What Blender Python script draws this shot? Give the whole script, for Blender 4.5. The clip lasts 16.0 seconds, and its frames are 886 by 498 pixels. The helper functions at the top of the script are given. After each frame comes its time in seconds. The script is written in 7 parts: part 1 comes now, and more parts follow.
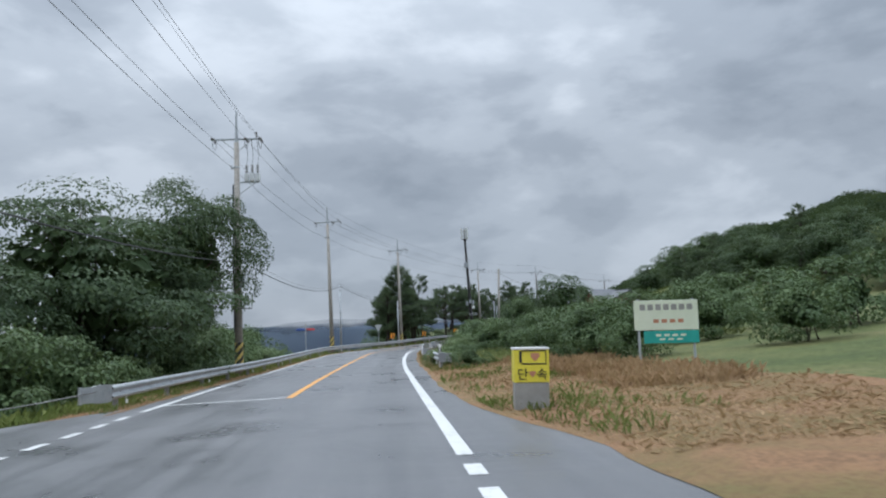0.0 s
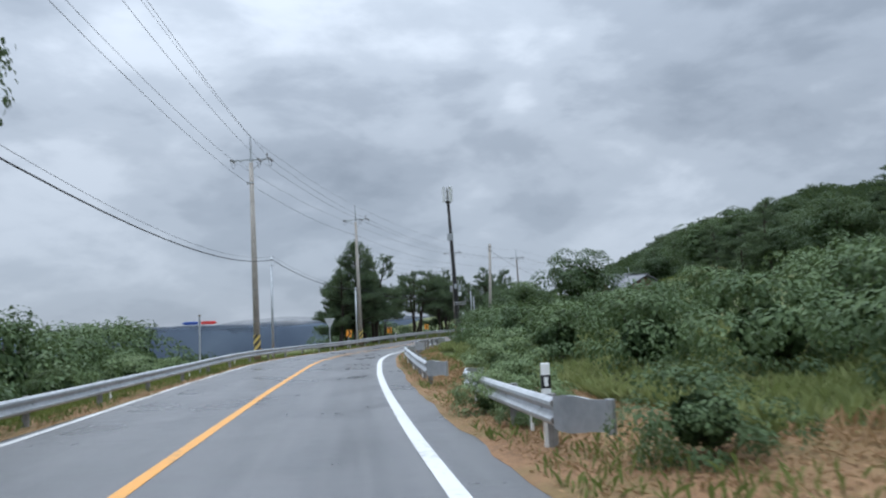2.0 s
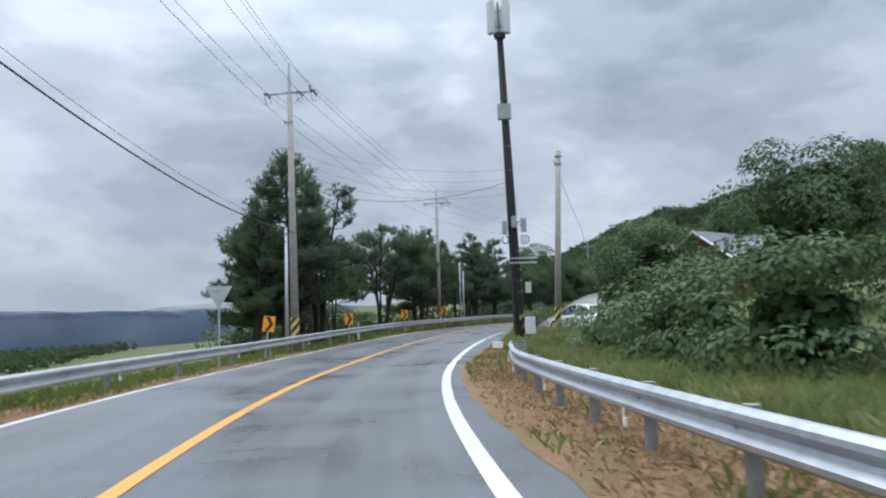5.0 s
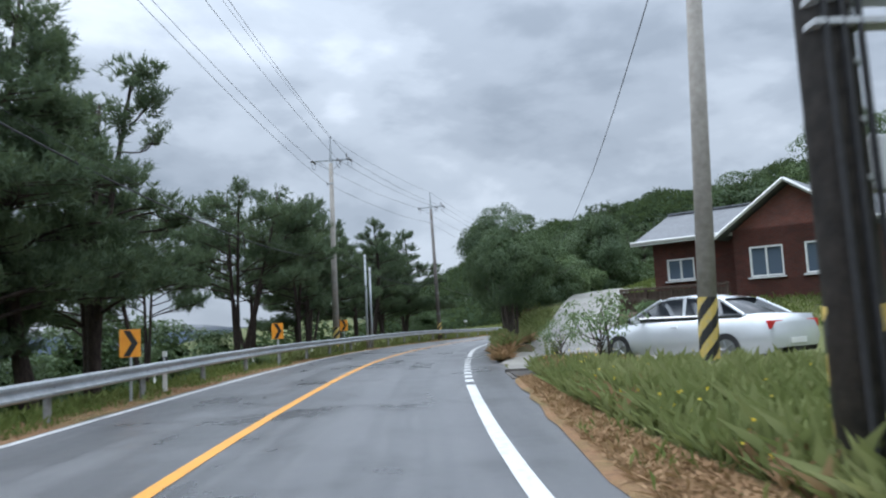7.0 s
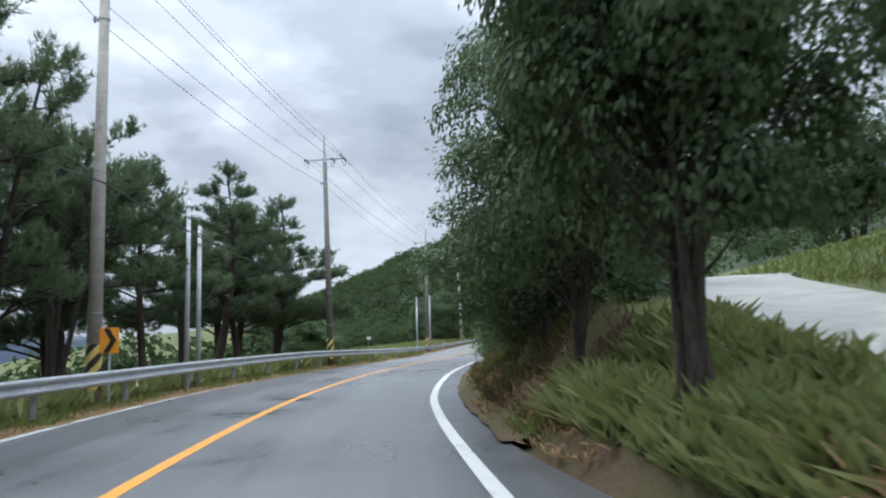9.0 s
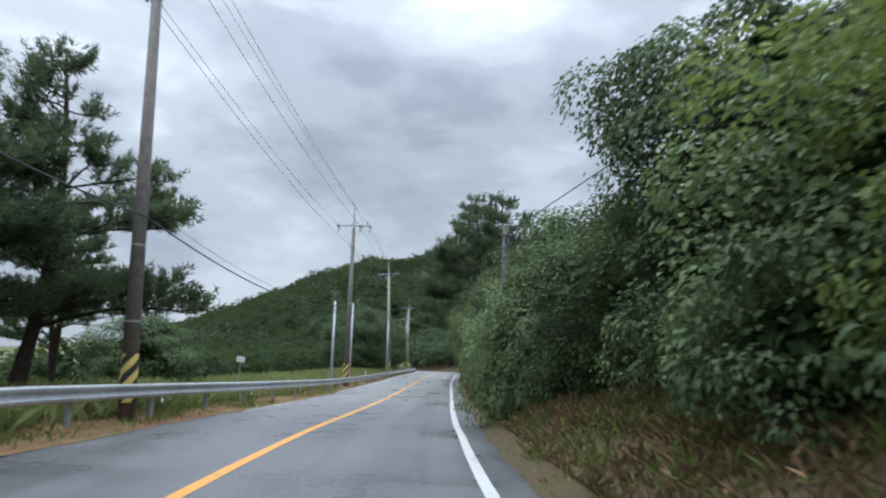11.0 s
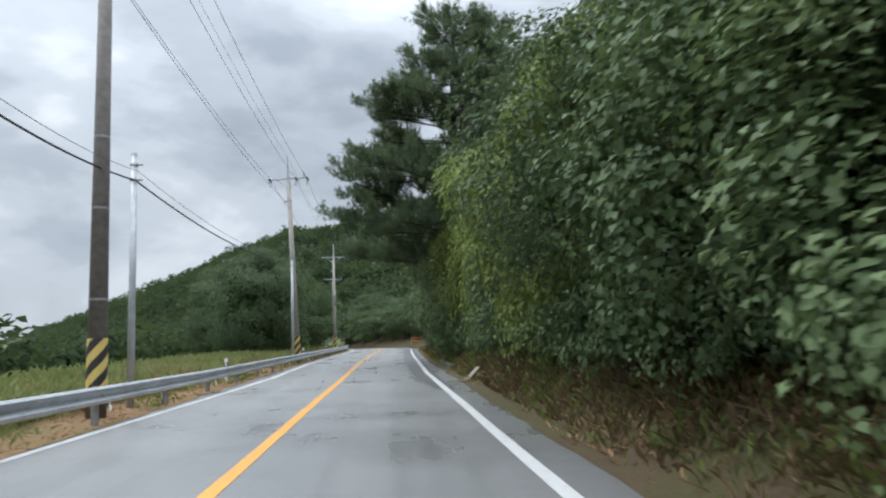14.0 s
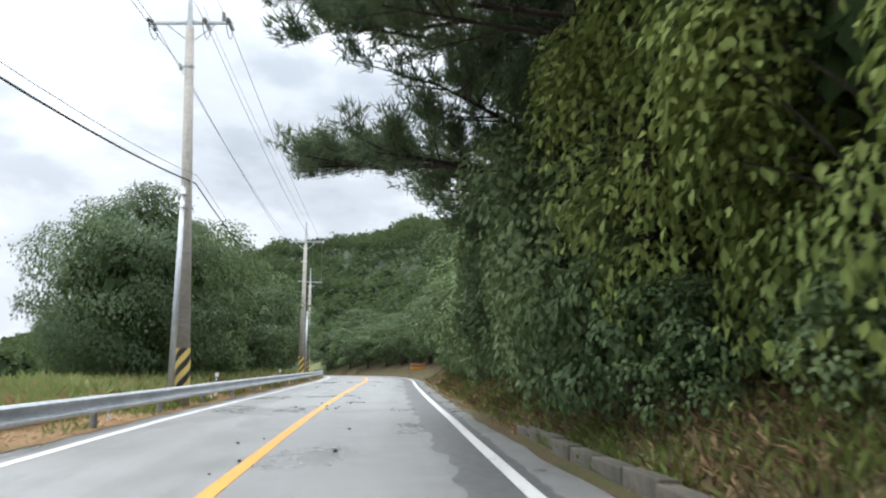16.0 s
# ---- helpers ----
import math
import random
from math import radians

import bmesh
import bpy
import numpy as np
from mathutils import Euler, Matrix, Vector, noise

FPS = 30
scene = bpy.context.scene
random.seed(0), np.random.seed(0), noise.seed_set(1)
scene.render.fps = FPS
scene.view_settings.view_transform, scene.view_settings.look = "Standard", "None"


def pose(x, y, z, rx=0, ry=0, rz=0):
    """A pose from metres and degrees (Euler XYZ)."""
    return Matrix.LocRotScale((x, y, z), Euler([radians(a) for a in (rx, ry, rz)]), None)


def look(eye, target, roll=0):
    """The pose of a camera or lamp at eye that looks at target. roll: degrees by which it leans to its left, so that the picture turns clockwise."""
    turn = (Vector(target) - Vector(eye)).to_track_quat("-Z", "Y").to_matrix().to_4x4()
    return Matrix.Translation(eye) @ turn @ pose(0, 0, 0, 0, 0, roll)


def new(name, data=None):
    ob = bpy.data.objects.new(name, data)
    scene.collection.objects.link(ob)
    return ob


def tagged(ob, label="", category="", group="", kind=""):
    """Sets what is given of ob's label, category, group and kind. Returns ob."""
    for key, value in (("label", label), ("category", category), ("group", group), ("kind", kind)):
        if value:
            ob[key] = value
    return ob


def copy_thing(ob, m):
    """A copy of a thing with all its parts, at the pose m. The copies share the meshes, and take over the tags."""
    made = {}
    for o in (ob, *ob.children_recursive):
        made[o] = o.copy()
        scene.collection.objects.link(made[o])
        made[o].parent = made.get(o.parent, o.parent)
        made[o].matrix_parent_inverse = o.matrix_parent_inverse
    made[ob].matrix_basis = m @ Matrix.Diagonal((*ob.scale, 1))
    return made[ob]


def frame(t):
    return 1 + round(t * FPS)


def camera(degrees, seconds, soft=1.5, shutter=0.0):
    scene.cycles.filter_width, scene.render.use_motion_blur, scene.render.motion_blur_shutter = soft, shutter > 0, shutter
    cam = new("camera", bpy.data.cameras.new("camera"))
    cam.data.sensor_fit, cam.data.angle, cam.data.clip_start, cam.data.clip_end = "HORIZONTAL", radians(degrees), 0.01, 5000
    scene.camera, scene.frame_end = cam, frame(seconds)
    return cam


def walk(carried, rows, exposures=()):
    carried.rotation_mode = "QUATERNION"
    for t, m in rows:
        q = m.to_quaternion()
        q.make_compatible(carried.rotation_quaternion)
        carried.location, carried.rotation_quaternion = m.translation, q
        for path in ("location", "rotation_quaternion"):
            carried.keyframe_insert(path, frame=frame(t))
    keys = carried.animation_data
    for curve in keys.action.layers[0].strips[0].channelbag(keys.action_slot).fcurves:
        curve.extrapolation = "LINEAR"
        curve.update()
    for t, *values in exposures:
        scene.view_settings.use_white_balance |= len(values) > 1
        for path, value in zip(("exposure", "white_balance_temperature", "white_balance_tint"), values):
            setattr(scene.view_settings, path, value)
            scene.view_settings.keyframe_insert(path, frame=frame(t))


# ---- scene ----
cam = camera(61.1, 16.0, soft=2.1, shutter=0.16)
PATH = [
    (0, (0.019, 0.041, 1.389), (0.898, 9.948, 2.435), -2.36),
    (0.5, (0.043, 5.804, 1.328), (0.929, 15.702, 2.445), -2.85),
    (1, (0.005, 11.495, 1.270), (1.105, 21.378, 2.323), -2.68),
    (1.5, (0.026, 17.194, 1.248), (1.337, 27.066, 2.163), -3.34),
    (2, (0.017, 22.889, 1.233), (1.524, 32.726, 2.217), -2.57),
    (2.5, (0.038, 28.662, 1.159), (1.676, 38.467, 2.239), -1.91),
    (3, (0.149, 34.556, 1.065), (1.878, 44.350, 2.106), -1.90),
    (3.2, (0.160, 36.957, 1.043), (1.927, 46.751, 2.026), -2.48),
    (3.7, (0.272, 42.752, 1.011), (2.156, 52.532, 1.905), -2.27),
    (4.25, (0.525, 49.251, 1.004), (2.577, 59.004, 1.829), -1.85),
    (4.8, (0.975, 55.763, 1.016), (3.249, 65.467, 1.834), -1.60),
    (5.3, (1.678, 61.576, 1.015), (4.212, 71.209, 1.907), -1.58),
    (5.5, (2.050, 63.871, 0.972), (4.716, 73.460, 1.940), -1.65),
    (6, (3.103, 69.506, 0.888), (6.089, 78.990, 1.953), -1.45),
    (6.5, (4.307, 75.197, 0.851), (7.658, 84.556, 1.938), -1.66),
    (7, (5.899, 80.786, 0.816), (9.716, 89.973, 1.831), -2.73),
    (7.5, (7.790, 86.362, 0.780), (12.010, 95.371, 1.788), -3.13),
    (8, (9.857, 92.043, 0.820), (14.531, 100.831, 1.780), -2.36),
    (8.2, (10.762, 94.252, 0.866), (15.593, 102.951, 1.865), -2.21),
    (8.7, (13.016, 99.499, 0.912), (18.058, 108.062, 2.028), -1.71),
    (9.25, (15.580, 105.260, 0.945), (20.771, 113.711, 2.217), -1.03),
    (9.8, (18.297, 110.970, 0.949), (23.638, 119.303, 2.376), -0.36),
    (10.3, (21.018, 116.049, 0.938), (26.564, 124.225, 2.485), 0.29),
    (10.5, (22.304, 118.176, 0.950), (27.988, 126.253, 2.514), 1.52),
    (11, (25.491, 123.404, 0.983), (31.491, 131.243, 2.582), 1.98),
    (11.5, (28.809, 128.525, 1.056), (35.025, 136.207, 2.587), 1.00),
    (12, (32.174, 133.505, 1.007), (38.495, 141.078, 2.645), -0.10),
    (12.5, (35.603, 138.328, 0.949), (42.008, 145.840, 2.545), -0.99),
    (13, (39.091, 142.999, 0.935), (45.724, 150.333, 2.421), -1.57),
    (13.5, (42.764, 147.618, 0.861), (49.531, 154.849, 2.243), -2.94),
    (14, (46.493, 152.264, 0.875), (53.242, 159.533, 2.146), -2.05),
    (14.5, (50.173, 156.937, 0.922), (56.888, 164.204, 2.370), -0.77),
    (15, (53.839, 161.586, 0.990), (60.471, 168.886, 2.641), -1.51),
    (15.5, (57.449, 166.179, 1.031), (64.131, 173.454, 2.585), -1.07),
    (16, (61.009, 170.586, 1.036), (67.768, 177.771, 2.679), 0.43),
]
EXPOSURE = [(0.0, -0.2, 5850, 8), (0.5, -0.35, 5800, 8), (1.0, -0.5, 5750, 8), (2.0, -0.1, 5750, 8), (3.0, -0.1, 5750, 8), (5.5, 0.05, 5750, 8), (8.0, 0.15, 5750, 8), (10.5, 0.35, 6000, 8), (11.0, 0.1, 5800, 8), (13.5, 0.1, 5950, 8), (14.0, 0.2, 6050, 8), (14.4, 0.45, 6300, 9), (15.0, 0.52, 6300, 9), (15.5, 0.42, 6300, 9), (16.0, 0.76, 6300, 9)]
walk(cam, [(t, look(eye, target, roll)) for t, eye, target, roll in PATH], EXPOSURE)

# ---------------------------------------------------------------- sky and light
SUN_AZ, SUN_EL = radians(-20), radians(58)
world = bpy.data.worlds.new("overcast_sky")
scene.world = world
world.use_nodes = True


class Nodes:
    """Short hand for building a node tree."""

    def __init__(self, tree):
        self.tree = tree
        tree.nodes.clear()

    def add(self, kind, ins=None):
        n = self.tree.nodes.new(kind)
        for k, v in (ins or {}).items():
            self.put(n.inputs[k], v)
        return n

    def put(self, socket, v):
        if isinstance(v, bpy.types.NodeSocket):
            self.tree.links.new(v, socket)
        else:
            socket.default_value = v

    def math(self, op, a, b=0.0, c=None):
        n = self.add("ShaderNodeMath")
        n.operation = op
        self.put(n.inputs[0], a)
        self.put(n.inputs[1], b)
        if c is not None:
            self.put(n.inputs[2], c)
        return n.outputs[0]

    def mix(self, fac, a, b, blend="MIX"):
        n = self.add("ShaderNodeMix")
        n.data_type, n.blend_type = "RGBA", blend
        self.put(n.inputs[0], fac)
        self.put(n.inputs[6], a)
        self.put(n.inputs[7], b)
        return n.outputs[2]

    def ramp(self, fac, stops, interp="LINEAR"):
        n = self.add("ShaderNodeValToRGB")
        n.color_ramp.interpolation = interp
        el = n.color_ramp.elements
        while len(el) < len(stops):
            el.new(0.5)
        for e, (p, c) in zip(el, stops):
            e.position = p
            e.color = (*c, 1) if len(c) == 3 else c
        self.put(n.inputs[0], fac)
        return n.outputs[0]

    def noise(self, vec, scale, detail=4.0, rough=0.55, distort=0.0):
        n = self.add("ShaderNodeTexNoise", {"Scale": scale, "Detail": detail, "Roughness": rough, "Distortion": distort})
        if vec is not None:
            self.put(n.inputs["Vector"], vec)
        return n.outputs[0]


def build_sky():
    w = Nodes(world.node_tree)
    way = w.add("ShaderNodeTexCoord").outputs["Generated"]
    xyz = w.add("ShaderNodeSeparateXYZ", {0: way})
    up = w.math("MAXIMUM", xyz.outputs[2], 0.0)
    lift = w.math("ADD", up, 0.52)
    flat = w.add("ShaderNodeCombineXYZ", {0: w.math("DIVIDE", xyz.outputs[0], lift), 1: w.math("DIVIDE", xyz.outputs[1], lift), 2: w.math("MULTIPLY", up, 2.0)}).outputs[0]
    big = w.noise(flat, 2.0, 4.0, 0.5, 0.25)
    mid = w.noise(flat, 5.0, 8.0, 0.56, 0.15)
    both = w.math("ADD", w.math("MULTIPLY", big, 0.66), w.math("MULTIPLY", mid, 0.34))
    cloud = w.ramp(both, [(0.35, (0.35, 0.378, 0.415)), (0.44, (0.46, 0.488, 0.525)), (0.51, (0.585, 0.612, 0.645)), (0.61, (0.78, 0.80, 0.825))], "EASE")
    # the layer is thick and grey towards the horizon, thin and bright overhead
    cloud = w.mix(w.ramp(up, [(0.0, (0.62,) * 3), (0.10, (0.30,) * 3), (0.26, (0.0,) * 3)]), cloud, (0.40, 0.43, 0.475, 1))
    # as under any overcast, the zenith is three times as bright as the horizon
    rise = w.ramp(up, [(0.22, (0.0,) * 3), (0.48, (0.10,) * 3), (0.75, (0.7,) * 3), (1.0, (1.0,) * 3)])
    gain = w.math("ADD", 1.0, w.math("MULTIPLY", rise, 4.2))
    cloud = w.mix(1.0, cloud, gain, "MULTIPLY")
    sky = w.add("ShaderNodeTexSky")
    sky.sky_type, sky.sun_disc, sky.sun_elevation, sky.sun_rotation = "NISHITA", False, SUN_EL, SUN_AZ
    clear = w.add("ShaderNodeBackground", {"Color": sky.outputs[0], "Strength": 0.08})
    grey = w.add("ShaderNodeBackground", {"Color": cloud, "Strength": 1.0})
    both_bg = w.add("ShaderNodeMixShader", {0: 0.94, 1: clear.outputs[0], 2: grey.outputs[0]})
    w.add("ShaderNodeOutputWorld", {0: both_bg.outputs[0]})


build_sky()
sun = new("sun", bpy.data.lights.new("sun", "SUN"))
sun.data.energy, sun.data.angle, sun.data.color = 1.4, radians(25), (1.0, 0.97, 0.93)
sun.matrix_world = look((0, 0, 300), (300 * -math.sin(SUN_AZ) / math.tan(SUN_EL), -300 * math.cos(SUN_AZ) / math.tan(SUN_EL), 0))

# ---------------------------------------------------------------- materials


def material(name):
    m = bpy.data.materials.new(name)
    m.use_nodes = True
    return m, Nodes(m.node_tree)


def finish(m, n, color, rough=0.6, metal=0.0, bump=None, strength=0.3, distance=0.02, spec=0.5, coat=0.0):
    ins = {"Base Color": color, "Roughness": rough, "Metallic": metal, "Specular IOR Level": spec, "Coat Weight": coat}
    b = n.add("ShaderNodeBsdfPrincipled", ins)
    if bump is not None:
        n.put(b.inputs["Normal"], n.add("ShaderNodeBump", {"Height": bump, "Strength": strength, "Distance": distance}).outputs[0])
    n.add("ShaderNodeOutputMaterial", {0: b.outputs[0]})
    return m


def place(n):
    return n.add("ShaderNodeNewGeometry").outputs["Position"]


def plain(name, a, b, scale, rough=0.6, metal=0.0, stain=0.0, bump=0.15, coat=0.0):
    """A surface between two colours, with grain and larger stains."""
    m, n = material(name)
    at = n.add("ShaderNodeTexCoord").outputs["Object"]
    fine = n.noise(at, scale, 6.0)
    wide = n.noise(at, scale * 0.13, 3.0)
    c = n.mix(n.ramp(fine, [(0.3, (0.0,) * 3), (0.7, (1.0,) * 3)]), (*a, 1), (*b, 1))
    if stain:
        c = n.mix(n.ramp(wide, [(0.45, (0.0,) * 3), (0.75, (stain,) * 3)]), c, tuple(v * 0.35 for v in a) + (1,))
    r = n.math("ADD", rough - 0.08, n.math("MULTIPLY", wide, 0.16))
    return finish(m, n, c, r, metal, fine, bump, 0.01, coat=coat)


def asphalt_material():
    m, n = material("wet_asphalt")
    at = place(n)
    grit = n.noise(at, 160.0, 3.0, 0.7)
    patch = n.noise(at, 0.33, 5.0, 0.6, 0.4)
    worn = n.noise(at, 2.6, 5.0)
    c = n.mix(n.ramp(grit, [(0.35, (0.0,) * 3), (0.68, (1.0,) * 3)]), (0.068, 0.069, 0.074, 1), (0.138, 0.139, 0.145, 1))
    c = n.mix(n.ramp(patch, [(0.40, (0.0,) * 3), (0.62, (0.40,) * 3)]), c, (0.082, 0.083, 0.088, 1))
    c = n.mix(n.ramp(worn, [(0.55, (0.0,) * 3), (0.8, (0.25,) * 3)]), c, (0.12, 0.118, 0.115, 1))
    lane = n.add("ShaderNodeSeparateXYZ", {0: n.add("ShaderNodeTexCoord").outputs["UV"]})
    streak = n.noise(n.add("ShaderNodeCombineXYZ", {0: n.math("MULTIPLY", lane.outputs[0], 5.0), 1: n.math("MULTIPLY", lane.outputs[1], 0.16), 2: 0.0}).outputs[0], 1.0, 5.0, 0.6)
    c = n.mix(n.ramp(streak, [(0.45, (0.0,) * 3), (0.70, (0.30,) * 3)]), c, (0.145, 0.144, 0.142, 1))
    # wheel tracks, polished and a little darker
    wave = n.math("COSINE", n.math("MULTIPLY", n.math("ADD", n.math("ABSOLUTE", lane.outputs[0]), n.math("MULTIPLY", patch, 0.35)), 4.05))
    track = n.math("MULTIPLY", n.ramp(wave, [(0.15, (1.0,) * 3), (0.75, (0.0,) * 3)]), n.ramp(streak, [(0.30, (1.0,) * 3), (0.62, (0.45,) * 3)]))
    c = n.mix(n.math("MULTIPLY", track, 0.22), c, (0.066, 0.067, 0.071, 1))
    # fine cracks across the old surface
    crack = n.add("ShaderNodeTexVoronoi", {"Vector": n.add("ShaderNodeVectorMath", {0: at, 1: n.add("ShaderNodeCombineXYZ", {0: worn, 1: patch, 2: 0.0}).outputs[0]}).outputs[0], "Scale": 0.42})
    crack.feature = "DISTANCE_TO_EDGE"
    split = n.math("MULTIPLY", n.ramp(crack.outputs["Distance"], [(0.0, (1.0,) * 3), (0.014, (0.0,) * 3)]), n.ramp(patch, [(0.54, (0.0,) * 3), (0.64, (0.45,) * 3)]))
    c = n.mix(split, c, (0.022, 0.022, 0.024, 1))
    far = n.add("ShaderNodeSeparateXYZ", {0: at}).outputs[1]
    old = n.math("ADD", far, n.math("MULTIPLY", n.noise(at, 0.12, 3.0), 18.0))
    c = n.mix(n.add("ShaderNodeMapRange", {0: old, 1: 150.0, 2: 176.0, 3: 0.0, 4: 0.75}).outputs[0], c, n.mix(n.ramp(grit, [(0.35, (0.0,) * 3), (0.68, (1.0,) * 3)]), (0.16, 0.16, 0.155, 1), (0.30, 0.297, 0.285, 1)))
    r = n.math("SUBTRACT", n.ramp(patch, [(0.32, (0.52,) * 3), (0.52, (0.42,) * 3), (0.66, (0.27,) * 3)]), n.math("MULTIPLY", track, 0.10))
    return finish(m, n, c, r, 0.0, grit, 0.35, 0.004, 0.55)


def line_material(name, color, dirt):
    m, n = material(name)
    at = place(n)
    wear = n.noise(at, 9.0, 8.0, 0.7)
    soft = n.noise(at, 0.8, 3.0)
    k = n.math("ADD", n.math("MULTIPLY", wear, 0.75), n.math("MULTIPLY", soft, 0.35))
    c = n.mix(n.ramp(k, [(0.58, (0.0,) * 3), (0.74, (0.8,) * 3)]), (*color, 1), (*dirt, 1))
    return finish(m, n, c, 0.42, 0.0, wear, 0.2, 0.003)


def ground_material(name, cols, scale=0.5):
    m, n = material(name)
    at = place(n)
    wide = n.noise(at, scale, 6.0, 0.6, 0.5)
    fine = n.noise(at, scale * 26, 6.0, 0.65)
    c = n.ramp(n.math("ADD", n.math("MULTIPLY", wide, 0.7), n.math("MULTIPLY", fine, 0.3)), [(0.30 + 0.40 * i / (len(cols) - 1), k) for i, k in enumerate(cols)])
    c = n.mix(n.ramp(fine, [(0.3, (0.5,) * 3), (0.55, (0.0,) * 3)]), c, (0.018, 0.020, 0.010, 1))
    return finish(m, n, c, 0.9, 0.0, fine, 0.8, 0.06, 0.2)


def leaf_material(name, dark, mid, light, gloss=0.45, glow=0.22):
    """Leaves that differ from one to the next; light passes through a little."""
    m, n = material(name)
    geo = n.add("ShaderNodeNewGeometry")
    clump = n.math("ADD", n.math("MULTIPLY", n.noise(geo.outputs["Position"], 1.3, 3.0), 0.6), n.math("MULTIPLY", n.noise(geo.outputs["Position"], 0.33, 1.0), 0.7))
    k = n.math("ADD", n.math("MULTIPLY", geo.outputs["Random Per Island"], 0.26), n.math("MULTIPLY", n.math("SUBTRACT", clump, 0.20), 1.05))
    c = n.ramp(k, [(0.08, dark), (0.5, mid), (0.95, light)])
    b = n.add("ShaderNodeBsdfPrincipled", {"Base Color": c, "Roughness": gloss + 0.2, "Specular IOR Level": 0.13})
    t = n.add("ShaderNodeBsdfTranslucent", {"Color": n.mix(0.35, c, (0.15, 0.19, 0.05, 1))})
    mixed = n.add("ShaderNodeMixShader", {0: glow, 1: b.outputs[0], 2: t.outputs[0]})
    n.add("ShaderNodeOutputMaterial", {0: mixed.outputs[0]})
    return m


def bark_material(name, a, b):
    m, n = material(name)
    at = n.add("ShaderNodeTexCoord").outputs["Object"]
    mapped = n.add("ShaderNodeMapping", {"Vector": at, "Scale": (9, 9, 2.2)}).outputs[0]
    v = n.noise(mapped, 2.4, 7.0, 0.65, 0.6)
    return finish(m, n, n.ramp(v, [(0.35, a), (0.7, b)]), 0.9, 0.0, v, 0.8, 0.03, 0.2)


def stripe_material():
    """Yellow and black diagonal tape wound round a pole."""
    m, n = material("hazard_stripe")
    at = n.add("ShaderNodeSeparateXYZ", {0: n.add("ShaderNodeTexCoord").outputs["Object"]})
    turn = n.math("ARCTAN2", at.outputs[1], at.outputs[0])
    k = n.math("FRACT", n.math("ADD", n.math("MULTIPLY", at.outputs[2], 2.4), n.math("MULTIPLY", turn, -3 / 6.2832)))
    wear = n.noise(n.add("ShaderNodeTexCoord").outputs["Object"], 14.0, 6.0)
    yellow = n.mix(n.ramp(wear, [(0.5, (0.0,) * 3), (0.75, (0.7,) * 3)]), (0.62, 0.46, 0.12, 1), (0.42, 0.38, 0.28, 1))
    c = n.mix(n.math("GREATER_THAN", k, 0.5), (0.025, 0.024, 0.023, 1), yellow)
    return finish(m, n, c, 0.5)


def glass_material(name, tint):
    m, n = material(name)
    return finish(m, n, (*tint, 1), 0.06, 0.0, None, spec=0.9)


def brick_material():
    m, n = material("red_brick")
    at = n.add("ShaderNodeTexCoord").outputs["Object"]
    sp = n.add("ShaderNodeSeparateXYZ", {0: at})
    flat = n.add("ShaderNodeCombineXYZ", {0: n.math("ADD", sp.outputs[0], sp.outputs[1]), 1: sp.outputs[2], 2: 0.0}).outputs[0]
    b = n.add("ShaderNodeTexBrick", {"Vector": flat, "Color1": (0.20, 0.055, 0.035, 1), "Color2": (0.13, 0.04, 0.03, 1), "Mortar": (0.16, 0.12, 0.10, 1), "Scale": 1.0, "Mortar Size": 0.008, "Brick Width": 0.21, "Row Height": 0.075})
    stain = n.noise(at, 1.3, 5.0)
    c = n.mix(n.ramp(stain, [(0.4, (0.0,) * 3), (0.8, (0.6,) * 3)]), b.outputs[0], (0.06, 0.03, 0.025, 1))
    return finish(m, n, c, 0.8, 0.0, b.outputs[1], -0.4, 0.01)


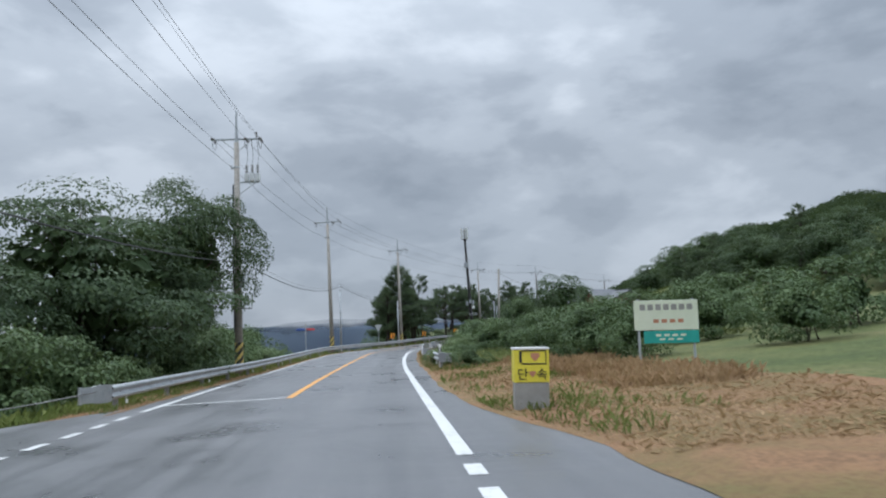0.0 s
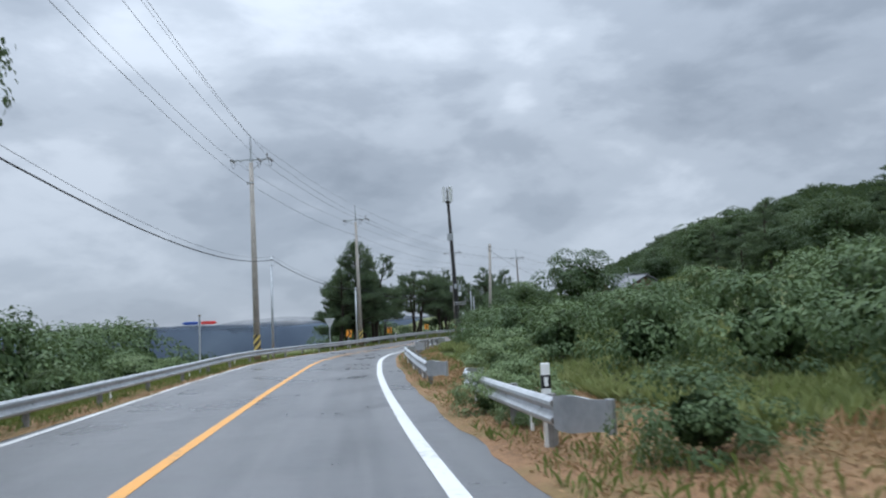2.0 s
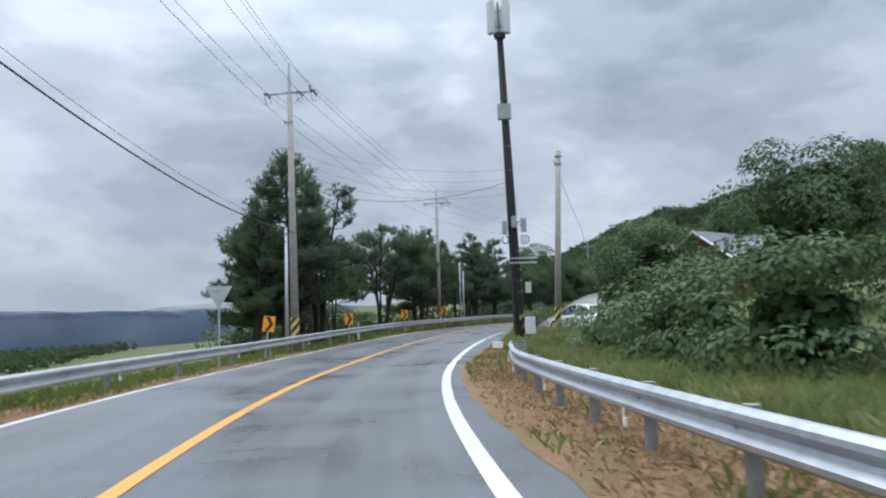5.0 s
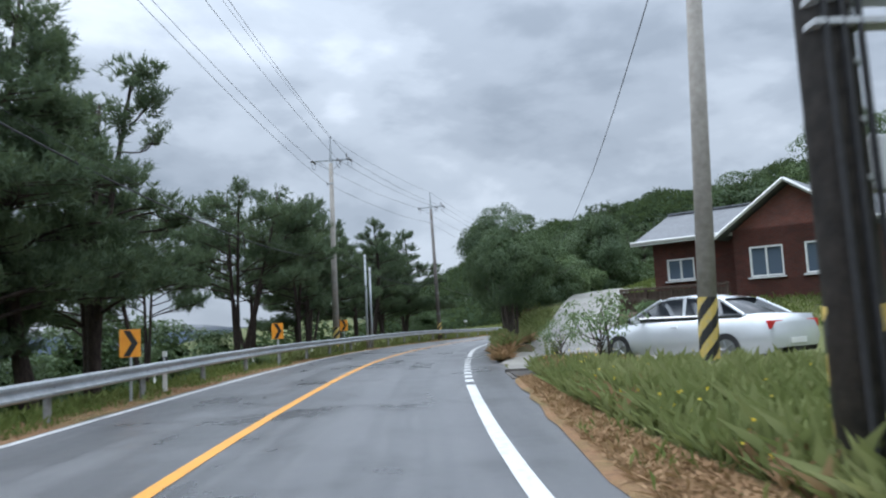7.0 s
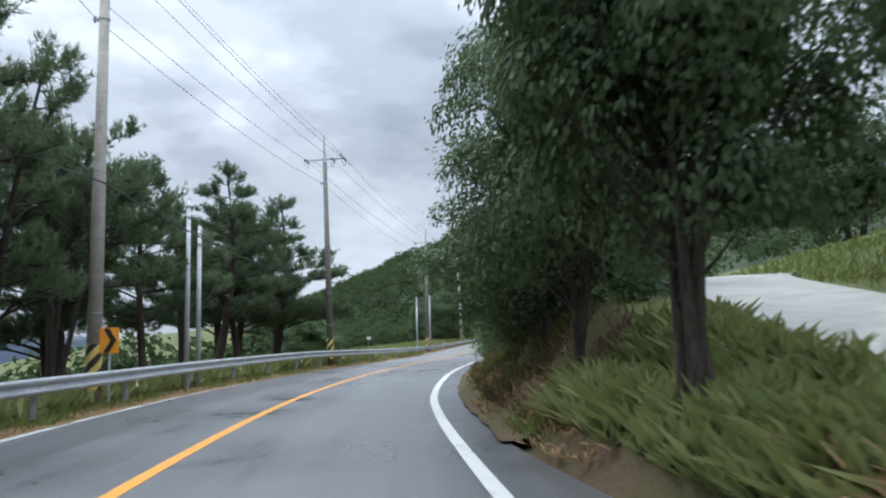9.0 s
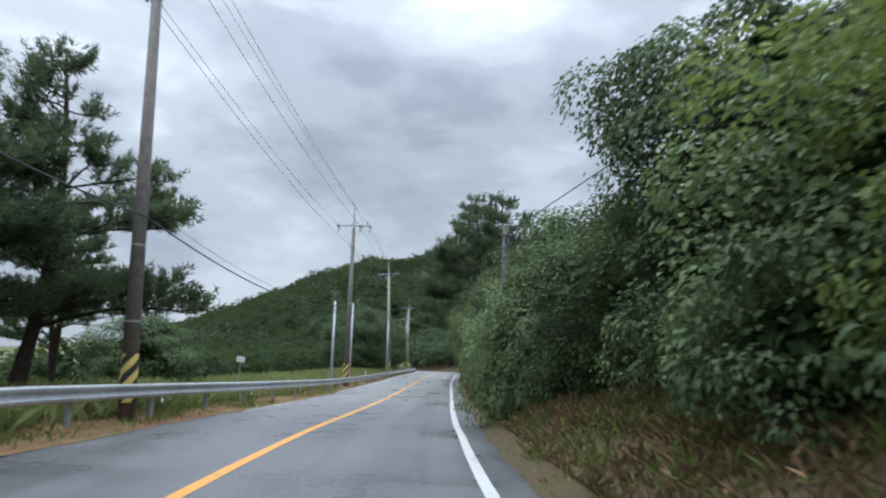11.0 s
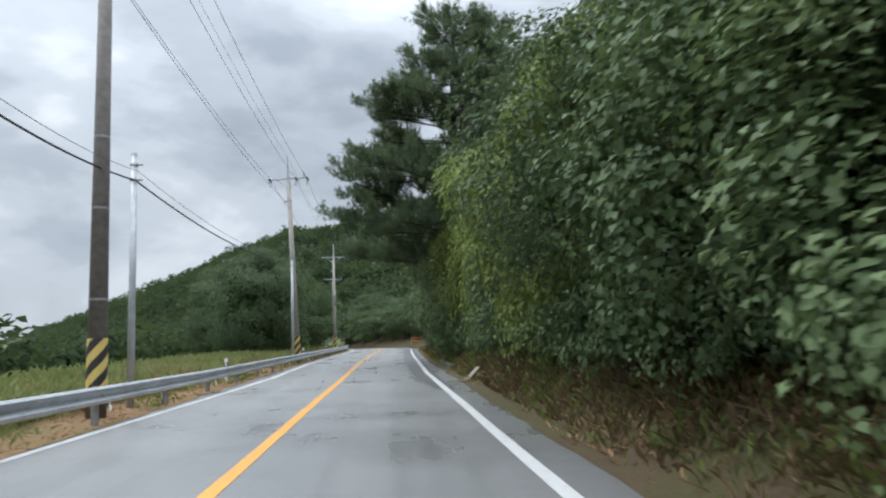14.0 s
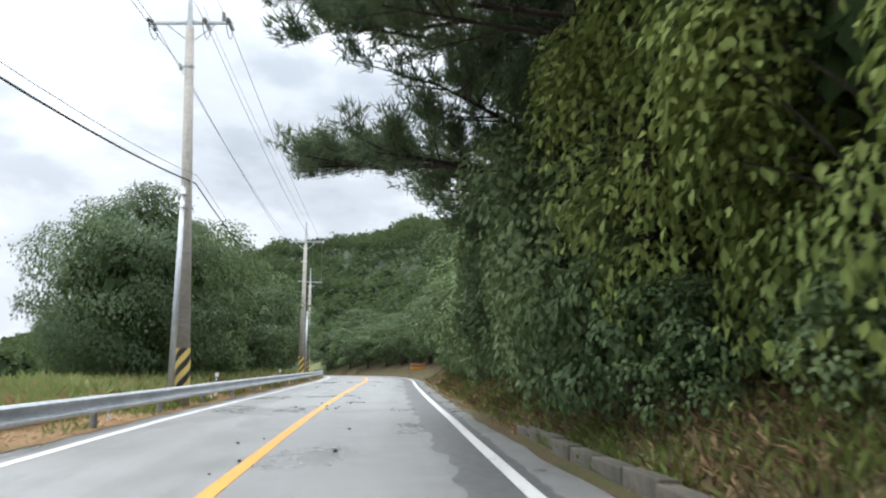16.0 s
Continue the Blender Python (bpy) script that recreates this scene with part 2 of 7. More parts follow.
M = {
    "asphalt": asphalt_material(),
    "white_line": line_material("white_road_paint", (0.56, 0.56, 0.55), (0.16, 0.16, 0.16)),
    "yellow_line": line_material("yellow_road_paint", (0.62, 0.28, 0.03), (0.22, 0.14, 0.06)),
    "ground": ground_material("rough_ground", [(0.05, 0.065, 0.022), (0.075, 0.095, 0.03), (0.12, 0.125, 0.045), (0.17, 0.14, 0.07)], 0.22),
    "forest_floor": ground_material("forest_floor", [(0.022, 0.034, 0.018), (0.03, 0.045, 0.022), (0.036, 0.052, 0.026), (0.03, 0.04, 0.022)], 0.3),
    "verge": ground_material("mown_verge", [(0.20, 0.115, 0.062), (0.26, 0.150, 0.080), (0.19, 0.135, 0.060), (0.11, 0.115, 0.042)], 0.55),
    "bank": ground_material("earth_bank", [(0.075, 0.055, 0.035), (0.11, 0.075, 0.045), (0.09, 0.085, 0.035), (0.05, 0.06, 0.022)], 0.7),
    "meadow": ground_material("meadow", [(0.09, 0.13, 0.035), (0.13, 0.17, 0.05), (0.16, 0.18, 0.06), (0.2, 0.19, 0.08)], 0.35),
    "galvanised": plain("galvanised_steel", (0.40, 0.42, 0.44), (0.56, 0.58, 0.60), 7.0, 0.42, 0.75, 0.35),
    "rail_post": plain("weathered_steel_post", (0.22, 0.22, 0.22), (0.36, 0.36, 0.35), 9.0, 0.6, 0.5, 0.5),
    "wet_concrete": plain("rain_dark_concrete", (0.105, 0.090, 0.080), (0.175, 0.155, 0.140), 7.0, 0.7, 0.0, 0.4, 0.4),
    "concrete": plain("pole_concrete", (0.27, 0.245, 0.215), (0.38, 0.35, 0.31), 10.0, 0.85, 0.0, 0.35, 0.4),
    "slab": plain("drive_concrete", (0.20, 0.188, 0.165), (0.29, 0.275, 0.245), 3.0, 0.5, 0.0, 0.5, 0.3),
    "steel_pole": plain("grey_steel_pole", (0.38, 0.40, 0.42), (0.50, 0.52, 0.54), 6.0, 0.45, 0.4, 0.2),
    "dark_pole": plain("dark_tarred_pole", (0.035, 0.033, 0.033), (0.085, 0.078, 0.072), 8.0, 0.7, 0.0, 0.3, 0.5),
    "cabinet": plain("pale_grey_cabinet", (0.55, 0.56, 0.56), (0.66, 0.67, 0.67), 4.0, 0.45, 0.0, 0.3),
    "grey_box": plain("grey_equipment_box", (0.30, 0.32, 0.34), (0.40, 0.42, 0.44), 4.0, 0.5, 0.2, 0.3),
    "porcelain": plain("grey_porcelain", (0.20, 0.19, 0.19), (0.32, 0.31, 0.31), 20.0, 0.25),
    "black": plain("black_rubber", (0.015, 0.015, 0.016), (0.03, 0.03, 0.032), 14.0, 0.6),
    "wire": plain("aluminium_wire", (0.07, 0.075, 0.08), (0.12, 0.125, 0.13), 5.0, 0.5, 0.3),
    "cable": plain("black_cable", (0.012, 0.012, 0.014), (0.03, 0.03, 0.032), 5.0, 0.6),
    "stripe": stripe_material(),
    "orange": plain("orange_sign_sheet", (0.80, 0.30, 0.02), (0.88, 0.36, 0.03), 5.0, 0.4, 0.0, 0.15),
    "sign_black": plain("black_sign_sheet", (0.012, 0.012, 0.012), (0.025, 0.025, 0.025), 9.0, 0.45),
    "sign_back": plain("bare_aluminium_back", (0.45, 0.46, 0.47), (0.55, 0.56, 0.57), 5.0, 0.5, 0.4, 0.3),
    "yellow_sign": plain("faded_yellow_sign", (0.66, 0.56, 0.04), (0.76, 0.65, 0.06), 4.0, 0.5, 0.0, 0.2),
    "grey_panel": plain("dusty_grey_panel", (0.25, 0.24, 0.22), (0.33, 0.32, 0.295), 5.0, 0.75, 0.0, 0.3),
    "cream": plain("cream_sign", (0.62, 0.66, 0.50), (0.70, 0.73, 0.58), 3.0, 0.5, 0.0, 0.2),
    "teal": plain("teal_sign", (0.02, 0.28, 0.24), (0.04, 0.36, 0.30), 3.0, 0.5),
    "sign_red": plain("red_sign", (0.55, 0.03, 0.03), (0.65, 0.05, 0.04), 5.0, 0.45),
    "sign_blue": plain("blue_sign", (0.02, 0.06, 0.30), (0.03, 0.09, 0.38), 5.0, 0.45),
    "brown_text": plain("faded_red_text", (0.40, 0.18, 0.10), (0.48, 0.22, 0.13), 5.0, 0.6),
    "white_sheet": plain("white_sign_sheet", (0.72, 0.72, 0.70), (0.80, 0.80, 0.78), 6.0, 0.45, 0.0, 0.2),
    "brick": brick_material(),
    "roof": plain("grey_roof_shingle", (0.10, 0.105, 0.115), (0.16, 0.165, 0.175), 9.0, 0.7, 0.0, 0.3, 0.5),
    "fascia": plain("white_fascia", (0.62, 0.62, 0.60), (0.72, 0.72, 0.70), 4.0, 0.5, 0.0, 0.2),
    "glass": glass_material("window_glass", (0.10, 0.13, 0.17)),
    "car_glass": glass_material("car_glass", (0.012, 0.014, 0.017)),
    "paint": plain("silver_white_car_paint", (0.62, 0.64, 0.66), (0.66, 0.68, 0.70), 3.0, 0.25, 0.25, 0.0, 0.0, 1.0),
    "tail": plain("red_tail_lamp", (0.45, 0.02, 0.02), (0.55, 0.03, 0.03), 9.0, 0.2),
    "lamp": plain("clear_head_lamp", (0.62, 0.64, 0.66), (0.75, 0.76, 0.78), 9.0, 0.12, 0.3),
    "rim": plain("alloy_rim", (0.42, 0.43, 0.44), (0.52, 0.53, 0.54), 9.0, 0.3, 0.9),
    "wood": plain("weathered_wood", (0.20, 0.17, 0.13), (0.32, 0.28, 0.22), 9.0, 0.8, 0.0, 0.3, 0.5),
    "stone": plain("dark_stone", (0.055, 0.05, 0.045), (0.12, 0.105, 0.09), 5.0, 0.85, 0.0, 0.3, 0.6),
    "deck_wood": plain("dark_deck_wood", (0.055, 0.035, 0.025), (0.11, 0.075, 0.055), 9.0, 0.75, 0.0, 0.3, 0.5),
    "rubble": plain("red_brown_stone", (0.10, 0.055, 0.042), (0.19, 0.125, 0.10), 5.0, 0.85, 0.0, 0.3, 0.6),
    "bark": bark_material("grey_bark", (0.035, 0.03, 0.025), (0.12, 0.10, 0.08)),
    "pine_bark": bark_material("pine_bark", (0.022, 0.018, 0.016), (0.075, 0.055, 0.045)),
    "leaf": leaf_material("broad_leaf", (0.036, 0.060, 0.029), (0.076, 0.116, 0.052), (0.138, 0.190, 0.080), 0.34),
    "leaf_light": leaf_material("vine_leaf", (0.064, 0.100, 0.048), (0.140, 0.196, 0.090), (0.240, 0.300, 0.145), 0.34, 0.28),
    "leaf_young": leaf_material("young_leaf", (0.080, 0.115, 0.034), (0.170, 0.222, 0.062), (0.30, 0.345, 0.105), 0.36, 0.36),
    "leaf_dark": leaf_material("dark_leaf", (0.034, 0.056, 0.034), (0.066, 0.100, 0.052), (0.116, 0.160, 0.076), 0.34, 0.28),
    # darker copy of the leaf greens, with the crown's inner shade painted in
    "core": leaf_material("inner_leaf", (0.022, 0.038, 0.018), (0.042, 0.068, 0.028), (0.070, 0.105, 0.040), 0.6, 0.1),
    "needle": leaf_material("pine_needle", (0.044, 0.068, 0.046), (0.086, 0.122, 0.074), (0.148, 0.190, 0.102), 0.45, 0.30),
    "grass": leaf_material("green_grass", (0.06, 0.085, 0.022), (0.12, 0.155, 0.04), (0.21, 0.23, 0.075), 0.5, 0.3),
    "tall_grass": leaf_material("tall_pale_grass", (0.10, 0.125, 0.04), (0.18, 0.21, 0.075), (0.30, 0.31, 0.14), 0.5, 0.35),
    "straw": leaf_material("dry_straw", (0.17, 0.10, 0.052), (0.30, 0.185, 0.10), (0.44, 0.31, 0.18), 0.6, 0.25),
    "dead": leaf_material("dead_bracken", (0.045, 0.030, 0.018), (0.10, 0.065, 0.035), (0.19, 0.13, 0.07), 0.6, 0.2),
    "far_wood": leaf_material("far_canopy", (0.026, 0.042, 0.024), (0.034, 0.054, 0.028), (0.048, 0.072, 0.034), 0.8, 0.35),
    "new_asphalt": plain("dark_asphalt", (0.072, 0.072, 0.074), (0.14, 0.14, 0.142), 60.0, 0.42, 0.0, 0.3, 0.4),
    "kerb": plain("mossy_kerb", (0.060, 0.055, 0.042), (0.125, 0.112, 0.088), 6.0, 0.85, 0.0, 0.5, 0.5),
    "flower": plain("yellow_flower", (0.70, 0.52, 0.02), (0.8, 0.62, 0.04), 9.0, 0.6),
    "pebble": plain("dark_clod", (0.03, 0.026, 0.022), (0.06, 0.05, 0.042), 12.0, 0.9),
}


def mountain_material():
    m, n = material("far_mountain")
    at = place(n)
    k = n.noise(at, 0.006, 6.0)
    # distance haze is painted into this blue-grey base colour
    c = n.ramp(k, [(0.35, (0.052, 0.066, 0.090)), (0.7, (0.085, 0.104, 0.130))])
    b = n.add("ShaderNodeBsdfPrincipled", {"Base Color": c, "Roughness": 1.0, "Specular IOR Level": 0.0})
    # the crests fade out by transparency, standing in for ragged low cloud
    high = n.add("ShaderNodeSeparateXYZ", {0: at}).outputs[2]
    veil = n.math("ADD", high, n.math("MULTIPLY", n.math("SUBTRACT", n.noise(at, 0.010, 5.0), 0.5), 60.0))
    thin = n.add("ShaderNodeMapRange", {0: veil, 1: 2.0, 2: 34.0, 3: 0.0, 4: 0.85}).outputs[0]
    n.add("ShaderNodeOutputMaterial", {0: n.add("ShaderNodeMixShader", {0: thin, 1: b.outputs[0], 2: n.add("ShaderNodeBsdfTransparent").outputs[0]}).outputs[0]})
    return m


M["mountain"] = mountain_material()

# ---------------------------------------------------------------- the line of the road
# the yellow centre line, every 12 m from 36 m behind the start
LINE = np.array([
    (-2.31, -35.99, 0.00), (-2.27, -23.95, 0.00), (-2.23, -11.90, 0.00), (-2.20, 0.15, -0.00), (-2.17, 12.19, -0.05),
    (-2.08, 24.37, -0.17), (-1.88, 36.56, -0.32), (-1.35, 48.74, -0.35), (-0.45, 60.88, -0.34), (1.55, 72.94, -0.45),
    (4.85, 84.71, -0.54), (9.19, 96.21, -0.46), (14.11, 107.48, -0.39), (19.82, 118.49, -0.39), (26.28, 128.54, -0.38),
    (33.23, 138.16, -0.42), (40.46, 147.38, -0.47), (47.84, 156.66, -0.44), (55.25, 165.91, -0.28), (62.66, 175.11, -0.10),
    (70.02, 184.37, 0.07), (77.57, 193.56, 0.25), (85.24, 202.75, 0.42), (92.89, 211.93, 0.60), (99.81, 221.46, 0.72),
    (106.11, 231.65, 0.78), (111.19, 242.54, 0.76), (114.89, 253.93, 0.70), (116.99, 265.71, 0.60), (117.49, 277.70, 0.50),
])
LINE_FROM, LINE_STEP = -36.0, 12.0


def smooth_line():
    """The line in half metre steps, rounded through its points."""
    pts = np.vstack([2 * LINE[0] - LINE[1], LINE, 2 * LINE[-1] - LINE[-2]])
    u = np.arange(0, len(LINE) - 1, 0.5 / LINE_STEP)
    i = u.astype(int)
    t = (u - i)[:, None]
    a, b, c, d = pts[i], pts[i + 1], pts[i + 2], pts[i + 3]
    out = 0.5 * (2 * b + (c - a) * t + (2 * a - 5 * b + 4 * c - d) * t**2 + (3 * b - a - 3 * c + d) * t**3)
    return LINE_FROM + u * LINE_STEP, out


S_LINE, P_LINE = smooth_line()
T_LINE = np.gradient(P_LINE[:, :2], axis=0)
T_LINE /= np.linalg.norm(T_LINE, axis=1)[:, None]
MID_RIGHT = np.array((0.88, -0.475))


def road_xy(s, d):
    """World x, y at s along the road and d to the right of its yellow line. Far out the sheet goes on in one direction."""
    s, d = np.broadcast_arrays(np.asarray(s, float), np.asarray(d, float))
    sc = np.clip(s, S_LINE[0], S_LINE[-1])
    x, y = np.interp(sc, S_LINE, P_LINE[:, 0]), np.interp(sc, S_LINE, P_LINE[:, 1])
    tx, ty = np.interp(sc, S_LINE, T_LINE[:, 0]), np.interp(sc, S_LINE, T_LINE[:, 1])
    over = s - sc
    near = np.clip(d, -90, 90)
    far = d - near
    return x + tx * over + ty * near + MID_RIGHT[0] * far, y + ty * over - tx * near + MID_RIGHT[1] * far


def road_z(s):
    return np.interp(s, S_LINE, P_LINE[:, 2])


def hill(x, y):
    """The wooded hill ahead: higher towards the right, steep from its foot."""
    dx, dy = x - 50.0, y - 155.0
    r = np.hypot(dx, dy)
    az = np.degrees(np.arctan2(dx, dy))
    top = np.interp(az, [6, 10, 14, 18, 24, 33, 40, 55, 80, 120, 150], [0, 0.2, 1.4, 8.3, 23, 40, 48, 58, 62, 45, 0])
    k = np.clip((r - 95) / 350, 0, 1)
    fold = 1 + 0.07 * np.sin(az * 0.55 + r * 0.012) + 0.04 * np.sin(az * 1.3 - r * 0.021)
    return top * k * k * (3 - 2 * k) * fold


def smooth(a, b, v):
    k = np.clip((v - a) / (b - a), 0, 1)
    return k * k * (3 - 2 * k)


def ground_z(s, d):
    """Height of the ground at s, d."""
    s, d = np.broadcast_arrays(np.asarray(s, float), np.asarray(d, float))
    x, y = road_xy(s, d)
    left_open = np.interp(-d, [0, 3.2, 4.4, 6, 9, 14, 25, 50, 100, 250, 600, 4000], [-0.05, -0.03, -0.10, -0.35, -0.9, -2.2, -6.0, -15, -30, -55, -66, -70])
    left_field = np.interp(-d, [0, 3.2, 4.4, 6, 9, 14, 25, 50, 100, 250, 600, 4000], [-0.05, -0.03, 0.0, 0.10, 0.15, -0.2, -2.0, -7, -18, -46, -64, -70])
    left = left_open + (left_field - left_open) * smooth(112, 148, s)
    right_open = np.interp(d, [0, 3.6, 4.9, 6, 9, 14, 25, 50, 100, 250, 600, 4000], [-0.06, -0.06, -0.03, 0.08, 0.2, 0.6, 1.6, 4.0, 9.0, 16, 16, 10])
    right_yard = np.interp(d, [0, 3.6, 4.4, 6, 9, 14, 25, 50, 100, 250, 600, 4000], [-0.05, -0.04, 0.0, 0.06, 0.10, 1.0, 3.0, 8.0, 15, 20, 16, 10])
    right_bank = np.interp(d, [0, 3.6, 4.15, 5, 6.5, 9, 14, 25, 50, 100, 250, 600, 4000], [-0.06, -0.06, -0.02, 0.6, 1.25, 2.0, 3.4, 6.5, 13, 20, 24, 16, 10])
    right = right_open + (right_yard - right_open) * smooth(70, 90, s)
    right = right + (right_bank - right) * smooth(101, 109, s)
    # the cutting in which the drive climbs, with a low mound between it and the road
    climb = np.interp(s, [98, 102.6, 104.2, 107, 110.5, 115, 119.5, 127], [0.2, -0.12, 0.05, 0.42, 0.95, 1.65, 2.25, 2.9])
    mound = np.interp(d, [3.6, 4.2, 4.8, 5.4, 6.2], [-0.06, 0.0, 0.55, 0.6, 0.0]) * smooth(103.5, 106, s)
    cut = np.where(d < 6.2, np.maximum(mound, climb * smooth(4.6, 6.2, d)), climb + 0.13 * np.clip(d - 10.0, 0, 40) + 0.05 * np.clip(d - 50, 0, 200))
    right = right + (cut - right) * smooth(100.5, 103.5, s) * (1 - smooth(119, 125, s)) * (d > 3.6) * (1 - smooth(40, 70, d))
    side = np.where(d < 0, left, right)
    wobble = 0.06 * np.sin(x * 1.1 + y * 0.7) * np.sin(x * 0.45 - y * 0.9) * np.clip((np.abs(d) - 4.2) / 3, 0, 1) * (np.abs(d) < 120)
    wooded = np.maximum(np.clip((d - 20) / 80, 0, 1), np.clip((s - 285) / 150, 0, 1))
    return road_z(s) + side + wobble + hill(x, y) * wooded


def at(s, d, h=None, above=0.0):
    """A place: h above the road, or on the ground."""
    x, y = road_xy(s, d)
    z = ground_z(s, d) if h is None else road_z(s) + h
    return Vector((float(x), float(y), float(z) + above))


def heading(s):
    """Degrees by which the road's way is turned from +y, to the left."""
    tx, ty = np.interp(s, S_LINE, T_LINE[:, 0]), np.interp(s, S_LINE, T_LINE[:, 1])
    return math.degrees(math.atan2(-tx, ty))


# ---------------------------------------------------------------- mesh helpers


def mesh_object(name, verts, faces, mat, parent=None, shade=False, label=""):
    me = bpy.data.meshes.new(name)
    me.from_pydata([tuple(v) for v in verts], [], faces)
    me.materials.append(mat)
    if shade:
        me.polygons.foreach_set("use_smooth", [True] * len(me.polygons))
    me.update()
    ob = new(name, me)
    if parent is not None:
        ob.parent = parent
    if label:
        tagged(ob, label)
    return ob


def part(name, bm, mat, parent=None, label="", shade=False):
    """Links a bmesh as one mesh object under a thing or part."""
    me = bpy.data.meshes.new(name)
    bm.to_mesh(me)
    bm.free()
    me.materials.append(mat)
    if shade:
        me.polygons.foreach_set("use_smooth", [True] * len(me.polygons))
    ob = new(name, me)
    if parent is not None:
        ob.parent = parent
    if label:
        tagged(ob, label)
    return ob


def thing(name, m, label, category, group="", kind=""):
    ob = new(name)
    ob.empty_display_size = 0.3
    ob.matrix_world = m
    return tagged(ob, label, category, group, kind)


def box(bm, size, centre, bevel=0.0, turn=None):
    made = bmesh.ops.create_cube(bm, size=1.0)["verts"]
    bmesh.ops.scale(bm, vec=size, verts=made)
    if bevel:
        edges = list({e for v in made for e in v.link_edges})
        made = list({v for f in bmesh.ops.bevel(bm, geom=edges, offset=bevel, segments=2, affect="EDGES", profile=0.6)["faces"] for v in f.verts} | {v for v in made if v.is_valid})
    if turn is not None:
        bmesh.ops.rotate(bm, cent=(0, 0, 0), matrix=turn, verts=made)
    bmesh.ops.translate(bm, vec=centre, verts=made)
    return made


def rod(bm, a, b, r0, r1=None, n=10):
    """A tapered round bar from a to b."""
    a, b = Vector(a), Vector(b)
    r1 = r0 if r1 is None else r1
    q = (b - a).to_track_quat("Z", "Y").to_matrix().to_4x4()
    m = Matrix.Translation((a + b) / 2) @ q
    bmesh.ops.create_cone(bm, cap_ends=True, segments=n, radius1=r0, radius2=r1, depth=(b - a).length, matrix=m)


def fresh():
    return bmesh.new()


def tube(verts, faces, pts, radii, n=6):
    """Adds a bent tapered tube to lists of verts and faces."""
    pts = [Vector(p) for p in pts]
    base = len(verts)
    for i, p in enumerate(pts):
        way = (pts[min(i + 1, len(pts) - 1)] - pts[max(i - 1, 0)]).normalized()
        side = way.orthogonal().normalized() if abs(way.z) > 0.99 else way.cross(Vector((0, 0, 1))).normalized()
        other = way.cross(side)
        for k in range(n):
            a = 2 * math.pi * k / n
            verts.append(p + (side * math.cos(a) + other * math.sin(a)) * radii[i])
    for i in range(len(pts) - 1):
        for k in range(n):
            a, b = base + i * n + k, base + i * n + (k + 1) % n
            faces.append((a, b, b + n, a + n))
    faces.append(tuple(base + (len(pts) - 1) * n + k for k in range(n)))


def cloud_mesh(name, verts, tris, mat, parent=None, label="", shade=False):
    """A mesh of triangles from numpy arrays."""
    me = bpy.data.meshes.new(name)
    me.vertices.add(len(verts))
    me.vertices.foreach_set("co", np.asarray(verts, np.float32).ravel())
    me.loops.add(3 * len(tris))
    me.loops.foreach_set("vertex_index", np.asarray(tris, np.int32).ravel())
    me.polygons.add(len(tris))
    me.polygons.foreach_set("loop_start", np.arange(0, 3 * len(tris), 3, dtype=np.int32))
    me.polygons.foreach_set("loop_total", np.full(len(tris), 3, np.int32))
    if shade:
        me.polygons.foreach_set("use_smooth", np.ones(len(tris), bool))
    me.materials.append(mat)
    me.update(calc_edges=True)
    me.validate()
    ob = new(name, me)
    if parent is not None:
        ob.parent = parent
    if label:
        tagged(ob, label)
    return ob


def unit(v):
    return v / np.maximum(np.linalg.norm(v, axis=-1, keepdims=True), 1e-9)


def leaf_arrays(rng, centre, out, length, width, hang=0.0):
    """Folded leaf blades at the centres. hang: how far they overlap like shingles with their tips down, or 0 for a loose toss."""
    n = len(centre)
    length = length * rng.uniform(0.65, 1.3, n)[:, None]
    width = width * rng.uniform(0.7, 1.25, n)[:, None]
    face = unit(out + rng.normal(0, 0.55 - 0.22 * hang, (n, 3)) + (0, 0, 0.35))
    toss = np.cross(face, rng.normal(0, 1, (n, 3))) + out * 0.3 + (0, 0, -0.25)
    down = out * 0.45 + rng.normal(0, 0.38, (n, 3)) + (0, 0, -1.0)
    down = down - face * (down * face).sum(1, keepdims=True)
    along = unit(unit(toss) * (1 - hang) + unit(down) * hang)
    across = unit(np.cross(face, along))
    lift = face * width * 0.22
    v = np.stack([centre - along * length * 0.5, centre + across * width * 0.5 + lift - along * length * 0.08, centre + along * length * 0.5, centre - across * width * 0.5 + lift - along * length * 0.08], 1)
    i = np.arange(n)[:, None] * 4
    return v.reshape(-1, 3), np.concatenate([i + (0, 1, 2), i + (0, 2, 3)], 0)


def merge(parts):
    verts, tris, base = [], [], 0
    for v, t in parts:
        verts.append(v)
        tris.append(t + base)
        base += len(v)
    return np.concatenate(verts), np.concatenate(tris)


# ---------------------------------------------------------------- ground, road and hill


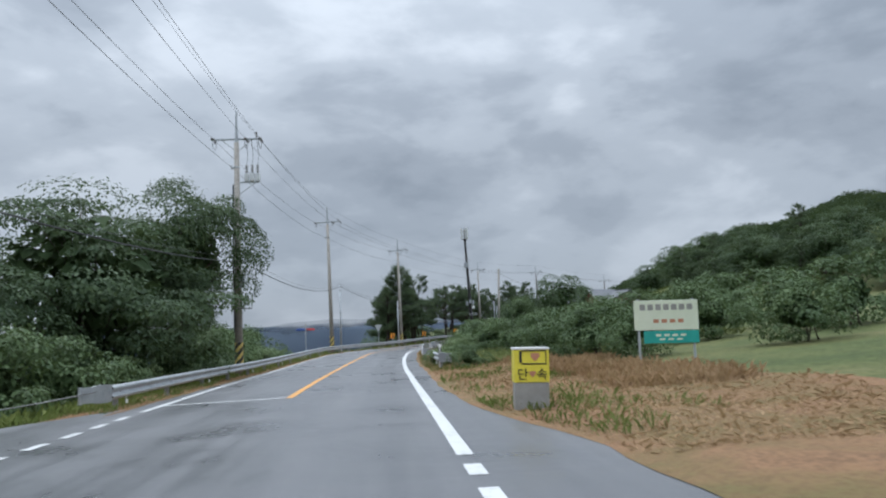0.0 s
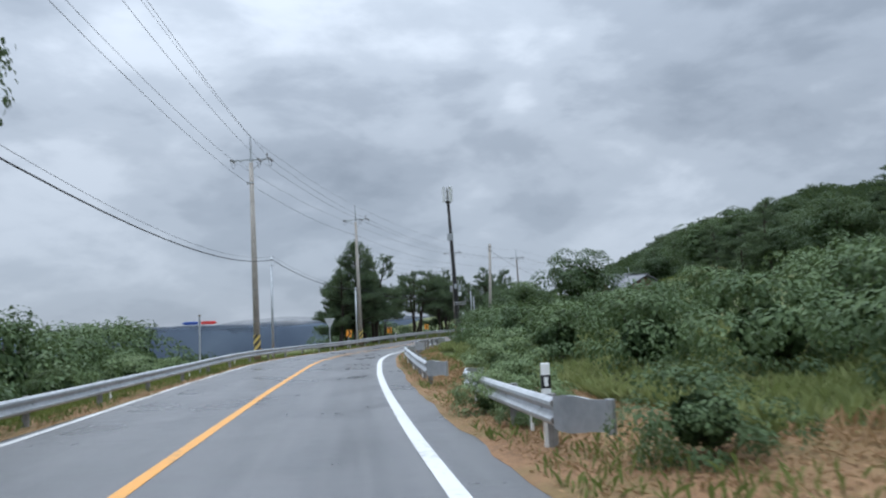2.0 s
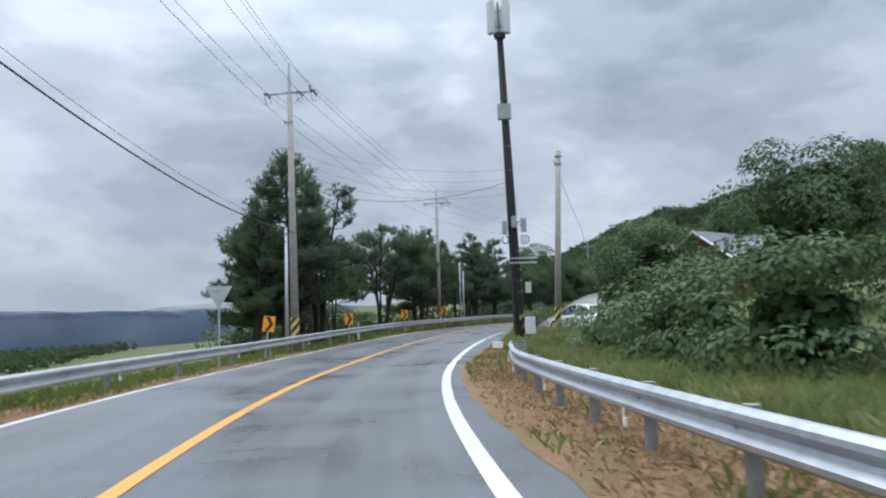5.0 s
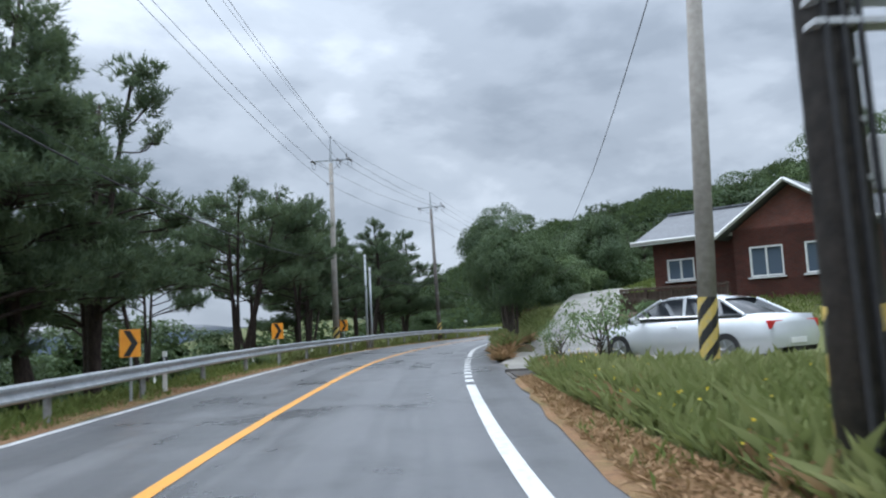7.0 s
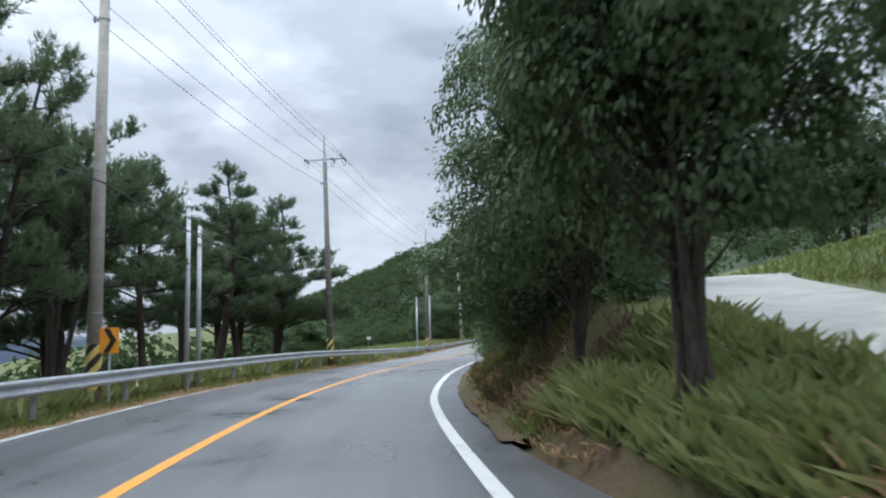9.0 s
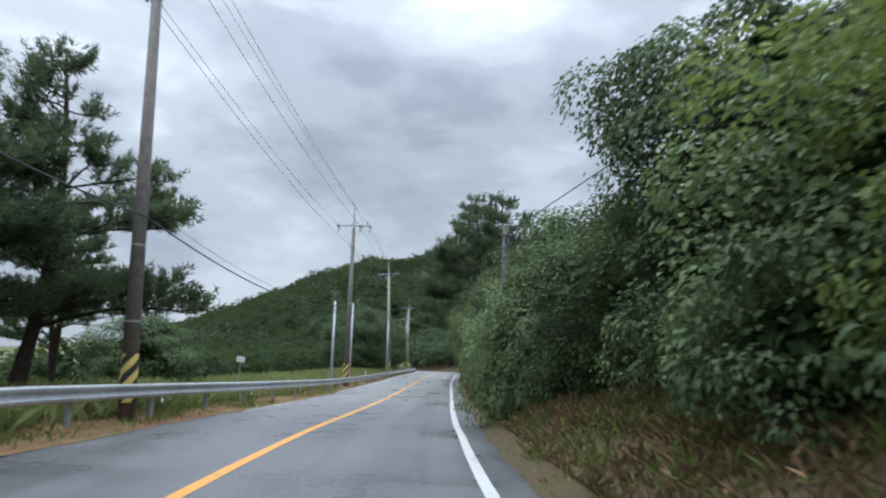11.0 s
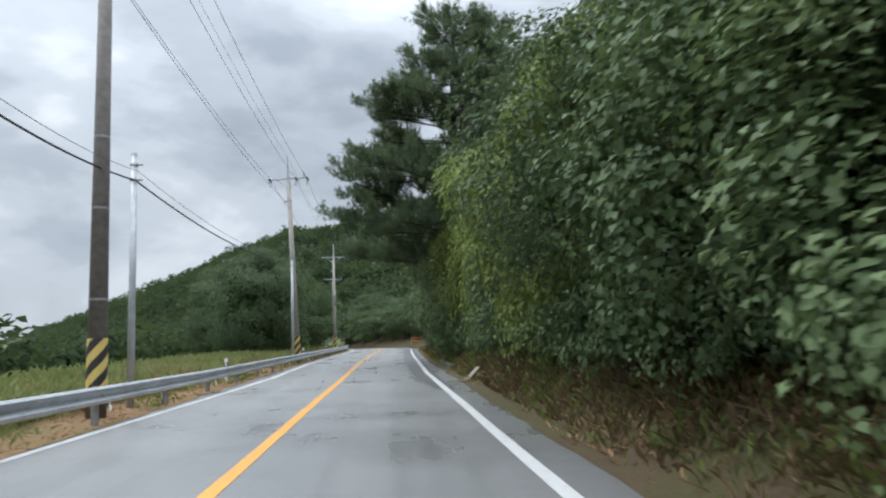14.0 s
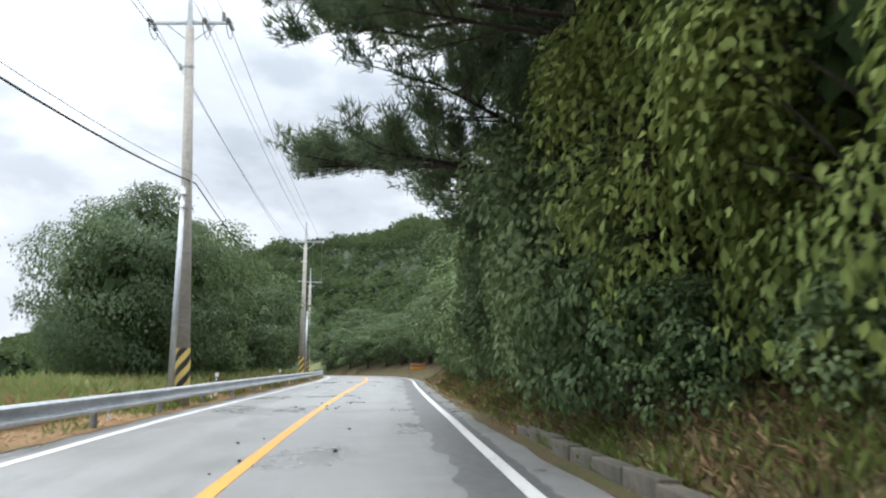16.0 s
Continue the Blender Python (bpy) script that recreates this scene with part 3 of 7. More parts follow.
def strip(name, s0, s1, d0, d1, mat, lift, step=1.0, cols=2, kind="structure", jag=0.0, seed=0, label="", category=""):
    """A sheet along the road between two offsets."""
    rng = np.random.default_rng(seed)
    n = max(2, int(round((s1 - s0) / step)) + 1)
    ss = np.linspace(s0, s1, n)
    verts, faces, rows = [], [], []
    for i, s in enumerate(ss):
        a = d0(s) if callable(d0) else d0
        b = d1(s) if callable(d1) else d1
        a, b = a - rng.uniform(0, jag), b + rng.uniform(0, jag)
        rows.append((float(s), float(a), float(b)))
        for k in range(cols):
            d = a + (b - a) * k / (cols - 1)
            x, y = road_xy(s, d)
            verts.append((float(x), float(y), float(lift(s, d))))
    for i in range(n - 1):
        for k in range(cols - 1):
            q = i * cols + k
            faces.append((q, q + 1, q + cols + 1, q + cols))
    ob = mesh_object(name, verts, faces, mat, shade=True)
    # the sheet's own measure: across and along the road, in metres
    uv = ob.data.uv_layers.new(name="lane")
    across = [(a0 + (b0 - a0) * k / (cols - 1), s) for s, a0, b0 in rows for k in range(cols)]
    for loop in ob.data.loops:
        uv.data[loop.index].uv = across[loop.vertex_index]
    return tagged(ob, label, category, kind=kind)


def build_ground():
    ss = np.concatenate([[-3000, -1500, -700, -350, -180, -100, -60], np.arange(-40, 97, 1.5), np.arange(97, 118, 0.7), np.arange(118, 312, 1.5), [330, 350, 370, 400, 430, 470, 520, 580, 660, 800, 1100, 1700, 2800]])
    dd = np.array([-3600, -2000, -1200, -800, -550, -400, -300, -220, -160, -120, -90, -70, -52, -40, -31, -25, -20, -16.5, -14, -12, -10.5, -9, -8, -7, -6, -5.2, -4.4, -3.8, -3.2, 0, 3.6, 4.0, 4.25, 4.5, 4.8, 5.2, 5.7, 6.2, 6.8, 7.5, 8.5, 10, 12, 14, 17, 20, 25, 31, 38, 46, 56, 70, 90, 115, 140, 165, 190, 215, 240, 270, 300, 330, 365, 400, 440, 480, 530, 600, 700, 850, 1100, 1600, 2600])
    S, D = np.meshgrid(ss, dd, indexing="ij")
    X, Y = road_xy(S, D)
    Z = ground_z(S, D)
    # kept below the paving where it widens at the drive
    Z = Z - 0.12 * ((S > 98.5) & (S < 114.5) & (D >= 3.2) & (D < 4.3))
    v = np.stack([X, Y, Z], -1).reshape(-1, 3)
    n, m = S.shape
    i, k = np.meshgrid(np.arange(n - 1), np.arange(m - 1), indexing="ij")
    q = (i * m + k).ravel()
    tris = np.concatenate([np.stack([q, q + 1, q + m + 1], 1), np.stack([q, q + m + 1, q + m], 1)])
    ob = cloud_mesh("ground", v, tris, M["ground"], shade=True)
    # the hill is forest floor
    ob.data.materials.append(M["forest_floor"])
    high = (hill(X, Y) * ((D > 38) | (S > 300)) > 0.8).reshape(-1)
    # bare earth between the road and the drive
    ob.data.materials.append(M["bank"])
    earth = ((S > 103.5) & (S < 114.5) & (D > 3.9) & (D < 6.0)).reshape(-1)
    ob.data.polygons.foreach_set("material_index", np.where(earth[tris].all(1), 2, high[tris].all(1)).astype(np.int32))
    tagged(ob, "rough green and brown ground falling to a valley", "ground", kind="structure")


build_ground()


def asphalt_edge(s):
    """Outer edge of the paving on the right."""
    return float(np.interp(s, [-40, 6, 9, 13, 18, 30, 60, 78, 82, 86, 95, 100, 104, 108, 113, 130, 150, 180, 300], [4.95, 4.9, 4.8, 4.05, 3.75, 3.9, 3.75, 3.65, 3.88, 4.05, 4.38, 4.5, 4.7, 4.45, 4.0, 3.95, 4.05, 3.75, 3.75]))


def left_edge(s):
    """Outer edge of the paving on the left; a yard entrance opens before the rail begins."""
    return float(np.interp(s, [-40, 10, 14, 17, 300], [-6.5, -6.3, -4.6, -3.35, -3.35]))


road = strip("road", -40, 300, left_edge, asphalt_edge, M["asphalt"], lambda s, d: road_z(s), 0.75, 9, label="wet grey asphalt road with a worn surface", category="road")


def paint(name, pieces, mat, label):
    verts, faces = [], []
    for s0, s1, d, w in pieces:
        n = max(2, int((s1 - s0) / 0.75) + 1)
        base = len(verts)
        for s in np.linspace(s0, s1, n):
            c = d(s) if callable(d) else d
            for o in (c - w / 2, c + w / 2):
                x, y = road_xy(s, o)
                verts.append((float(x), float(y), float(road_z(s)) + 0.006))
        faces += [(base + 2 * i, base + 2 * i + 1, base + 2 * i + 3, base + 2 * i + 2) for i in range(n - 1)]
    return tagged(mesh_object(name, verts, faces, mat), label, "road marking", kind="structure")


def right_line(s):
    return float(np.interp(s, [-40, 0, 12, 24, 36, 48, 60, 72, 84, 96, 108, 120, 132, 144, 156, 168, 180, 192, 204, 216, 228, 240, 300], [3.12, 3.12, 3.11, 3.09, 3.06, 2.95, 3.02, 3.2, 3.3, 3.33, 3.44, 3.27, 3.29, 3.38, 3.24, 3.19, 3.09, 2.94, 3.12, 3.06, 3.02, 3.01, 3.01]))


def left_line(s):
    return float(np.interp(s, [-40, 0, 12, 24, 36, 48, 60, 72, 84, 96, 108, 120, 132, 144, 156, 168, 180, 192, 204, 216, 228, 240, 300], [-2.68, -2.68, -2.66, -2.91, -3.05, -3.27, -3.14, -3.18, -3.26, -3.03, -2.97, -3.27, -3.43, -3.44, -3.19, -3.37, -2.99, -2.67, -2.84, -2.72, -2.83, -2.85, -2.81]))


paint("centre_line", [(17.9, 300, 0.0, 0.17)], M["yellow_line"], "solid orange-yellow centre line on wet asphalt")
paint("edge_line_right", [(9.0, 96.5, right_line, 0.19)] + [(97.3 + 1.22 * i, 97.95 + 1.22 * i, right_line, 0.19) for i in range(9)] + [(108.3, 300, right_line, 0.17)] + [(-3.6 - 1.2 * i + 12, -3.0 - 1.2 * i + 12, right_line, 0.19) for i in range(9)], M["white_line"], "white edge line, dashed at the entrances")
paint("edge_line_left", [(16.0, 300, left_line, 0.15)] + [(14.4 - 1.22 * i, 15.05 - 1.22 * i, left_line, 0.15) for i in range(12)], M["white_line"], "thin white edge line, dashed at the yard entrance")


def stop_line():
    verts, faces = [], []
    for k in range(2):
        for d, s in ((-2.75, 17.25), (-0.1, 17.95)):
            x, y = road_xy(s + 0.16 * k, d)
            verts.append((float(x), float(y), float(road_z(s)) + 0.007))
    tagged(mesh_object("stop_line", verts, [(0, 1, 3, 2)], M["white_line"]), "thin white line across one lane", "road marking", kind="structure")


stop_line()

strip("verge_left", 15.5, 300, lambda s: -5.2 - 0.5 * math.sin(s * 0.31), lambda s: -3.3, M["verge"], lambda s, d: max(float(ground_z(s, d)) + 0.04, float(road_z(s)) + 0.004 if d > -3.4 else -9.0), 0.8, 7, jag=0.12, seed=3, label="narrow verge of mown straw and patchy grass", category="verge")
strip("verge_right", -38.0, 97.3, lambda s: asphalt_edge(s) - 0.05, lambda s: float(np.interp(s, [7, 12, 20, 30, 45, 60, 80, 86, 90, 99], [11, 10, 9.5, 7.5, 6.0, 5.8, 5.9, 5.0, 4.8, 4.8])), M["verge"], lambda s, d: max(float(ground_z(s, d)) + 0.03, float(road_z(s)) + 0.004), 0.8, 10, jag=0.1, seed=4, label="broad verge of mown dry grass", category="verge")
strip("bank_right", 113.0, 290.0, lambda s: asphalt_edge(s) - 0.05, lambda s: float(np.interp(s, [104, 112, 120, 126], [5.0, 5.6, 7.0, 8.0])), M["bank"], lambda s, d: max(float(ground_z(s, d)) + 0.04, float(road_z(s)) + 0.004), 0.8, 9, jag=0.1, seed=5, label="bare brown earth bank below the trees", category="bank")
strip("apron", 99.8, 104.6, lambda s: asphalt_edge(s) - 0.03, lambda s: 5.75, M["slab"], lambda s, d: max(float(ground_z(s, d)) + 0.03, float(road_z(s)) + 0.012), 0.4, 5, jag=0.06, seed=12, label="worn concrete apron at the mouth of the drive", category="apron")
strip("shoulder_patch", 183, 298, lambda s: float(np.interp(s, [183, 187], [2.95, 2.42])) + 0.05 * math.sin(s * 1.7) + 0.04 * math.sin(s * 4.3), lambda s: right_line(s) + 0.2, M["new_asphalt"], lambda s, d: float(road_z(s)) + 0.003, 0.3, 3, jag=0.07, seed=7, label="strip of darker patched asphalt along the edge line", category="road patch")
strip("field_left", 140, 245, -12.0, -5.3, M["meadow"], lambda s, d: float(ground_z(s, d)) + 0.04, 1.5, 9, jag=0.4, seed=6, label="strip of tall pale green meadow", category="field")

# ---------------------------------------------------------------- guard rails
W_PROFILE = [(0.0, 0.155), (0.03, 0.15), (0.078, 0.115), (0.083, 0.075), (0.03, 0.03), (0.012, 0.0), (0.03, -0.03), (0.083, -0.075), (0.078, -0.115), (0.03, -0.15), (0.0, -0.155)]


def beam(s0, s1, d, face, top, parent, step=1.0, mat="galvanised"):
    """A W-beam swept along the road; face is +1 when its waves look to the right."""
    n = max(2, int((s1 - s0) / step) + 1)
    ring = W_PROFILE + [(x - 0.006, z) for x, z in reversed(W_PROFILE)]
    verts, faces = [], []
    base = parent.matrix_world.inverted()
    for s in np.linspace(s0, s1, n):
        c = d(s) if callable(d) else d
        z0 = float(road_z(s)) + (top(s) if callable(top) else top) - 0.155
        for o, z in ring:
            x, y = road_xy(s, c + face * o)
            verts.append(base @ Vector((float(x), float(y), z0 + z)))
    k = len(ring)
    for i in range(n - 1):
        for j in range(k):
            a, b = i * k + j, i * k + (j + 1) % k
            faces.append((a, b, b + k, a + k))
    faces += [tuple(range(k)), tuple(reversed(range((n - 1) * k, n * k)))]
    return mesh_object("beam", verts, faces, M[mat], parent)


def post_mesh():
    bm = fresh()
    rod(bm, (0, 0, -0.75), (0, 0, 0.0), 0.065, n=10)
    box(bm, (0.10, 0.07, 0.16), (0.07, 0, -0.13), 0.008)
    return bm


def reflector_mesh():
    bm = fresh()
    box(bm, (0.03, 0.085, 0.09), (0.0, 0, 0), 0.008)
    box(bm, (0.012, 0.03, 0.16), (-0.012, 0, 0.06))
    return bm


def guardrail(s0, s1, d, face, top, gap, label, posts_mat="rail_post", reflect=2, wrap=None):
    mid = (s0 + s1) / 2
    ob = thing("guardrail", Matrix.Translation(at(mid, d(mid) if callable(d) else d)), label, "guardrail")
    beam(s0, s1, d, face, top, ob)
    inv = ob.matrix_world.inverted()
    first = part("post", post_mesh(), M[posts_mat], ob)
    flash = part("reflector", reflector_mesh(), M["white_sheet"], ob, "small white reflector on the rail")
    made = []
    for i, s in enumerate(np.arange(s0 + 0.6, s1, gap)):
        c = d(s) if callable(d) else d
        h = top(s) if callable(top) else top
        p = first if i == 0 else new("post", first.data)
        p.parent = ob
        p.matrix_local = inv @ Matrix.Translation(at(s, c - face * 0.10, h)) @ pose(0, 0, 0, 0, 0, heading(s) + (0 if face > 0 else 180))
        if i % reflect == 0:
            r = flash if not made else new("reflector", flash.data)
            made.append(r)
            r.parent = ob
            r.matrix_local = inv @ Matrix.Translation(at(s + 0.2, c + face * 0.09, h - 0.40)) @ pose(0, 0, 0, 0, 0, heading(s))
    for s, turn in ((s0, -1), (s1, 1)):
        # a flat steel wing, bent away from the road and rolled at its tip
        bm = fresh()
        rows = []
        for k in range(9):
            a = k / 8
            y = turn * 0.60 * a
            x = -face * 0.42 * a**1.6
            half = 0.165 + 0.035 * math.sin(math.pi * min(a * 1.3, 1.0))
            rows.append([bm.verts.new((x + o, y, z)) for o, z in ((0.018, -0.155 + half), (0.018, -0.155 - half), (-0.018, -0.155 - half), (-0.018, -0.155 + half))])
        for a, b in zip(rows, rows[1:]):
            for k in range(4):
                bm.faces.new([a[k], a[(k + 1) % 4], b[(k + 1) % 4], b[k]])
        bm.faces.new(rows[0])
        bm.faces.new(list(reversed(rows[-1])))
        rod(bm, (-face * 0.43, turn * 0.60, -0.34), (-face * 0.43, turn * 0.60, 0.02), 0.045, n=10)
        bmesh.ops.recalc_face_normals(bm, faces=bm.faces)
        c = d(s) if callable(d) else d
        e = part("end_terminal", bm, M["galvanised"], ob, "flared flat steel end")
        e.matrix_local = inv @ Matrix.Translation(at(s, c + face * 0.03, top(s) if callable(top) else top)) @ pose(0, 0, 0, 0, 0, heading(s))
    return ob


def left_rail_d(s):
    return float(np.interp(s, [15, 60, 90, 125, 140, 160, 180, 300], [-3.75, -3.85, -3.92, -3.98, -3.85, -3.65, -3.36, -3.38]))


def left_rail_top(s):
    return float(np.interp(s, [15, 40, 70, 90, 120, 140, 160, 185, 205, 300], [0.52, 0.55, 0.62, 0.70, 0.80, 0.91, 0.825, 0.63, 0.58, 0.56]))


rail_left = guardrail(17.0, 262.0, left_rail_d, 1, left_rail_top, 4.0, "long galvanised W-beam guardrail along the verge")
rail_right_near = guardrail(30.6, 37.0, 4.45, -1, 0.62, 2.0, "short galvanised guardrail with vines over its end")
rail_right = guardrail(41.6, 54.5, 4.12, -1, 0.62, 2.0, "galvanised guardrail curving along the inner verge")
rail_right_far = guardrail(60.0, 77.6, lambda s: 4.65 + 0.25 * float(smooth(72, 78, s)), -1, 0.66, 2.0, "short galvanised guardrail in the grass")


def hanging_chain():
    verts, faces = [], []
    a, b = at(16.8, -3.8, 0.45), at(10.0, -8.5, 0.55)
    pts = [a.lerp(b, t) - Vector((0, 0, 0.5 * 4 * t * (1 - t) * 0.55)) for t in np.linspace(0, 1, 24)]
    tube(verts, faces, [p - a for p in pts], [0.013] * 24, 6)
    ob = mesh_object("chain", verts, faces, M["rail_post"], shade=True)
    ob.location = a
    tagged(ob, "thin steel chain sagging from the rail end", "chain")
    bm = fresh()
    rod(bm, (0, 0, -0.4), (0, 0, 0.6), 0.04, 0.04)
    p = part("chain_post", bm, M["rail_post"])
    p.location = at(10.0, -8.5)
    tagged(p, "short steel post holding a chain", "post")


hanging_chain()

# ---------------------------------------------------------------- poles and wires
POLES = [(-8.0, -4.2, 11.6), (35.0, -4.55, 12.4), (65.1, -4.42, 12.9), (90.0, -4.5, 13.0), (121.8, -4.95, 12.4), (145.2, -4.28, 13.1), (178.9, -3.96, 12.3), (208.4, -3.7, 12.25), (239.1, -4.4, 10.7), (261.5, -4.5, 10.3), (285.0, -5.0, 10.3)]

LEAN = {2: -0.8, 3: -0.8, 5: -1.5, 7: -2.4}


def insulator(bm, at_, up, k=1.0):
    """A stack of porcelain sheds along a direction."""
    u = Vector(up).normalized()
    p = Vector(at_)
    rod(bm, p, p + u * 0.34 * k, 0.022 * k, n=8)
    for i in range(4):
        rod(bm, p + u * (0.06 + 0.075 * i) * k, p + u * (0.085 + 0.075 * i) * k, 0.068 * k, 0.045 * k, 10)


def utility_pole(s, d, top, gear, sides=14, lean=0.0):
    base = at(s, d)
    tall = float(road_z(s)) + top - base.z
    label = {"transformer": "grey concrete utility pole carrying three fuse cut-outs", "cut": "concrete utility pole with a long crossarm and striped foot", "plain": "weathered concrete utility pole with a steel crossarm"}[gear]
    ob = thing("utility_pole", Matrix.Translation(base) @ pose(0, 0, 0, 0, lean, heading(s)), label, "utility pole", "roadside utility poles")
    bm = fresh()
    rod(bm, (0, 0, -0.4), (0, 0, tall - 1.55), 0.195, 0.115, sides)
    part("shaft", bm, M["wet_concrete" if 140 < s < 185 else "concrete"], ob, shade=True)
    bm = fresh()
    rod(bm, (0, 0, tall - 1.6), (0, 0, tall), 0.085, 0.035, 10)
    part("top_spike", bm, M["steel_pole"], ob, "thin grey steel spike")
    bm = fresh()
    rod(bm, (0, 0, 0.45), (0, 0, 1.55), 0.199, 0.193, sides)
    part("hazard_band", bm, M["stripe"], ob, "yellow and black diagonal stripes")
    za = tall - 1.35
    bm = fresh()
    box(bm, (2.35, 0.075, 0.075), (0.0, 0.14, za), 0.006)
    box(bm, (0.30, 0.05, 0.11), (0.0, 0.10, za), 0.006)
    part("crossarm", bm, M["steel_pole"], ob)
    for sx in (-1, 1):
        bm = fresh()
        rod(bm, (sx * 0.75, 0.14, za), (sx * 0.08, 0.12, za - 0.55), 0.018, n=6)
        part("brace", bm, M["steel_pole"], ob)
    for x in (-1.08, 0.42, 1.08):
        for sy in (-1, 1):
            bm = fresh()
            insulator(bm, (x, 0.14 + sy * 0.05, za + 0.02), (0.12 if x > 0 else -0.12, sy * 1.0, -0.25))
            part("insulator", bm, M["porcelain"], ob)
        verts, faces = [], []
        drop = [(x, 0.14 + 0.42 * math.cos(a), za - 0.08 - 0.38 * math.sin(a)) for a in np.linspace(0, math.pi, 11)]
        tube(verts, faces, drop, [0.011] * 11, 5)
        mesh_object("jumper", verts, faces, M["cable"], ob)
    bm = fresh()
    insulator(bm, (0.92, 0.14, za + 0.03), (0, 0, 1), 0.95)
    part("arrester", bm, M["porcelain"], ob)
    zn = tall - 2.75
    bm = fresh()
    rod(bm, (0, 0, zn - 0.03), (0, 0, zn + 0.03), 0.145, n=14)
    box(bm, (0.16, 0.06, 0.05), (-0.20, 0, zn))
    part("clamp", bm, M["steel_pole"], ob)
    bm = fresh()
    insulator(bm, (-0.24, 0, zn - 0.1), (0, 0, 1), 0.6)
    part("insulator", bm, M["porcelain"], ob)
    for zb in (2.3, 4.1, 5.55, 7.2):
        bm = fresh()
        rod(bm, (0, 0, zb - 0.025), (0, 0, zb + 0.025), 0.20 - 0.0085 * zb, n=14)
        part("band", bm, M["rail_post"], ob)
    if gear == "transformer":
        zt = tall - 3.05
        bm = fresh()
        box(bm, (1.0, 0.10, 0.07), (0.52, 0.0, zt - 0.42), 0.005)
        rod(bm, (0.9, 0, zt - 0.42), (0.1, 0, zt - 1.0), 0.022, n=6)
        part("bracket", bm, M["steel_pole"], ob)
        for x in (0.46, 0.72, 0.98):
            bm = fresh()
            box(bm, (0.20, 0.24, 0.36), (x, 0, zt - 0.2), 0.02)
            part("fuse_box", bm, M["cabinet"], ob)
            bm = fresh()
            insulator(bm, (x, 0, zt), (0, 0, 1), 1.25)
            part("bushing", bm, M["porcelain"], ob)
            verts, faces = [], []
            tube(verts, faces, [(x, 0, zt + 0.42), (x + 0.05, 0.05, zt + 0.9), (x - 0.05, 0.1, za)], [0.01] * 3, 5)
            mesh_object("lead", verts, faces, M["cable"], ob)
        bm = fresh()
        box(bm, (0.22, 0.28, 0.55), (0.20, -0.14, 4.35), 0.02)
        part("meter_box", bm, M["grey_box"], ob)
        bm = fresh()
        box(bm, (0.9, 0.12, 0.05), (0.22, -0.18, 3.1), 0.004)
        part("bracket", bm, M["rail_post"], ob)
        verts, faces = [], []
        tube(verts, faces, [(-0.16, -0.15, 2.0), (-0.17, -0.14, 5.0), (-0.15, -0.12, tall - 3.6)], [0.035] * 3, 7)
        mesh_object("conduit", verts, faces, M["black"], ob)
    return ob


for i, (s, d, top) in enumerate(POLES):
    utility_pole(s, d, top, "transformer" if i == 1 else ("cut" if i in (2, 3, 6, 7) else "plain"), lean=LEAN.get(i, 0.0))


def pole_point(i, dx, down):
    """A point at a pole: dx along its arm, down from its tip."""
    s, d, top = POLES[i]
    base = at(s, d)
    tip = base.z + float(road_z(s)) + top - base.z
    turn = Matrix.Rotation(radians(heading(s)), 3, "Z")
    p = turn @ Vector((dx + math.tan(radians(LEAN.get(i, 0.0))) * (top - down), 0.14 if abs(dx) > 0.1 else 0, 0))
    return Vector((base.x + p.x, base.y + p.y, tip - down))


def wire(name, points, sag, radius, mat, label, category, group="", steps=14):
    """A wire that sags from point to point."""
    curve = bpy.data.curves.new(name, "CURVE")
    curve.dimensions, curve.bevel_depth, curve.bevel_resolution = "3D", radius, 1
    line = []
    for a, b in zip(points, points[1:]):
        far = (b - a).length
        for k in range(steps):
            t = k / steps
            line.append(a.lerp(b, t) - Vector((0, 0, 4 * sag * far / 30 * t * (1 - t))))
    line.append(points[-1])
    sp = curve.splines.new("POLY")
    sp.points.add(len(line) - 1)
    o = points[0]
    for q, p in zip(sp.points, line):
        q.co = (*(p - o), 1)
    curve.materials.append(mat)
    ob = new(name, curve)
    ob.location = o
    return tagged(ob, label, category, group)


for dx, down, sag in ((-1.08, 1.35, 0.35), (0.42, 1.35, 0.35), (1.08, 1.35, 0.35), (0.0, 0.03, 0.3), (-0.24, 2.72, 0.4)):
    wire("power_line", [pole_point(i, dx, down) for i in range(len(POLES))], sag, 0.009 if down > 0.1 else 0.007, M["wire"], "thin grey overhead power line between the poles", "power line", "overhead power lines")

STAYS = [(37.0, -5.0, 5.1), (68.4, -4.4, 6.25), (89.2, -4.6, 5.35), (126.9, -4.62, 5.95), (127.8, -4.6, 5.2), (170.6, -3.6, 5.1), (181.0, -4.02, 5.7), (208.0, -3.92, 5.9), (246.0, -4.6, 5.0)]


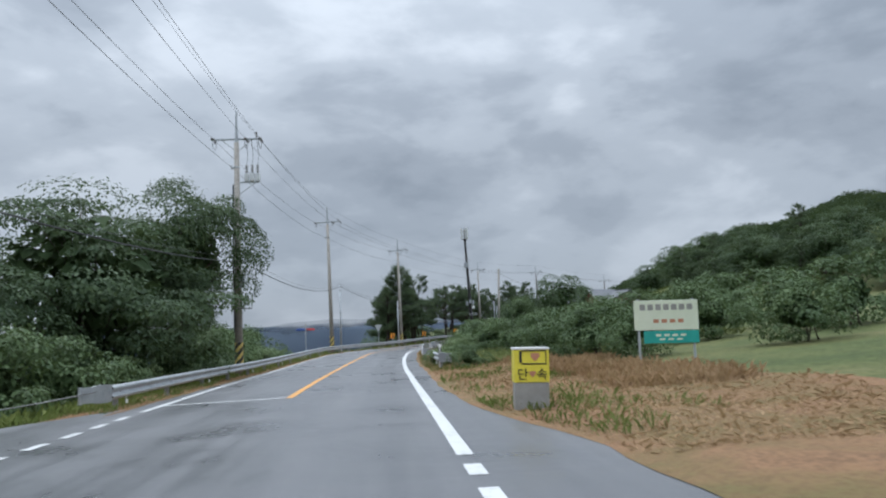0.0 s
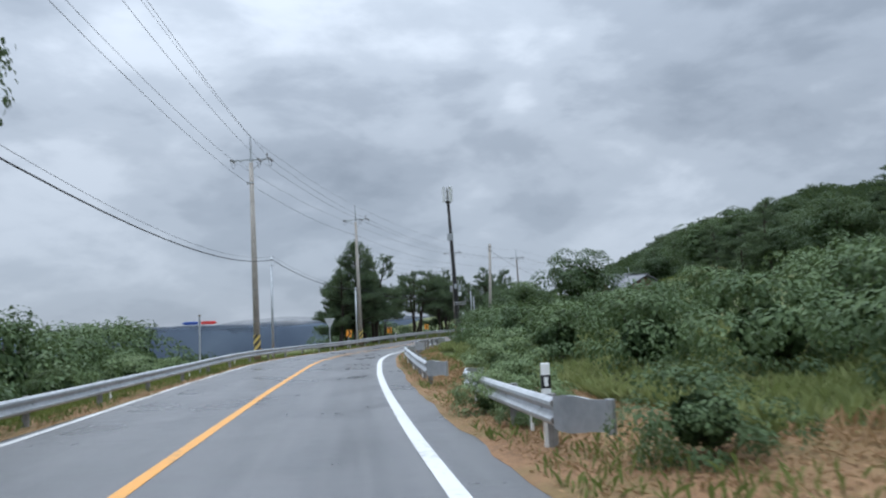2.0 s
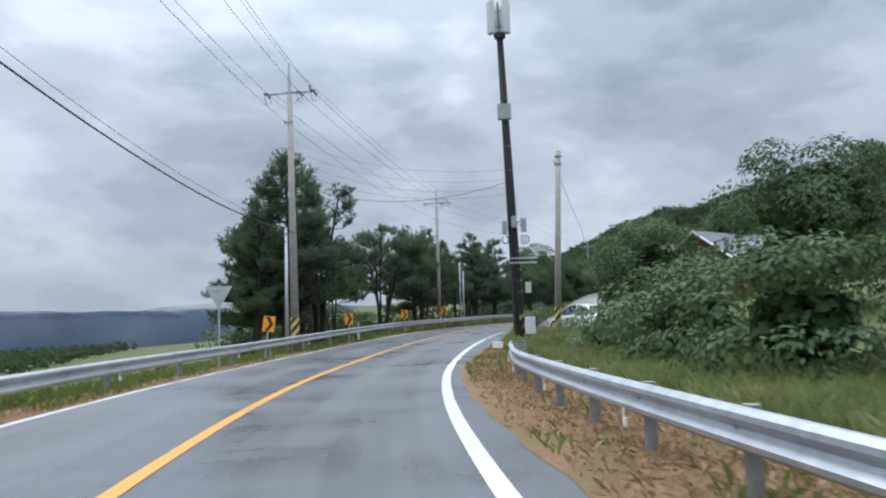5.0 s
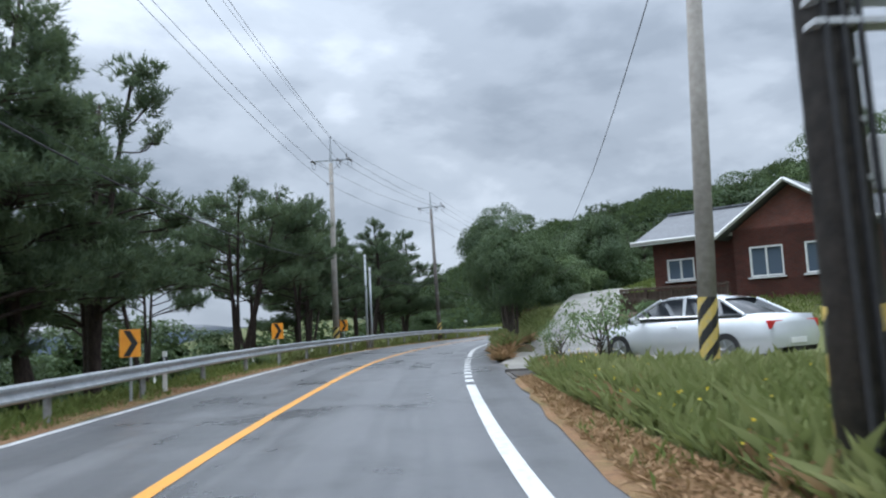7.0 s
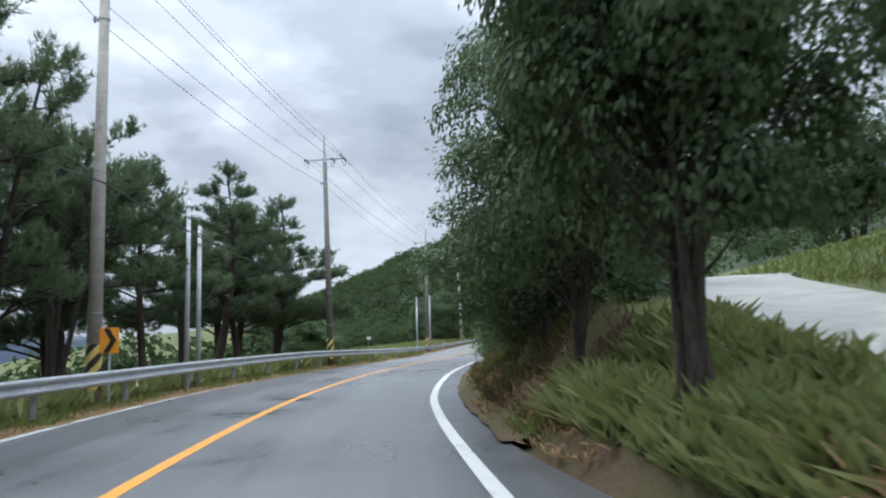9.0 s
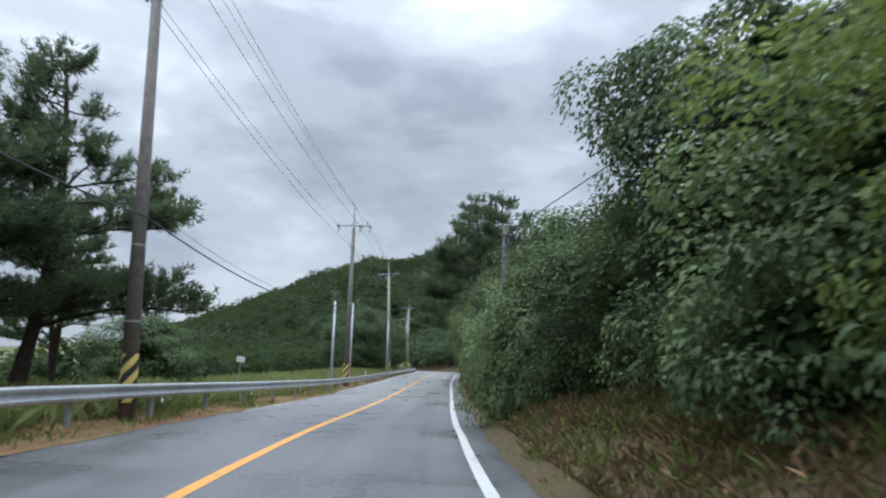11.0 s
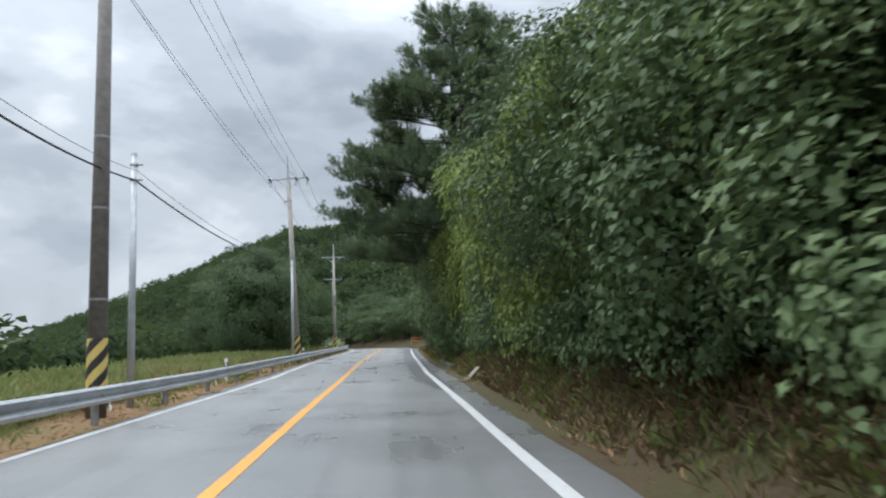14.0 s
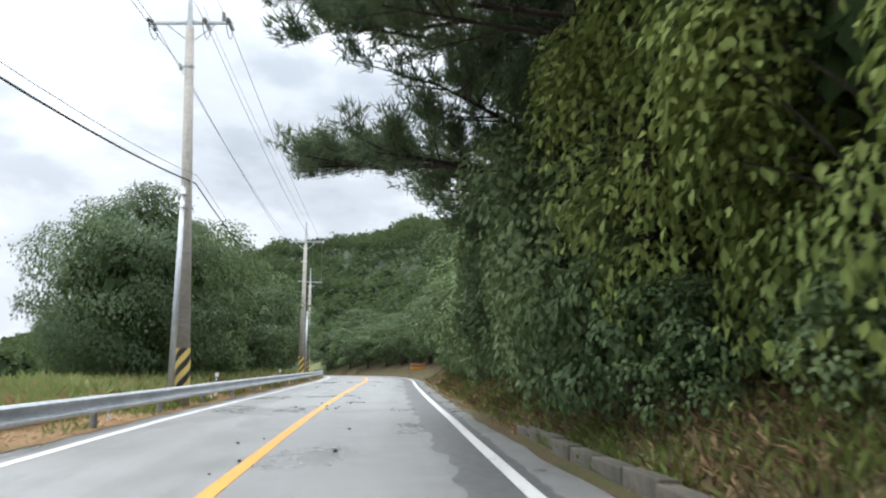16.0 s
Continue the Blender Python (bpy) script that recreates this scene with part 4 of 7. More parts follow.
def slim_pole(s, d, top, stripe=False, thick=0.075, mat="steel_pole", label="slim grey steel telephone pole", group="slim telephone poles", lean=0.0):
    base = at(s, d)
    tall = float(road_z(s)) + top - base.z
    ob = thing("telephone_pole", Matrix.Translation(base) @ pose(0, 0, 0, 0, lean, heading(s)), label, "telephone pole", group)
    bm = fresh()
    rod(bm, (0, 0, -0.3), (0, 0, tall), thick * 1.15, thick * 0.85, 12)
    part("shaft", bm, M[mat], ob, shade=True)
    bm = fresh()
    rod(bm, (0, 0, tall - 0.02), (0, 0, tall + 0.03), thick * 0.95, thick * 0.6, 12)
    part("cap", bm, M["rail_post"], ob)
    for z in (tall - 0.25, tall - 0.6):
        bm = fresh()
        rod(bm, (0, 0, z - 0.02), (0, 0, z + 0.02), thick * 1.2, n=12)
        box(bm, (0.14, 0.03, 0.03), (0.12, 0, z))
        part("clamp", bm, M["rail_post"], ob)
    if stripe:
        bm = fresh()
        rod(bm, (0, 0, 0.5), (0, 0, 1.5), thick * 1.17, thick * 1.14, 12)
        part("hazard_band", bm, M["stripe"], ob, "yellow and black diagonal stripes")
    return ob


for s, d, top in STAYS:
    slim_pole(s, d, top)

# the thick telephone cable runs along the slim poles and the utility poles
CABLE = [at(-20, -5.0, 5.3)] + [at(s, d, h) for s, d, h in ((35.0, -4.3, 5.15), (68.4, -4.35, 6.02), (89.2, -4.5, 5.25), (121.6, -4.75, 5.35), (145.0, -4.2, 4.75), (170.6, -3.65, 4.85), (181.0, -4.0, 5.1), (208.9, -3.85, 6.2), (239.1, -4.2, 5.0), (262.0, -4.4, 5.0), (285.0, -5.0, 5.0))]
wire("telephone_cable", CABLE, 0.72, 0.020, M["cable"], "thick black telephone cable sagging between slim poles", "cable")
wire("telephone_cable", [p + Vector((0.06, 0, 0.22)) for p in CABLE], 0.75, 0.006, M["cable"], "thin black messenger wire above the cable", "cable")


def cable_coil(s, d, h):
    verts, faces = [], []
    for k, off in enumerate((-0.22, 0.24)):
        ring = [(off, 0.12 * math.sin(a), -0.35 * 0.5 + 0.2 * math.cos(a)) for a in np.linspace(0, 2 * math.pi, 19)]
        tube(verts, faces, ring, [0.02] * 19, 6)
    ob = mesh_object("cable_coil", verts, faces, M["cable"], shade=True)
    ob.matrix_world = Matrix.Translation(at(s, d, h)) @ pose(0, 0, 0, 0, 0, heading(s) + 90)
    tagged(ob, "coil of spare black cable hung on a slim pole", "cable coil")


cable_coil(170.8, -3.6, 4.9)
cable_coil(147.6, 4.6, 5.1)


def antenna_pole():
    """The dark pole with the mobile antennas."""
    s, d = 85.65, 5.45
    base = at(s, d)
    top = at(85.2, 5.05, 11.85)
    ob = thing("antenna_pole", Matrix.Translation(base) @ pose(0, 0, 0, 0, 0, heading(s)), "dark tarred pole with antennas and equipment boxes, leaning a little", "antenna pole")
    t = ob.matrix_world.inverted() @ top

    def on(z):
        return Vector((t.x * z / t.z, t.y * z / t.z, z))

    bm = fresh()
    rod(bm, (0, 0, -0.4), on(t.z), 0.215, 0.12, 16)
    part("shaft", bm, M["dark_pole"], ob, shade=True)
    for z in (2.2, 2.6, 3.0, 3.35, 3.7, 6.7, 7.6, 9.4):
        bm = fresh()
        rod(bm, on(z - 0.02), on(z + 0.02), 0.222 - 0.0085 * z, n=16)
        part("band", bm, M["sign_back"], ob)
    bm = fresh()
    rod(bm, on(t.z - 0.3), on(t.z + 1.25), 0.05, 0.04, 10)
    part("mast", bm, M["rail_post"], ob)
    for a in (0, 120, 240):
        bm = fresh()
        turn = Matrix.Rotation(radians(a), 3, "Z")
        box(bm, (0.34, 0.16, 1.25), turn @ Vector((0, 0.34, 0)) + on(t.z + 0.62), 0.03, turn)
        panel = part("antenna_panel", bm, M["cabinet"], ob, "pale grey antenna panel")
        bm = fresh()
        rod(bm, on(t.z + 0.9), turn @ Vector((0, 0.22, 0)) + on(t.z + 0.9), 0.02, n=6)
        rod(bm, on(t.z + 0.3), turn @ Vector((0, 0.22, 0)) + on(t.z + 0.3), 0.02, n=6)
        part("bracket", bm, M["rail_post"], panel)
    bm = fresh()
    rod(bm, on(t.z - 0.12), on(t.z + 0.05), 0.20, 0.24, 14)
    part("collar", bm, M["dark_pole"], ob)
    for x, z, w, h in ((-0.02, 8.85, 0.50, 0.58), (-0.30, 4.55, 0.18, 0.50), (0.06, 4.75, 0.2, 0.42), (0.40, 4.62, 0.2, 0.50), (0.38, 4.1, 0.26, 0.34)):
        p = on(z)
        bm = fresh()
        box(bm, (w, 0.22, h), (p.x + x, p.y - 0.27, z), 0.02)
        case = part("equipment_box", bm, M["cabinet" if h < 0.4 else "grey_box"], ob)
        bm = fresh()
        box(bm, (0.05, 0.16, 0.06), (p.x + x * 0.7, p.y - 0.14, z))
        part("bracket", bm, M["rail_post"], case)
    for z in (3.42, 3.25):
        p = on(z)
        bm = fresh()
        box(bm, (1.0, 0.16, 0.05), (p.x + 0.30, p.y - 0.16, z), 0.006)
        part("shelf", bm, M["sign_back"], ob)
    for x in (-0.12, 0.0, 0.12):
        verts, faces = [], []
        tube(verts, faces, [on(0.3) + Vector((x, -0.24, 0)), on(3.0) + Vector((x, -0.22, 0)), on(6.5) + Vector((x * 0.9, -0.19, 0)), on(t.z) + Vector((x * 0.6, -0.13, 0))], [0.026] * 4, 6)
        mesh_object("cable_run", verts, faces, M["black"], ob)
    for x in (-0.3, 0.45):
        verts, faces = [], []
        p = on(4.1)
        tube(verts, faces, [p + Vector((x + 0.12 * math.sin(a), -0.3, 0.14 * math.cos(a))) for a in np.linspace(0.3, 5.6, 12)], [0.02] * 12, 6)
        mesh_object("cable_loop", verts, faces, M["black"], ob)
    bm = fresh()
    box(bm, (0.38, 0.22, 0.62), (0.36, -0.24, 0.95), 0.02)
    part("meter_cabinet", bm, M["cabinet"], ob, "white steel cabinet")
    bm = fresh()
    box(bm, (0.22, 0.18, 0.40), (0.34, 0.10, 2.35), 0.02)
    part("meter_cabinet", bm, M["cabinet"], ob, "small white cabinet")
    bm = fresh()
    rod(bm, (0, 0, 0.45), on(1.35), 0.222, 0.214, 16)
    part("hazard_band", bm, M["stripe"], ob, "yellow and black diagonal stripes")


antenna_pole()
slim_pole(92.6, 7.0, 8.8, True, 0.14, "concrete", "slender concrete pole with a striped foot in tall grass", "", 2.2)
ANT = at(85.35, 5.2, 5.95)
for down, up, sag, r in ((3.7, 0.8, 1.4, 0.0045), (4.1, 0.45, 1.6, 0.0045), (4.5, 0.15, 1.8, 0.0045), (5.0, -0.1, 1.7, 0.005), (5.6, 0.35, 2.1, 0.010)):
    wire("service_cable", [pole_point(3, 0.2, down), ANT + Vector((0, 0, up))], sag, r, M["cable"], "black service cable crossing the road to the antenna pole", "cable", "cables to the antenna pole")
wire("service_cable", [at(92.4, 7.1, 8.4), at(109.0, 8.5, 6.8), at(147.6, 4.6, 5.2)], 0.3, 0.012, M["cable"], "black service cable on the house side", "cable")
wire("stay_wire", [at(123.4, -6.7, 6.4), at(121.9, -8.1, 0.6)], 0.0, 0.013, M["cable"], "taut steel stay wire slanting to the ground among pines", "stay wire")
slim_pole(147.6, 4.5, 5.35, False, 0.095, "dark_pole", "slim dark tarred pole among leaves on the bank", "")

# ---------------------------------------------------------------- signs


def chevron_sign(s, d, h, tilt, lean):
    base = at(s, d)
    top = float(road_z(s)) + h - base.z
    ob = thing("chevron_sign", Matrix.Translation(base) @ pose(0, 0, 0, 0, lean, heading(s) + tilt), "orange bend marker with a black chevron", "chevron sign", "bend markers behind the rail")
    bm = fresh()
    rod(bm, (0, 0.04, -0.3), (0, 0.04, top + 0.2), 0.03, n=10)
    part("post", bm, M["steel_pole"], ob)
    bm = fresh()
    box(bm, (0.45, 0.02, 0.60), (0, 0, top), 0.006)
    panel = part("panel", bm, M["orange"], ob, "orange reflective sheet")
    bm = fresh()
    zig = [(-0.14, 0.28), (0.0, 0.28), (0.17, 0.0), (0.0, -0.28), (-0.14, -0.28), (0.03, 0.0)]
    lo = [bm.verts.new((x, -0.012, top + z)) for x, z in zig]
    hi = [bm.verts.new((x, -0.016, top + z)) for x, z in zig]
    for ring in (lo, hi):
        bm.faces.new([ring[0], ring[1], ring[2], ring[5]])
        bm.faces.new([ring[5], ring[2], ring[3], ring[4]])
    for i in range(6):
        bm.faces.new([lo[i], lo[(i + 1) % 6], hi[(i + 1) % 6], hi[i]])
    part("chevron", bm, M["sign_black"], panel, "black chevron")
    return ob


for s, d, h, tilt, lean in ((85.9, -4.35, 1.27, 14, 7), (97.0, -4.05, 1.21, 4, 0), (109.1, -3.95, 1.30, 2, 0), (121.3, -4.35, 1.48, 0, 0)):
    chevron_sign(s, d, h, tilt, lean)


def delineator(s, d, h=0.95):
    base = at(s, d)
    top = float(road_z(s)) + h - base.z
    ob = thing("delineator_post", Matrix.Translation(base) @ pose(0, 0, 0, 0, 0, heading(s)), "white plastic marker post with a black band", "marker post", "white marker posts")
    bm = fresh()
    box(bm, (0.11, 0.045, top), (0, 0, top / 2), 0.015)
    post = part("post", bm, M["white_sheet"], ob)
    bm = fresh()
    box(bm, (0.114, 0.05, 0.16), (0, 0, top - 0.22), 0.006)
    part("band", bm, M["sign_black"], post, "black band")
    bm = fresh()
    box(bm, (0.05, 0.052, 0.11), (0, 0, top - 0.22), 0.004)
    part("reflector", bm, M["white_sheet"], post)


for s, d, h in ((99.2, -4.15, 0.95), (31.2, 4.5, 0.98), (191.0, -4.1, 0.8), (214.0, -4.1, 0.8), (228.0, -4.1, 0.8)):
    delineator(s, d, h)


def yield_sign():
    base = at(81.2, -4.25)
    ob = thing("yield_sign", Matrix.Translation(base) @ pose(0, 0, 0, 0, 0, heading(81) + 8), "bare back of a triangular traffic sign on a post", "traffic sign")
    top = float(road_z(81)) + 2.55 - base.z
    bm = fresh()
    rod(bm, (0, 0.03, -0.3), (0, 0.03, top + 0.05), 0.035, n=10)
    part("post", bm, M["steel_pole"], ob)
    bm = fresh()
    a = [bm.verts.new((x, -0.0, top + z)) for x, z in ((-0.42, 0.0), (0.42, 0.0), (0.03, -0.72), (-0.03, -0.72))]
    b = [bm.verts.new((v.co.x, 0.014, v.co.z)) for v in a]
    bm.faces.new(a)
    bm.faces.new(list(reversed(b)))
    for i in range(4):
        bm.faces.new([a[i], b[i], b[(i + 1) % 4], a[(i + 1) % 4]])
    plate = part("plate", bm, M["sign_back"], ob)
    for z in (-0.12, -0.42):
        bm = fresh()
        box(bm, (0.34, 0.02, 0.04), (0, -0.012, top + z))
        part("rib", bm, M["sign_back"], plate)


yield_sign()


def arrow_sign():
    """A post with a blue and a red arm."""
    base = at(53.2, -4.15)
    top = float(road_z(53)) + 2.02 - base.z
    ob = thing("direction_post", Matrix.Translation(base) @ pose(0, 0, 0, 0, 0, heading(50.9) + 6), "steel post with one blue and one red pointer arm", "direction sign")
    bm = fresh()
    rod(bm, (0, 0, -0.3), (0, 0, top + 0.28), 0.035, n=10)
    part("post", bm, M["steel_pole"], ob)
    for sx, mat in ((-1, "sign_blue"), (1, "sign_red")):
        bm = fresh()
        box(bm, (0.52, 0.05, 0.13), (sx * 0.32, 0, top), 0.02)
        rod(bm, (sx * 0.58, 0, top), (sx * 0.68, 0, top), 0.06, 0.01, 8)
        part("arm", bm, M[mat], ob, "blue arm" if sx < 0 else "red arm")
    bm = fresh()
    box(bm, (0.10, 0.10, 0.06), (0, 0, top + 0.3), 0.01)
    part("cap", bm, M["wood"], ob)


arrow_sign()


def lettering(text, size, mat, parent, m, name="lettering"):
    """Raised letters in the built-in font."""
    curve = bpy.data.curves.new(name, "FONT")
    curve.body, curve.size, curve.extrude, curve.align_x = text, size, 0.004, "CENTER"
    curve.materials.append(mat)
    ob = new(name, curve)
    ob.parent = parent
    ob.matrix_local = m
    return ob


def check_sign():
    """The standing yellow box that warns of speed checks."""
    base = at(12.85, 4.75)
    ob = thing("enforcement_sign", Matrix.Translation(base) @ pose(0, 0, 0, 0, 1.5, heading(12.9) - 3), "yellow and grey boxed warning sign standing on dry grass", "warning sign")
    h = 1.06
    bm = fresh()
    box(bm, (0.58, 0.36, 0.50), (0, 0, 0.25), 0.012)
    part("plinth", bm, M["grey_panel"], ob, "dusty grey panel")
    bm = fresh()
    box(bm, (0.60, 0.38, 0.56), (0, 0, 0.50 + 0.28), 0.012)
    cabinet = part("cabinet", bm, M["yellow_sign"], ob, "faded yellow cabinet")
    bm = fresh()
    box(bm, (0.62, 0.40, 0.035), (0, 0, h + 0.012), 0.006)
    part("lid", bm, M["fascia"], ob)
    y = -0.196
    for x, z, w, t in ((-0.19, 0.93, 0.045, 0.2), (0.04, 0.815, 0.42, 0.022), (0.04, 1.035, 0.42, 0.018), (0.245, 0.925, 0.014, 0.22)):
        bm = fresh()
        box(bm, (w, 0.006, t), (x, y, z))
        part("frame_bar", bm, M["sign_black"], cabinet)

    def shield(x, z, k):
        bm = fresh()
        pts = [(-0.07, 0.06), (0.07, 0.06), (0.075, 0.0), (0.0, -0.075), (-0.075, 0.0)]
        v = [bm.verts.new((x + a * k, y - 0.003, z + b * k)) for a, b in pts]
        bm.faces.new(v)
        part("emblem", bm, M["brown_text"], cabinet, "faded shield emblem")

    shield(0.06, 0.935, 1.05)
    shield(0.01, 0.645, 0.75)
    for text, x in (("단", -0.16), ("속", 0.17)):
        lettering(text, 0.21, M["sign_black"], cabinet, Matrix.Translation((x, y - 0.004, 0.565)) @ pose(0, 0, 0, 90, 0, 0))


check_sign()


def notice_board():
    base = at(20.0, 10.0)
    ob = thing("notice_board", Matrix.Translation(base) @ pose(0, 0, 0, 0, 1, heading(20) - 6), "weathered cream and teal notice board on two posts", "notice board")
    for x in (-0.75, 0.75):
        bm = fresh()
        rod(bm, (x, 0.05, -0.3), (x, 0.05, 1.75), 0.035, n=10)
        part("post", bm, M["steel_pole"], ob)
    bm = fresh()
    box(bm, (1.75, 0.04, 0.82), (0, 0, 1.30), 0.008)
    upper = part("upper_panel", bm, M["cream"], ob, "cream panel")
    bm = fresh()
    box(bm, (1.5, 0.04, 0.34), (0.12, 0, 0.70), 0.008)
    lower = part("lower_panel", bm, M["teal"], ob, "teal panel")
    for x, z, w, t, mat in ((0.0, 1.52, 1.5, 0.16, "grey_panel"), (0.05, 1.14, 0.9, 0.10, "brown_text"), (0.1, 0.75, 0.9, 0.06, "cream"), (0.1, 0.64, 0.7, 0.05, "cream")):
        n = int(w / 0.19)
        for i in range(n):
            bm = fresh()
            box(bm, (0.15, 0.006, t), (x - w / 2 + (i + 0.5) * w / n, -0.023, z), 0.002)
            part("text_bar", bm, M[mat], upper if z > 1.0 else lower)


notice_board()


def small_plate(s, d, h, label, w=0.30):
    base = at(s, d)
    ob = thing("marker_plate", Matrix.Translation(base) @ pose(0, 0, 0, 0, 3, heading(s) - 5), label, "marker plate", "low white plates")
    bm = fresh()
    rod(bm, (0, 0.02, -0.2), (0, 0.02, h - 0.06), 0.02, n=8)
    part("post", bm, M["rail_post"], ob)
    bm = fresh()
    box(bm, (w, 0.03, w * 0.63), (0, 0, h), 0.02)
    part("plate", bm, M["white_sheet"], ob)


small_plate(78.8, 4.55, 0.58, "small white plate on a stake in grass")
small_plate(127.6, 4.5, 0.42, "small white plate on a stake under trees", 0.21)
small_plate(153.2, -4.0, 1.6, "small pale sign back in a meadow")

# ---------------------------------------------------------------- plants


def limb_points(rng, a, b, bend, n=5):
    a, b = np.asarray(a, float), np.asarray(b, float)
    mid = rng.normal(0, bend, 3)
    return [tuple(a + (b - a) * t + mid * math.sin(math.pi * t) + (0, 0, 0.25 * bend * math.sin(math.pi * t))) for t in np.linspace(0, 1, n)]


def broad_tree(seed, tall, spread, foot, clumps, per, leaf, mat, stems=1, shape=1.0, trunk_r=0.14, core=0.0, name="tree", droop=0.0, flat=0.72, wide_leaf=0.62):
    """A tree with limbs and a crown of leafy clumps. foot: where the crown begins. Returns its Empty, at the origin."""
    rng = np.random.default_rng(seed)
    ob = new(name)
    ob.empty_display_size = 0.3
    verts, faces = [], []
    z_mid, z_half = (tall + foot) / 2, (tall - foot) / 2
    heads = []
    while len(heads) < clumps:
        u = rng.normal(0, 1, 3)
        u /= np.linalg.norm(u)
        r = rng.uniform(0.45, 1.0) ** 0.5
        p = np.array((u[0] * spread * r, u[1] * spread * r, z_mid + u[2] * z_half * r))
        wide = 1 - max(0.0, (p[2] - z_mid) / z_half) ** 2 * 0.45 * shape
        p[:2] *= wide * (1 + 0.16 * math.sin(seed + 3 * math.atan2(u[1], u[0])))
        heads.append(p)
    heads = np.array(heads)
    for k in range(stems):
        lean = rng.normal(0, 0.10 if stems == 1 else 0.28, 2) * spread * 0.6
        root = rng.normal(0, 0.05 if stems == 1 else 0.22, 2)
        top = (root[0] + lean[0], root[1] + lean[1], foot + (tall - foot) * 0.75)
        pts = limb_points(rng, (root[0], root[1], -0.25), top, 0.12)
        r = trunk_r / stems**0.4
        tube(verts, faces, pts, list(np.linspace(r * 1.25, r * 0.25, len(pts))), 8)
        for j in range(k, clumps, stems):
            if j % 2 == 0 or clumps < 30:
                t = min(0.9, max(0.28, (heads[j][2] / tall) * 0.72))
                q = np.array(pts[0]) + (np.array(pts[-1]) - np.array(pts[0])) * t
                arm = limb_points(rng, q, heads[j], 0.14, 5)
                if clumps < 20:
                    own_v, own_f = [], []
                    tube(own_v, own_f, arm, list(np.linspace(r * 0.42, r * 0.07, 5)), 5)
                    mesh_object("limb", own_v, own_f, M["bark"], ob, True)
                else:
                    tube(verts, faces, arm, list(np.linspace(r * 0.42, r * 0.07, 5)), 5)
    mesh_object("trunk", verts, faces, M["bark"], ob, True)
    bits = []
    for h in heads:
        r = rng.uniform(0.5, 1.0) * spread * 0.40 * (1.35 if clumps < 30 else 1.0)
        away = h - np.array((0, 0, z_mid - 0.5 * z_half))
        away = away / max(np.linalg.norm(away), 1e-6)
        u = unit(rng.normal(0, 1, (per, 3)) + away * 0.6 + (0, 0, 0.35))
        rad = r * np.where(rng.uniform(0, 1, per) < 0.8, rng.uniform(0.78, 1.05, per), rng.uniform(0.3, 1.2, per))
        c = h + u * rad[:, None] * (1.05, 1.05, flat)
        c[:, 2] -= droop * rng.uniform(0, 1, per) ** 2
        bits.append(leaf_arrays(rng, c, unit(u + away * 0.3), leaf, leaf * wide_leaf, 0.75))
    cloud_mesh("crown", *merge(bits), M[mat], ob)
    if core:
        # filler leaves inside the crown; their darker green stands for shade there
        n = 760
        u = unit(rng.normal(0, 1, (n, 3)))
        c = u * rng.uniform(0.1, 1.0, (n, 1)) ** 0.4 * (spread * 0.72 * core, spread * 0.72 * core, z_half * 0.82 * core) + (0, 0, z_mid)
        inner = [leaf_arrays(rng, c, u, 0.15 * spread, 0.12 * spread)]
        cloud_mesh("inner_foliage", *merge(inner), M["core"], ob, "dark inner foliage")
    return ob


